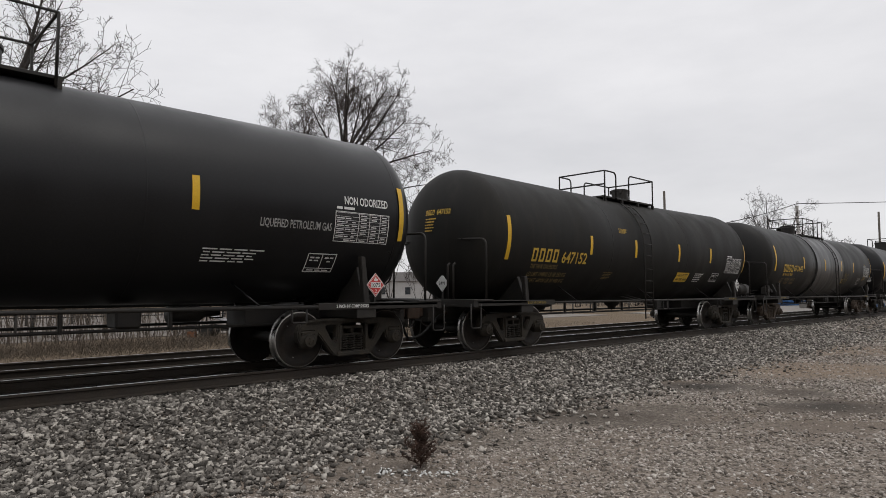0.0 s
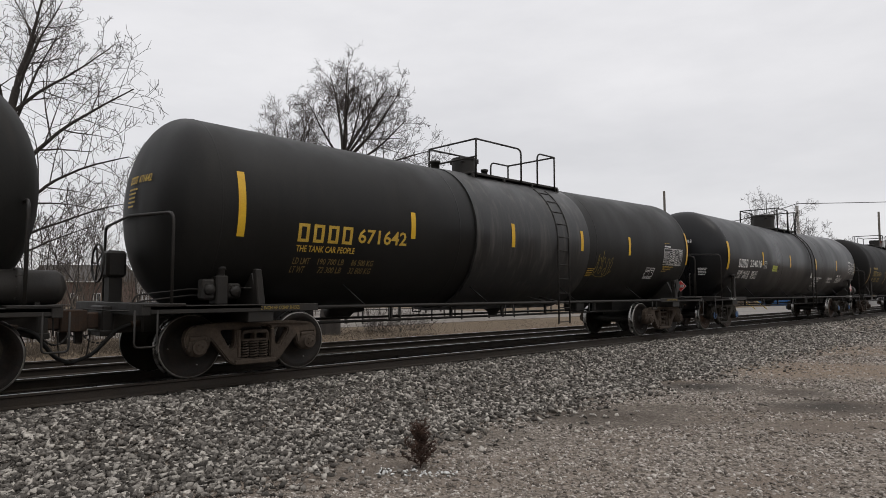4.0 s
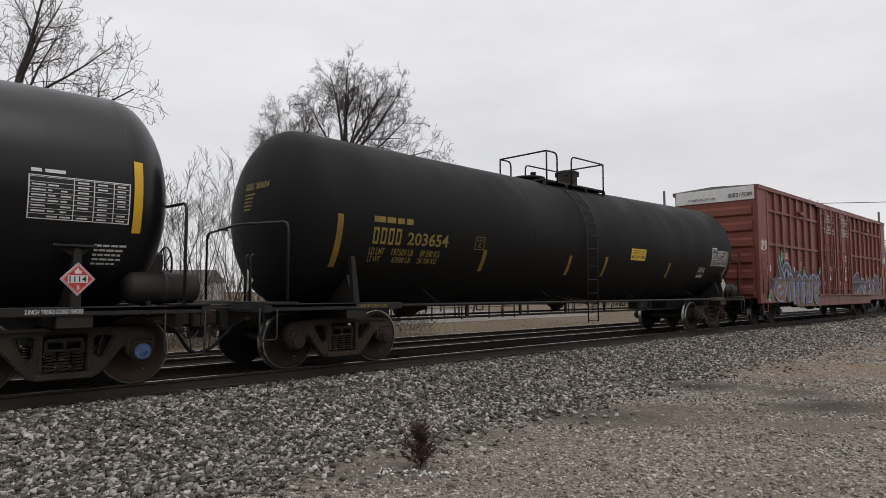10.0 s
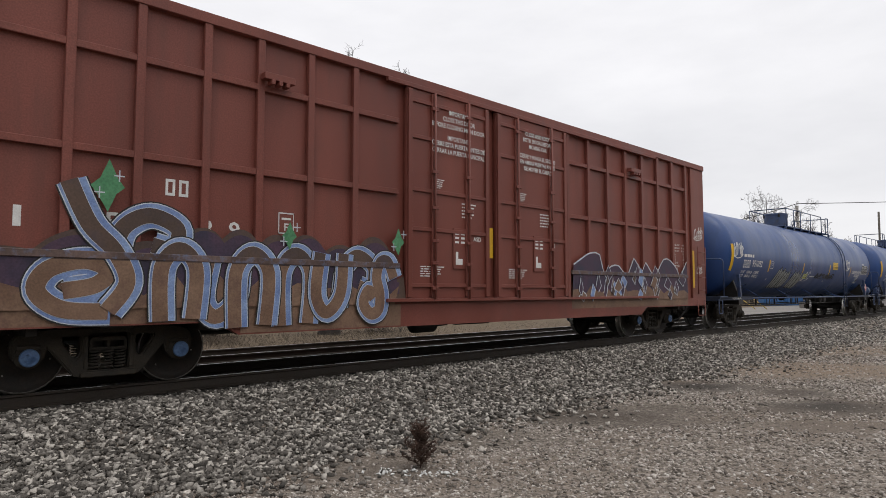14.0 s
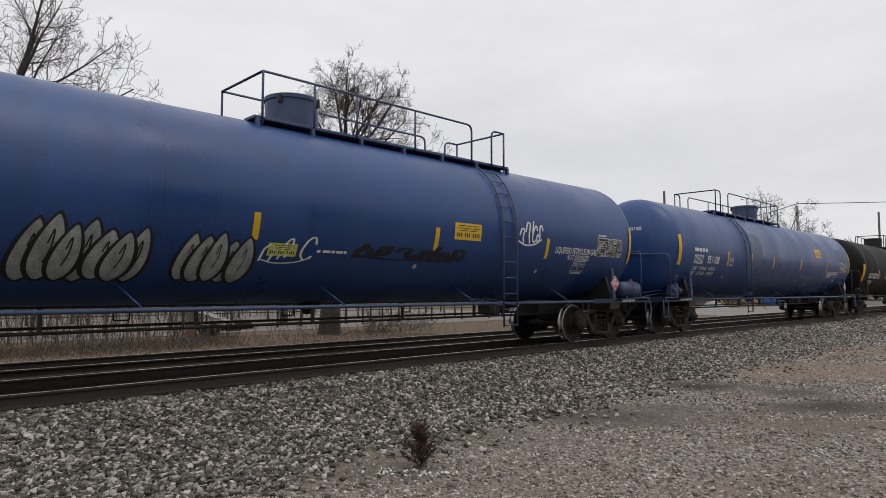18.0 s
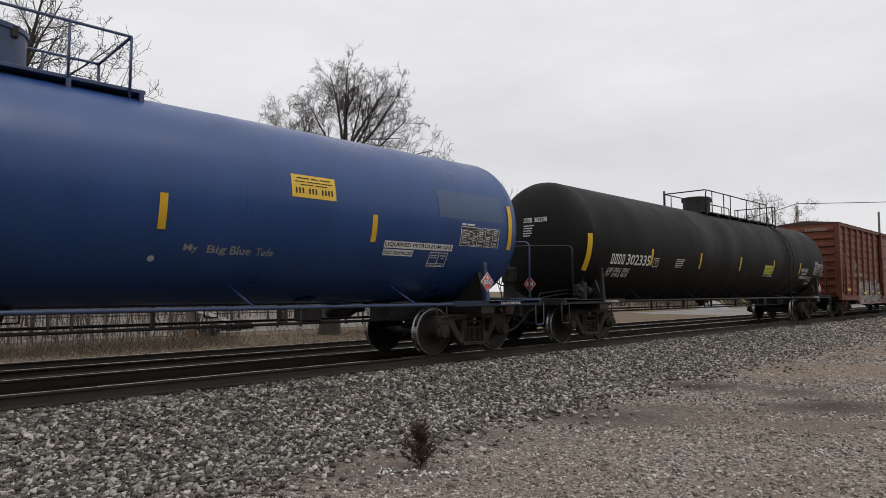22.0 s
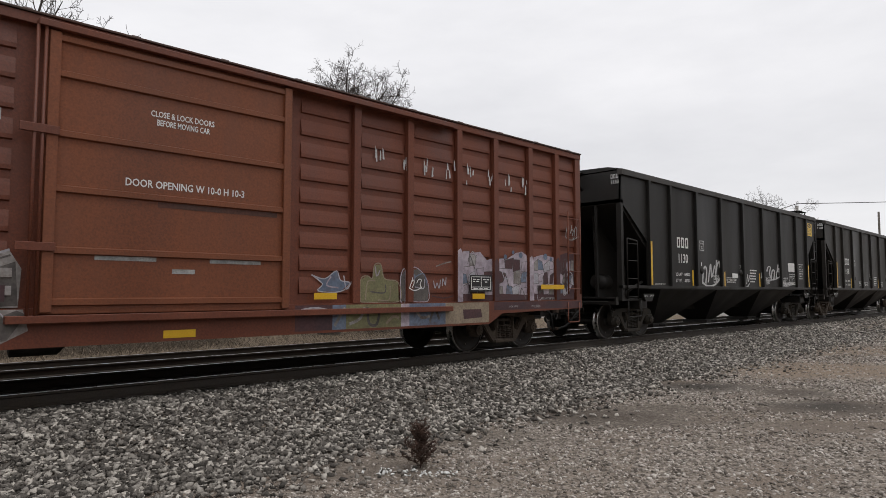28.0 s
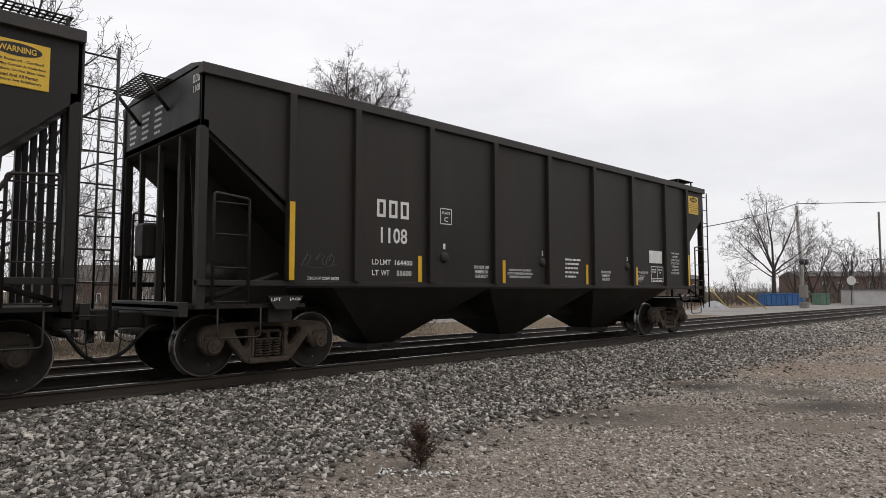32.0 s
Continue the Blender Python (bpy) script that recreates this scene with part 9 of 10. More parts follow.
def brush(name, n, box_xy, h, seed, label, material, lean=0.35, r=0.006, sub=2):
    rnd = random.Random(seed)
    segs = []
    for _ in range(n):
        x, y = rnd.uniform(*box_xy[0]), rnd.uniform(*box_xy[1])
        p = Vector((x, y, ground_z(x, y) - 0.03))
        d = Vector((rnd.gauss(0, lean), rnd.gauss(0, lean), 1)).normalized()
        hh = h * rnd.uniform(0.45, 1.1)
        for i in range(3):
            q = p + d * hh / 3
            segs.append((tuple(p), tuple(q), r * (1 - 0.25 * i), r * (0.75 - 0.25 * i) + 0.001))
            for _k in range(sub):
                e = (d + Vector((rnd.gauss(0, 0.6), rnd.gauss(0, 0.6), rnd.gauss(0, 0.3)))).normalized()
                segs.append((tuple(q), tuple(q + e * hh * 0.3 * rnd.random()), r * 0.5, r * 0.25))
            p = q
            d = (d + Vector((rnd.gauss(0, 0.15), rnd.gauss(0, 0.15), 0))).normalized()
    return tagged(new(name, tubes(name, segs, material, 3)), label, "brush", kind="stuff")


RIGHT, AHEAD = Vector((0.719, -0.695, 0)), Vector((0.695, 0.719, 0))


def sprout(rng, segs, p, d, length, r, level, kids, up, squash, tip):
    """A bending branch and, along it, smaller ones set to alternate sides; rows of (p, q, r0, r1, level) in the tree's own axes."""
    last = level == len(kids)
    n = max(3, int(length / 0.3)) if not last else 2
    step, wob = length / n, (0.04, 0.075, 0.1, 0.13, 0.16)[level]
    pts, rads, heads = [p], [r], []
    end = max(tip, r * (0.3 if level else 0.2))
    for i in range(n):
        d = d + rng.normal(0, wob, 3) * np.array((1, squash, 0.8)) + np.array((0, 0, up))
        d = d / np.linalg.norm(d)
        p = p + d * step
        pts.append(p)
        heads.append(d)
        rads.append(r + (end - r) * (i + 1) / n)
        segs.append((tuple(pts[-2]), tuple(p), rads[-2], rads[-1], level))
    if last:
        return
    count = max(2, int(kids[level] * rng.uniform(0.8, 1.2)))
    spin = rng.uniform(0, 6.28)
    for k in range(count):
        f = (0.24 if level else 0.3) + (0.76 if level else 0.7) * (k + rng.uniform(0.2, 0.9)) / count
        i = min(n - 1, int(f * n))
        h = heads[i]
        spin += 2.4 + rng.normal(0, 0.4)
        side = np.cross(h, (math.cos(spin), math.sin(spin), 0.3)) * np.array((1, squash, 1))
        side /= np.linalg.norm(side) + 1e-6
        ang = rng.uniform(0.5, 1.05)
        nd = h * math.cos(ang) + side * math.sin(ang)
        long = length * (rng.uniform(0.4, 0.66) * (1.12 - 0.55 * f) if level else rng.uniform(0.26, 0.44) * (1.2 - 0.5 * f))
        sprout(rng, segs, pts[i] + (pts[i + 1] - pts[i]) * rng.random(), nd, long, max(tip, rads[i] * rng.uniform(0.42, 0.62)), level + 1, kids, up, squash, tip)


def limbed_tree(x, y, label, trunk_h, trunk_r, lean, limbs, seed, kids, tip, squash=0.7, taper=0.36):
    """A leafless tree: a tapered trunk, its limbs one by one and fine twigs. limbs: height on the trunk, heading (across, deep, up), length, radius and rise."""
    rng = np.random.default_rng(seed)
    root = tagged(new("tree"), label, "tree")
    root.location = (x, y, ground_z(x, y) - 0.1)

    def turned(rows):
        return [(tuple(RIGHT * float(a[0]) + AHEAD * float(a[1]) + Vector((0, 0, float(a[2])))), tuple(RIGHT * float(b[0]) + AHEAD * float(b[1]) + Vector((0, 0, float(b[2])))), float(r0), float(r1)) for a, b, r0, r1 in rows]

    line = [np.array((lean * (k / 8) ** 1.4 + rng.normal(0, 0.02), rng.normal(0, 0.02), trunk_h * k / 8)) for k in range(9)]
    wide = [trunk_r * (1.12 if k == 0 else 1.0 if k == 1 else 1 - taper * k / 8) for k in range(9)]
    link("trunk", tubes("trunk", turned([(line[k], line[k + 1], wide[k], wide[k + 1]) for k in range(8)]), bark, 12), root)
    fine = []
    for h, head, length, r, rise in limbs:
        k = min(7.999, h / trunk_h * 8)
        a = line[int(k)] + (line[int(k) + 1] - line[int(k)]) * (k % 1)
        segs = []
        sprout(rng, segs, a, np.array(head, float) / np.linalg.norm(head), length, r, 0, kids, rise, squash, tip)
        link("limb", tubes("limb", turned([q[:4] for q in segs if q[4] == 0]), bark, 7), root)
        fine += [q[:4] for q in segs if q[4] > 0]
    tagged(link("crown", tubes("crown", turned(fine), twig_mat, 3), root, None, "fine bare twigs"), kind="stuff")
    return root


limbed_tree(14.33, 11.32, "large bare tree with a rounded crown behind the tracks", 7.4, 0.4, 0.5,
            ((7.35, (0.15, 0.0, 1), 3.5, 0.09, 0.0), (7.3, (-0.16, 0.2, 1), 3.5, 0.075, 0.0), (6.9, (0.85, 0.0, 0.8), 3.6, 0.085, 0.02), (6.9, (-0.55, -0.2, 0.85), 2.7, 0.06, 0.02), (6.2, (1, 0.1, 0.42), 3.9, 0.07, 0.0), (5.5, (1, -0.1, 0.12), 3.8, 0.06, 0.0),
             (5.0, (0.8, 0.2, -0.05), 2.7, 0.05, 0.0), (6.0, (-1, -0.1, 0.5), 3.2, 0.06, 0.012), (5.2, (-0.8, 0.2, 0.4), 2.4, 0.05, 0.02), (7.0, (0.5, 0.5, 0.9), 3.5, 0.07, 0.01), (7.1, (0.12, -0.6, 0.9), 3.3, 0.07, 0.01), (7.2, (0.55, 0.1, 1), 3.4, 0.08, 0.0), (6.5, (0.95, -0.2, 0.65), 3.4, 0.07, 0.01), (4.4, (0.6, -0.3, 0.25), 2.5, 0.05, 0.0), (6.6, (0.4, -0.5, 0.8), 3.3, 0.06, 0.01)), 11, (12, 8, 6), 0.0055, 0.7, 0.72)
limbed_tree(16.5, 18.6, "slender bare tree behind a larger one", 6.8, 0.2, 0.2,
            ((6.7, (0.05, 0.0, 1), 4.8, 0.07, 0.0), (6.4, (-0.3, 0.1, 1), 4.2, 0.06, 0.01), (6.5, (0.35, -0.1, 1), 4.3, 0.06, 0.01), (5.8, (-0.42, -0.1, 0.95), 3.4, 0.05, 0.02), (5.8, (0.6, 0.1, 0.9), 3.4, 0.05, 0.02), (5.6, (0.1, -0.3, 1), 4.8, 0.05, 0.0), (5.6, (-0.15, 0.3, 1), 4.6, 0.05, 0.0)), 13, (14, 9, 6), 0.0065, 0.8, 0.6)
limbed_tree(3.54, 17.41, "tall bare tree with long reaching limbs", 9.0, 0.2, 1.3,
            ((5.0, (0.64, 0.0, 0.78), 6.4, 0.1, -0.016), (6.6, (0.36, 0.1, 0.95), 4.9, 0.08, 0.0), (3.6, (0.66, -0.1, 0.7), 6.2, 0.085, -0.022), (8.0, (0.55, 0.1, 0.6), 4.2, 0.07, 0.0), (8.9, (0.1, 0.0, 1), 4.2, 0.1, 0.0), (8.7, (0.4, -0.1, 0.9), 3.8, 0.07, 0.0), (7.6, (0.1, -0.4, 0.9), 3.8, 0.07, 0.0), (8.4, (-0.2, 0.3, 0.9), 3.8, 0.07, 0.0),
             (2.9, (0.74, 0.1, 0.5), 5.4, 0.07, -0.01), (2.2, (0.72, -0.1, 0.42), 4.8, 0.06, -0.01), (7.0, (-0.6, 0.2, 0.8), 5.0, 0.08, 0.0), (5.5, (-0.7, -0.2, 0.7), 5.0, 0.08, 0.0)), 21, (11, 6, 4), 0.0075, 0.6)
limbed_tree(89.3, 20.0, "bare spreading tree beyond the road crossing", 4.6, 0.34, 0.1,
            ((4.5, (-0.28, 0.1, 1), 8.6, 0.15, 0.012), (4.55, (0.04, 0.0, 1), 8.9, 0.17, 0.008), (4.4, (0.36, 0.1, 1), 8.6, 0.15, 0.0), (4.2, (0.72, -0.1, 0.8), 7.6, 0.12, 0.004), (4.0, (-0.72, 0.1, 0.75), 7.2, 0.12, 0.004), (3.6, (-0.9, 0.0, 0.5), 6.6, 0.09, 0.012),
             (3.9, (0.9, 0.1, 0.5), 6.8, 0.09, 0.006), (4.4, (-0.5, -0.4, 0.9), 7.6, 0.1, 0.0), (4.4, (0.2, 0.5, 1), 7.6, 0.1, 0.0)), 31, (10, 8, 5), 0.013, 0.8)
rnd0 = random.Random(77)
for k in range(34):
    bare_tree(-1.0 + 1.15 * k + rnd0.uniform(-0.8, 0.8), 16 + rnd0.uniform(0, 14), rnd0.uniform(4.0, 8.0), rnd0.uniform(0.05, 0.09), 200 + k, "thin bare sapling in a thicket")
FAR_TREES = [limbed_tree(66 + 3 * k, 40 - 9 * k, "distant bare tree beyond the crossing", 1.5, 0.17, 0.1,
                         ((1.4, (-0.1, 0.1, 1), 5.4 + k, 0.1, 0.02), (1.4, (0.25, -0.2, 1), 5.2 + k, 0.09, 0.02), (1.3, (-0.45, 0, 1), 4.8 + k, 0.08, 0.02), (1.2, (0.6, 0.2, 0.9), 4.6 + k, 0.08, 0.025), (1.2, (-0.8, -0.2, 0.8), 4.2 + k, 0.07, 0.03)), 60 + k, (7, 5, 2), 0.017, 1.0) for k in range(2)]
for k, (fx, fy) in enumerate(((72, 36), (75, 31), (80, 38), (84, 30), (99, 20.5), (100, 18.5), (103, 17.6), (104, 16.2), (107, 15.4), (108, 13.6), (111, 13.2), (113, 11.6), (115, 10.6), (60, 47), (92, 36), (98, 28), (118, 9.5))):
    scale_k = (0.8, 0.95, 1.1)[k % 3] * (1.12 if 98 < fx < 112 else 0.85)
    copy_thing(FAR_TREES[k % 2], Matrix.Translation((fx, fy, -0.5)) @ Matrix.Rotation(k * 1.3, 4, "Z") @ Matrix.Scale(scale_k, 4))
brush("thicket", 420, ((-3, 11.5), (11.8, 17)), 1.8, 41, "dense stand of pale dry brush stems", cane_mat, 0.13, 0.017, 1)
brush("thicket", 1500, ((62, 125), (19, 34)), 2.6, 45, "dense tangle of dry brown brush stems", brush_mat, 0.25, 0.028, 2)
brush("thicket", 700, ((97, 135), (8, 19)), 2.6, 46, "dense tangle of dry brown brush stems", brush_mat, 0.25, 0.028, 2)
brush("thicket", 620, ((2, 30), (26, 46)), 5.4, 47, "tall tangle of thin bare stems", brush_mat, 0.08, 0.022, 2)
brush("tall_grass", 2600, ((-1, 9.5), (8.6, 11.6)), 0.45, 49, "tangled tan grass under the brush", straw_mat, 0.7, 0.006, 1)
brush("tall_grass", 7000, ((-1, 17), (7.3, 12)), 0.2, 42, "dead straw-coloured grass along the tracks", straw_mat, 0.9, 0.005, 0)
brush("tall_grass", 1500, ((15, 30), (7.6, 15)), 0.2, 43, "dead straw-coloured grass along the tracks", straw_mat, 0.9, 0.005, 0)
brush("shrub", 90, ((4, 16), (11.0, 14.4)), 1.0, 48, "low dark tangle of bare shrub stems", twig_mat, 0.5, 0.008, 4)
brush("shrub", 60, ((16.2, 18.6), (10.2, 11.6)), 1.3, 50, "dark bare shrub of many fine twigs", bark, 0.55, 0.008, 5)
brush("shrub", 90, ((15.3, 19), (9.6, 11.5)), 1.2, 44, "low bare shrub of thin grey stems", twig_mat, 0.6, 0.006, 4)


def weed(x, y, h, seed):
    rnd = random.Random(seed)
    segs = []
    for k in range(26):
        a, z = k * 2.4, h * (0.04 + 0.6 * k / 26)
        w = 0.17 * (1 - 0.75 * k / 26) * rnd.uniform(0.7, 1.15)
        p = Vector((0, 0, z))
        tip = Vector((w * math.cos(a), w * math.sin(a), z + h * rnd.uniform(0.16, 0.34)))
        for i in range(5):
            q = Vector((0, 0, z)).lerp(tip, (i + 1) / 5) + Vector((rnd.gauss(0, 0.006), rnd.gauss(0, 0.006), 0))
            segs.append((tuple(p), tuple(q), 0.004, 0.003))
            for _k in range(12):
                e = Vector((rnd.gauss(0, 1), rnd.gauss(0, 1), rnd.gauss(0.6, 0.7))).normalized()
                segs.append((tuple(q), tuple(q + e * rnd.uniform(0.02, 0.06)), 0.004, 0.002))
            p = q
    segs.append(((0, 0, -0.02), (0.01, 0, h * 0.8), 0.008, 0.004))
    ob = tagged(new("weed", tubes("weed", segs, weed_mat, 3)), "small dry reddish-brown weed growing in the gravel", "weed")
    ob.location = (x, y, ground_z(x, y) - 0.01)


weed(4.05, -5.48, 0.5, 51)

# ---- fence, poles, sheds and other things beyond the tracks ----
fence_steel = surface("dark_fence_pipe", (0.03, 0.028, 0.026), (0.05, 0.046, 0.042), 0.7, scale=4, fine=40, bump=0.1)
pole_wood = surface("weathered_pole_wood", (0.07, 0.06, 0.05), (0.12, 0.105, 0.09), 0.9, scale=2, fine=20, bump=0.3, stretch=(3, 3, 0.4))
pale_wood = surface("pale_grey_pole_wood", (0.34, 0.32, 0.3), (0.44, 0.42, 0.39), 0.9, scale=2, fine=20, bump=0.3, stretch=(3, 3, 0.4))
concrete = surface("pale_concrete_paving", (0.15, 0.138, 0.124), (0.22, 0.205, 0.187), 0.9, scale=0.4, fine=12, bump=0.1)
blue_bin = surface("blue_skip_paint", (0.025, 0.1, 0.26), (0.04, 0.125, 0.3), 0.5, scale=2, fine=30)
green_bin = surface("green_cabinet_paint", (0.08, 0.14, 0.1), (0.11, 0.18, 0.13), 0.5, scale=2, fine=30)
pale_wall = surface("off_white_shed_siding", (0.36, 0.35, 0.34), (0.44, 0.43, 0.42), 0.7, scale=1, fine=20)
brick_wall = surface("brown_brick_wall", (0.1, 0.062, 0.05), (0.15, 0.098, 0.078), 0.85, scale=2, fine=40)
roof_dark = surface("dark_shingle_roof", (0.07, 0.065, 0.06), (0.11, 0.1, 0.095), 0.9, scale=2, fine=30)
window_white = surface("white_window_frame_paint", (0.5, 0.49, 0.47), (0.6, 0.59, 0.57), 0.6)
glass_dark = surface("dark_window_glass", (0.03, 0.035, 0.04), (0.05, 0.055, 0.06), 0.1, bump=0.0)

paving = new("pavement", mesh_of("pavement", box(bmesh.new(), 44, 150, 7.6, 15.5, -0.46, -0.41), concrete))
lot = new("pavement", mesh_of("pavement", box(bmesh.new(), -20, 40, 14.5, 40, -0.46, -0.415), surface("pale_gravel_yard", (0.14, 0.122, 0.105), (0.22, 0.195, 0.172), 0.95, scale=0.6, fine=20, bump=0.2)))
tagged(lot, "pale gravel yard behind the trees", "pavement", kind="structure")
tagged(paving, "pale concrete yard beyond the tracks", "pavement", kind="structure")


def house(x, y, w, d, h, roof_h, wall, label, windows=3, name="house"):
    root = tagged(new(name), label, "house" if name == "house" else "shed")
    z = ground_z(x, y) - 0.1
    root.location = (x, y, z)
    part("wall", boxed(-w / 2, w / 2, -d / 2, d / 2, 0, h), wall, root)
    bm = bmesh.new()
    if roof_h > 0.3:
        prism(bm, [(-d / 2 - 0.3, h), (0, h + roof_h), (d / 2 + 0.3, h)], -w / 2 - 0.3, w / 2 + 0.3, axis="x")
    else:
        box(bm, -w / 2 - 0.1, w / 2 + 0.1, -d / 2 - 0.1, d / 2 + 0.1, h, h + max(0.08, roof_h), 0.02)
    part("roof", bm, roof_dark, root)
    for k in range(windows):
        wx = -w / 2 + w * (k + 0.5) / windows
        wn = part("window", boxed(wx - 0.5, wx + 0.5, -d / 2 - 0.05, -d / 2 + 0.02, h * 0.35, h * 0.75), pale_wall, root)
        part("pane", boxed(wx - 0.42, wx + 0.42, -d / 2 - 0.07, -d / 2 - 0.052, h * 0.38, h * 0.72), glass_dark, wn)
    return root


TURN = math.radians(-44)
home = house(21.4, 71.0, 8.6, 6.0, 2.9, 1.9, brick_wall, "brown brick house with gabled shingle roof", 0)
home.rotation_euler = (0, 0, TURN)
part("gable_wing", boxed(-4.1, -1.5, -3.9, -3.0, 0, 3.0), brick_wall, home)
part("gable", prism(bmesh.new(), [(-4.3, 3.0), (-2.8, 4.7), (-1.3, 3.0)], -4.0, 0.0), roof_dark, home)
for wx, wz, wy in ((-2.8, 0.3, -3.9), (-2.8, 1.75, -3.9), (0.4, 0.5, -3.0), (2.9, 0.5, -3.0)):
    w_ob = part("window", boxed(wx - 0.42, wx + 0.42, wy - 0.05, wy - 0.002, wz, wz + 1.1), window_white, home)
    for sx in (-1, 1):
        part("pane", boxed(wx + sx * 0.19 - 0.15, wx + sx * 0.19 + 0.15, wy - 0.065, wy - 0.052, wz + 0.09, wz + 1.01), glass_dark, w_ob)
part("gutter", boxed(-1.3, 4.55, -3.42, -3.3, 2.78, 2.9), window_white, home)
house(37, 95, 20, 9, 3.2, 2.0, pale_wall, "pale sided house with low gabled roof", 4).rotation_euler = (0, 0, TURN)
house(66, 75, 24, 10, 3.4, 1.6, pale_wall, "long pale building with low roof", 6).rotation_euler = (0, 0, TURN)
house(160, 31, 20, 9, 5.0, 1.2, brick_wall, "long brown building with dark roof", 6).rotation_euler = (0, 0, TURN)
house(132, 58, 16, 9, 4.4, 1.0, brick_wall, "low brown building with dark roof", 4).rotation_euler = (0, 0, TURN)
house(92.4, 10.5, 4.3, 2.6, 1.95, 0.1, pale_wall, "off-white equipment shed beside the crossing", 0, "shed").rotation_euler = (0, 0, TURN)


# unseen wall added behind the camera; it cuts low skylight on the car sides
sky_blocker = new("wall_south", mesh_of("wall_south", box(bmesh.new(), -70, 80, -40.4, -40, -0.6, 11), brick_wall))
tagged(sky_blocker, "unseen brown wall added behind the camera to block low sky", "wall", kind="structure")


def marker_post(x, y):
    root = tagged(new("marker_post"), "pale concrete post with an orange painted foot", "post")
    root.location, root.rotation_euler = (x, y, ground_z(x, y)), (0, 0, TURN)
    part("shaft", boxed(-0.15, 0.15, -0.1, 0.1, 0.22, 1.0, bevel=0.02), concrete, root)
    part("foot", boxed(-0.16, 0.16, -0.11, 0.11, -0.1, 0.218, bevel=0.02), surface("orange_post_paint", (0.26, 0.1, 0.045), (0.34, 0.15, 0.07), 0.7, scale=5, fine=30), root)


def scrap_trailer(x, y):
    """A grey sheet slumped on a low two-wheeled frame, with rolls of rubbish beside it."""
    root = tagged(new("scrap_trailer"), "grey sheet slumped on a low rusty trailer frame", "scrap")
    root.location, root.rotation_euler = (x, y, ground_z(x, y)), (0, 0, TURN)
    sheet = boxed(-0.95, 0.75, -0.5, 0.5, -0.02, 0.02, bevel=0.005)
    for v in sheet.verts:
        v.co.z += 0.72 - 0.34 * v.co.x + 0.05 * math.sin(5 * v.co.x + 3 * v.co.y)
    part("sheet", sheet, surface("dull_grey_sheet_metal", (0.2, 0.2, 0.2), (0.34, 0.34, 0.34), 0.5, metal=0.4, scale=3, fine=30), root)
    for yy in (-0.4, 0.4):
        part("frame_bar", boxed(-0.6, 1.0, yy - 0.03, yy + 0.03, 0.26, 0.32), steel_dark, root)
        part("stay", tube(bmesh.new(), [(-0.5, yy, 0.3), (-0.62, yy, 0.88)], 0.025, 6), steel_dark, root)
        part("wheel", lathe(bmesh.new(), [(yy - 0.06, 0.0), (yy - 0.06, 0.2), (yy - 0.04, 0.24), (yy + 0.04, 0.24), (yy + 0.06, 0.2), (yy + 0.06, 0.0)], "y", 18, (-0.3, 0, 0.24)), rubber, root)
    for k in range(3):
        part("rubbish_roll", cyl(bmesh.new(), (0.55 + 0.1 * k, -0.3, 0.42 + 0.09 * k), (1.25 - 0.1 * k, 0.2, 0.4 + 0.1 * k), 0.1, 9), (steel_dark, truck_brown, concrete)[k], root)


marker_post(9.82, 13.57)
scrap_trailer(10.50, 12.91)


def skip_bin(x, y, w, d, h, paint, label, n):
    root = tagged(new("container"), label, "container")
    root.location, root.rotation_euler = (x, y, ground_z(x, y)), (0, 0, TURN)
    part("body", boxed(-w / 2, w / 2, -d / 2, d / 2, 0, h, bevel=0.05), paint, root)
    for k in range(n):
        px = -w / 2 + w * (k + 0.5) / n
        part("rib", boxed(px - 0.06, px + 0.06, -d / 2 - 0.08, -d / 2 - 0.001, 0.05, h - 0.05), paint, root)
    part("rim", boxed(-w / 2 - 0.05, w / 2 + 0.05, -d / 2 - 0.05, d / 2 + 0.05, h, h + 0.1), paint, root)


skip_bin(80.7, 17.4, 2.4, 1.5, 1.35, blue_bin, "blue steel skip container with ribbed side", 4)
skip_bin(82.5, 15.7, 2.4, 1.5, 1.35, blue_bin, "blue steel skip container with ribbed side", 4)
skip_bin(88.5, 14.3, 1.6, 1.2, 1.35, green_bin, "green steel equipment cabinet", 2)


def fence(x0, x1, y, n, h):
    root = tagged(new("fence"), "dark steel pipe fence with three rails", "fence")
    z0 = ground_z(x0, y)
    root.location = (x0, y, z0)
    w = x1 - x0
    for k in range(n + 1):
        part("post", cyl(bmesh.new(), (w * k / n, 0, -0.2), (w * k / n, 0, h), 0.05, 8), fence_steel, root)
    for z in (0.35, 0.75, h - 0.05):
        part("rail", cyl(bmesh.new(), (0, -0.06, z), (w, -0.06, z), 0.025, 6), fence_steel, root)


fence(-2, 32, 16.5, 14, 1.25)
fence(32.5, 60, 18.0, 10, 1.2)


def pole(x, y, h, r, material, label, lean=0.0, arm=True):
    root = tagged(new("utility_pole"), label, "utility pole")
    root.location = (x, y, ground_z(x, y))
    part("shaft", tube(bmesh.new(), [(0, 0, -0.3), (lean, 0, h)], r, 10), material, root)
    if arm:
        part("crossarm", boxed(lean * 0.94 - 0.06, lean * 0.94 + 0.06, -1.1, 1.1, h * 0.93, h * 0.93 + 0.12), material, root)
        for y0 in (-1.0, -0.5, 0.5, 1.0):
            part("insulator", cyl(bmesh.new(), (lean * 0.94, y0, h * 0.93 + 0.12), (lean * 0.94, y0, h * 0.93 + 0.26), 0.04, 6), pale_wall, root)


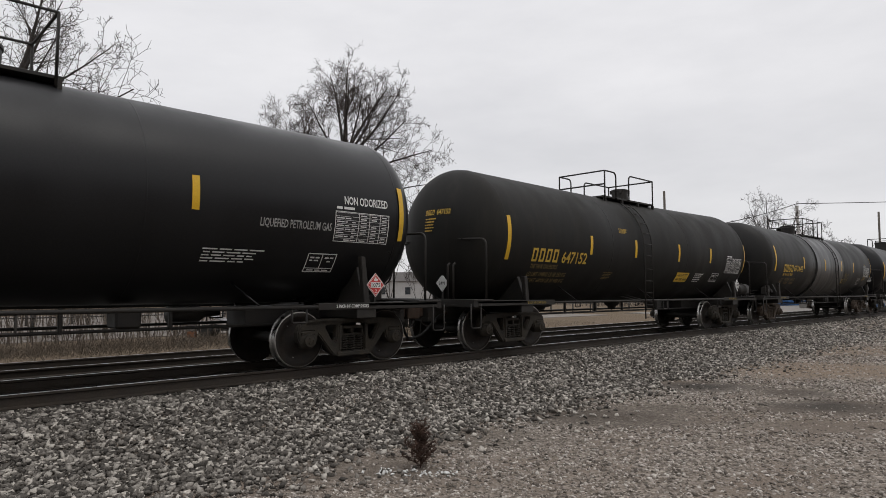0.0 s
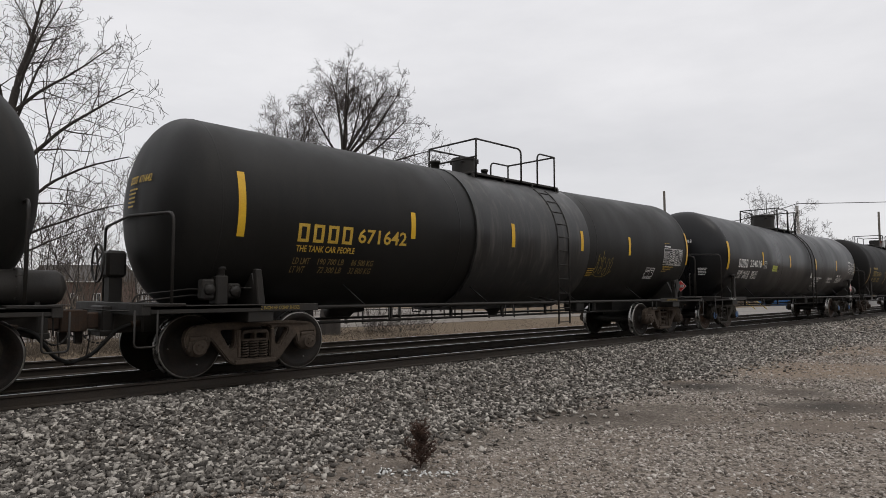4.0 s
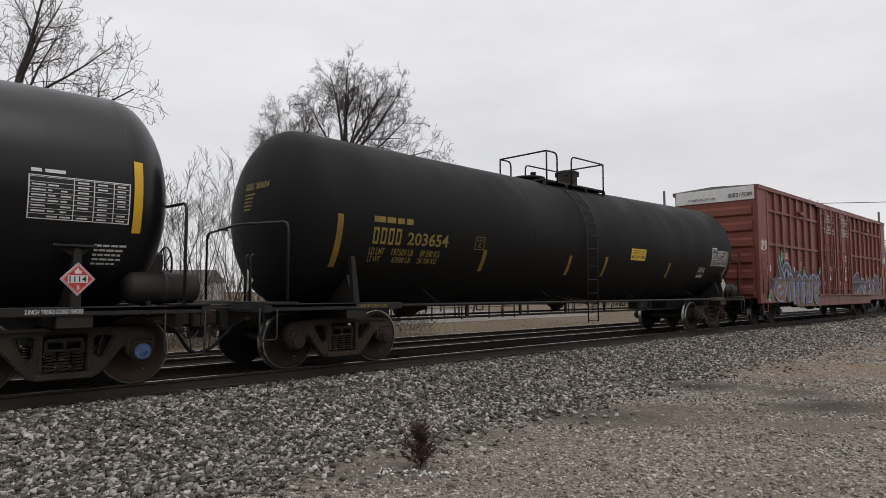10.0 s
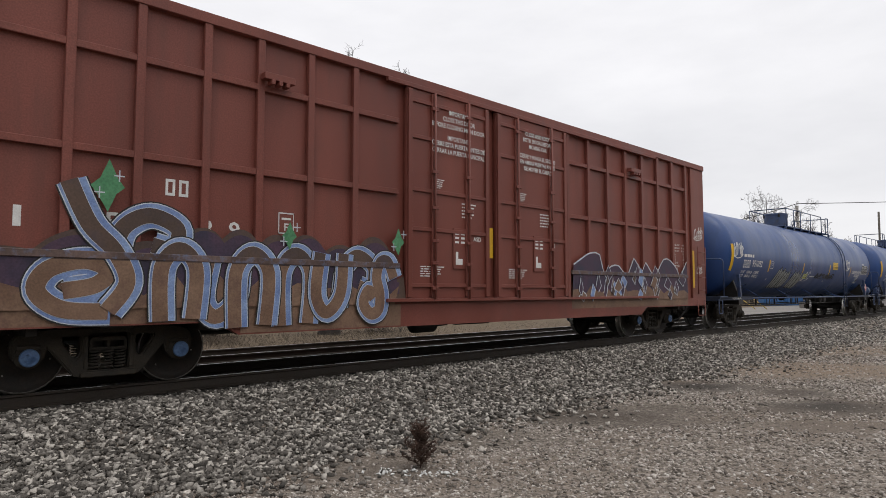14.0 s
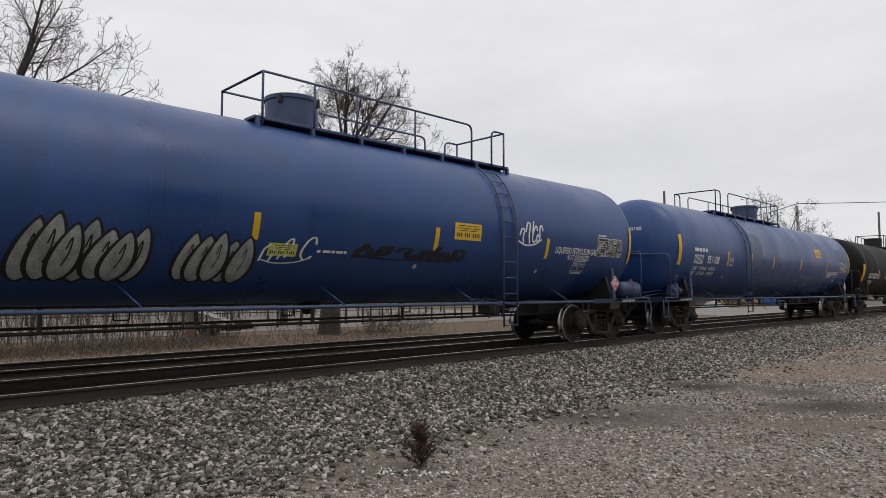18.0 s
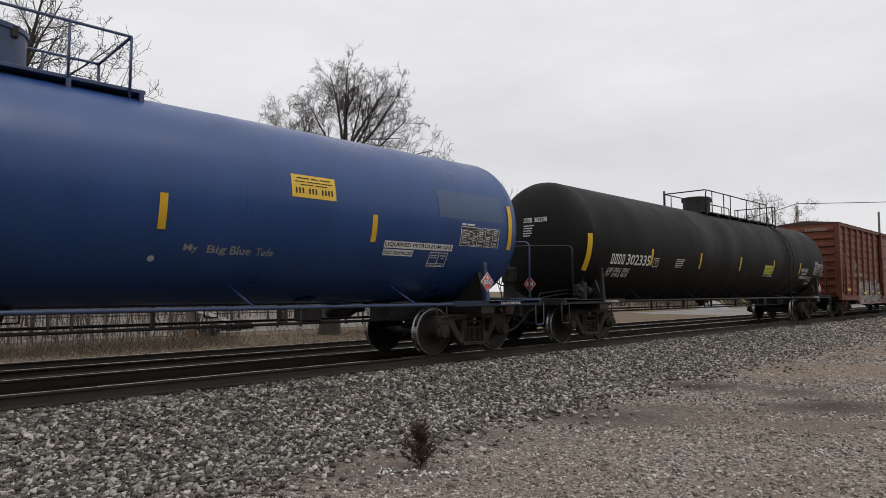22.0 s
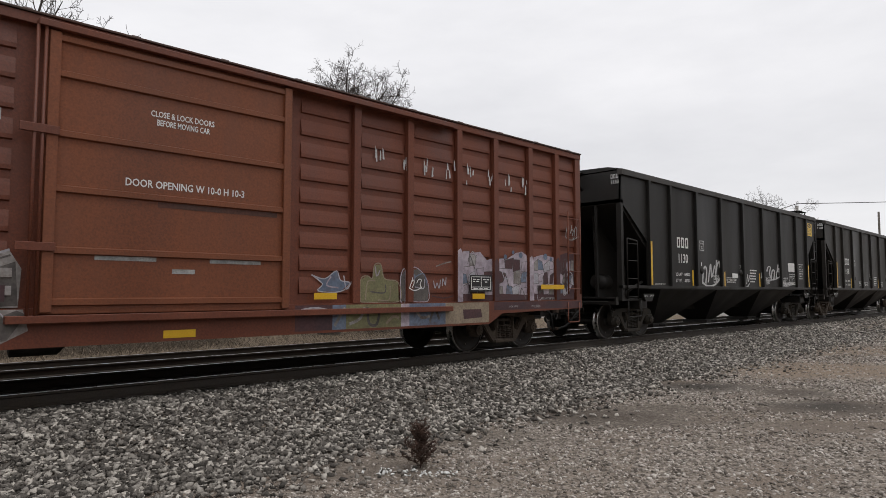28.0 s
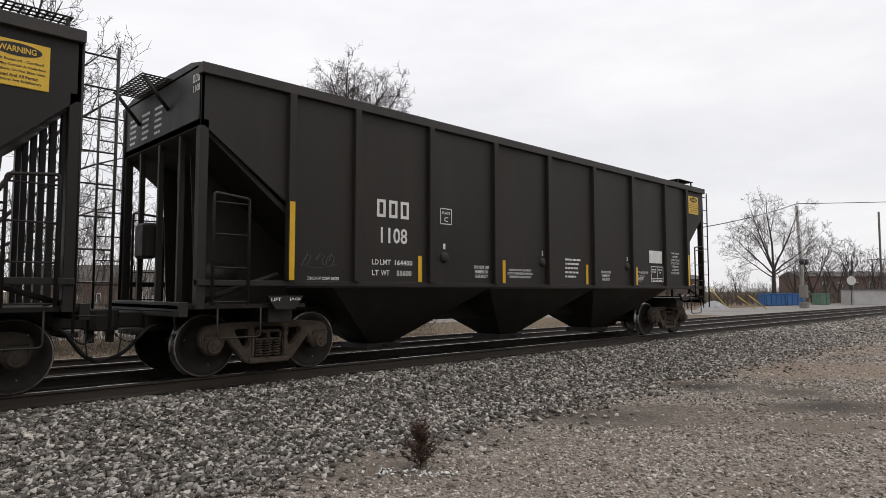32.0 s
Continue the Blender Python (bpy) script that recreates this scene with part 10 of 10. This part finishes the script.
pole(93.9, 9.0, 11.6, 0.12, pole_wood, "dark wooden utility pole", 0.2, False)
pole(94.8, 18.2, 13.2, 0.2, pale_wood, "pale leaning wooden utility pole", -1.0, False)
pole(62, 21.0, 12.0, 0.12, pole_wood, "short dark wooden pole", -0.3, False)
wire = tagged(new("overhead_wire"), "thin dark overhead wire between poles", "wire")
for a, b, sag in (((35.0, 18.6, 4.5), (93.9, 18.2, 13.1), 1.0), ((93.9, 18.2, 13.1), (140.0, -4.0, 16.6), 0.2), ((85.2, 8.4, 4.9), (140.0, -8.0, 6.9), 0.2)):
    pts_w = [(a[0] + (b[0] - a[0]) * t, a[1] + (b[1] - a[1]) * t, a[2] + (b[2] - a[2]) * t - sag * 4 * t * (1 - t)) for t in [k / 16 for k in range(17)]]
    part("span", tube(bmesh.new(), pts_w, 0.05, 5), fence_steel, wire)


def crossing_signal(x, y):
    root = tagged(new("crossing_signal"), "grey railway crossing signal mast with lamps", "crossing signal")
    root.location = (x, y, ground_z(x, y))
    part("base", boxed(-0.35, 0.35, -0.35, 0.35, 0, 0.6, bevel=0.04), concrete, root)
    part("mast", cyl(bmesh.new(), (0, 0, 0.7), (0, 0, 6.9), 0.07, 10), pale_wood, root)
    part("housing", boxed(-0.45, 0.45, -0.3, 0.3, 1.0, 2.3, bevel=0.04), concrete, root)
    for s in (-1, 1):
        part("lamp_hood", lathe(bmesh.new(), [(-0.3, 0), (-0.3, 0.3), (0.0, 0.32), (0.02, 0)], "y", 16, (s * 0.6, 0, 4.6)), fence_steel, root)
    part("cross_arm", boxed(-0.9, 0.9, -0.05, 0.05, 4.5, 4.7), fence_steel, root)


crossing_signal(69.6, 10.6)


def round_sign(x, y, z, r):
    root = tagged(new("round_sign"), "white round sign on a thin post", "sign")
    root.location, root.rotation_euler = (x, y, ground_z(x, y)), (0, 0, TURN)
    part("disc", cyl(bmesh.new(), (0, -0.03, z), (0, 0.03, z), r, 28), window_white, root)
    part("post", cyl(bmesh.new(), (0, 0.1, 0), (0, 0.1, z), 0.04, 8), fence_steel, root)


round_sign(90.0, 11.3, 3.0, 0.55)
yellow_guard = surface("yellow_guy_guard", (0.5, 0.36, 0.08), (0.58, 0.42, 0.1), 0.6)
for gx0, gy0, tip_g in ((62.2, 15.0, (-1.29, 1.25, 2.1)), (62.6, 15.1, (-1.29, 1.25, 1.9)), (62.8, 11.7, (-1.2, 1.16, 1.3)), (61.9, 12.4, (-1.2, 1.16, 1.25))):
    g = tagged(new("guy_guard"), "slanted yellow guy-wire guard", "guy wire")
    g.location = (gx0, gy0, ground_z(gx0, gy0))
    part("guard", tube(bmesh.new(), [(0, 0, 0), tip_g], 0.04, 6), yellow_guard, g)
gravel_heap = bmesh.new()
lathe(gravel_heap, [(0.85, 0), (0.7, 0.5), (0.35, 1.0), (0.0, 1.6), (-0.2, 1.8)], "z", 26)
for v in gravel_heap.verts:
    v.co += Vector((noise.noise(v.co * 0.9), noise.noise(v.co * 0.9 + Vector((5, 0, 0))), 0.4 * noise.noise(v.co * 1.3 + Vector((9, 0, 0))))) * 0.15
heap = tagged(new("gravel_heap", mesh_of("gravel_heap", gravel_heap, surface("grey_gravel_heap", (0.2, 0.2, 0.2), (0.32, 0.32, 0.32), 0.95, scale=3, fine=30, bump=0.4))), "grey heap of gravel in the yard", "gravel heap")
heap.location = (59.2, 15.1, -0.45)


# ---- how the train rolls ----
def motions():
    rows = [(t, travelled(t)) for t in [k * 1.0 for k in range(33)]]
    for car, x in CARS:
        walk(car, [(t, pose(x - s, 0, 0)) for t, s in rows])
    turns = [(k / 15, -math.degrees(travelled(k / 15) / WHEEL_R)) for k in range(481)]
    for ws, x in WHEELSETS:
        walk(ws, [(t, pose(x, 0, AXLE_Z, 0, a % 360, 0)) for t, a in turns])


motions()
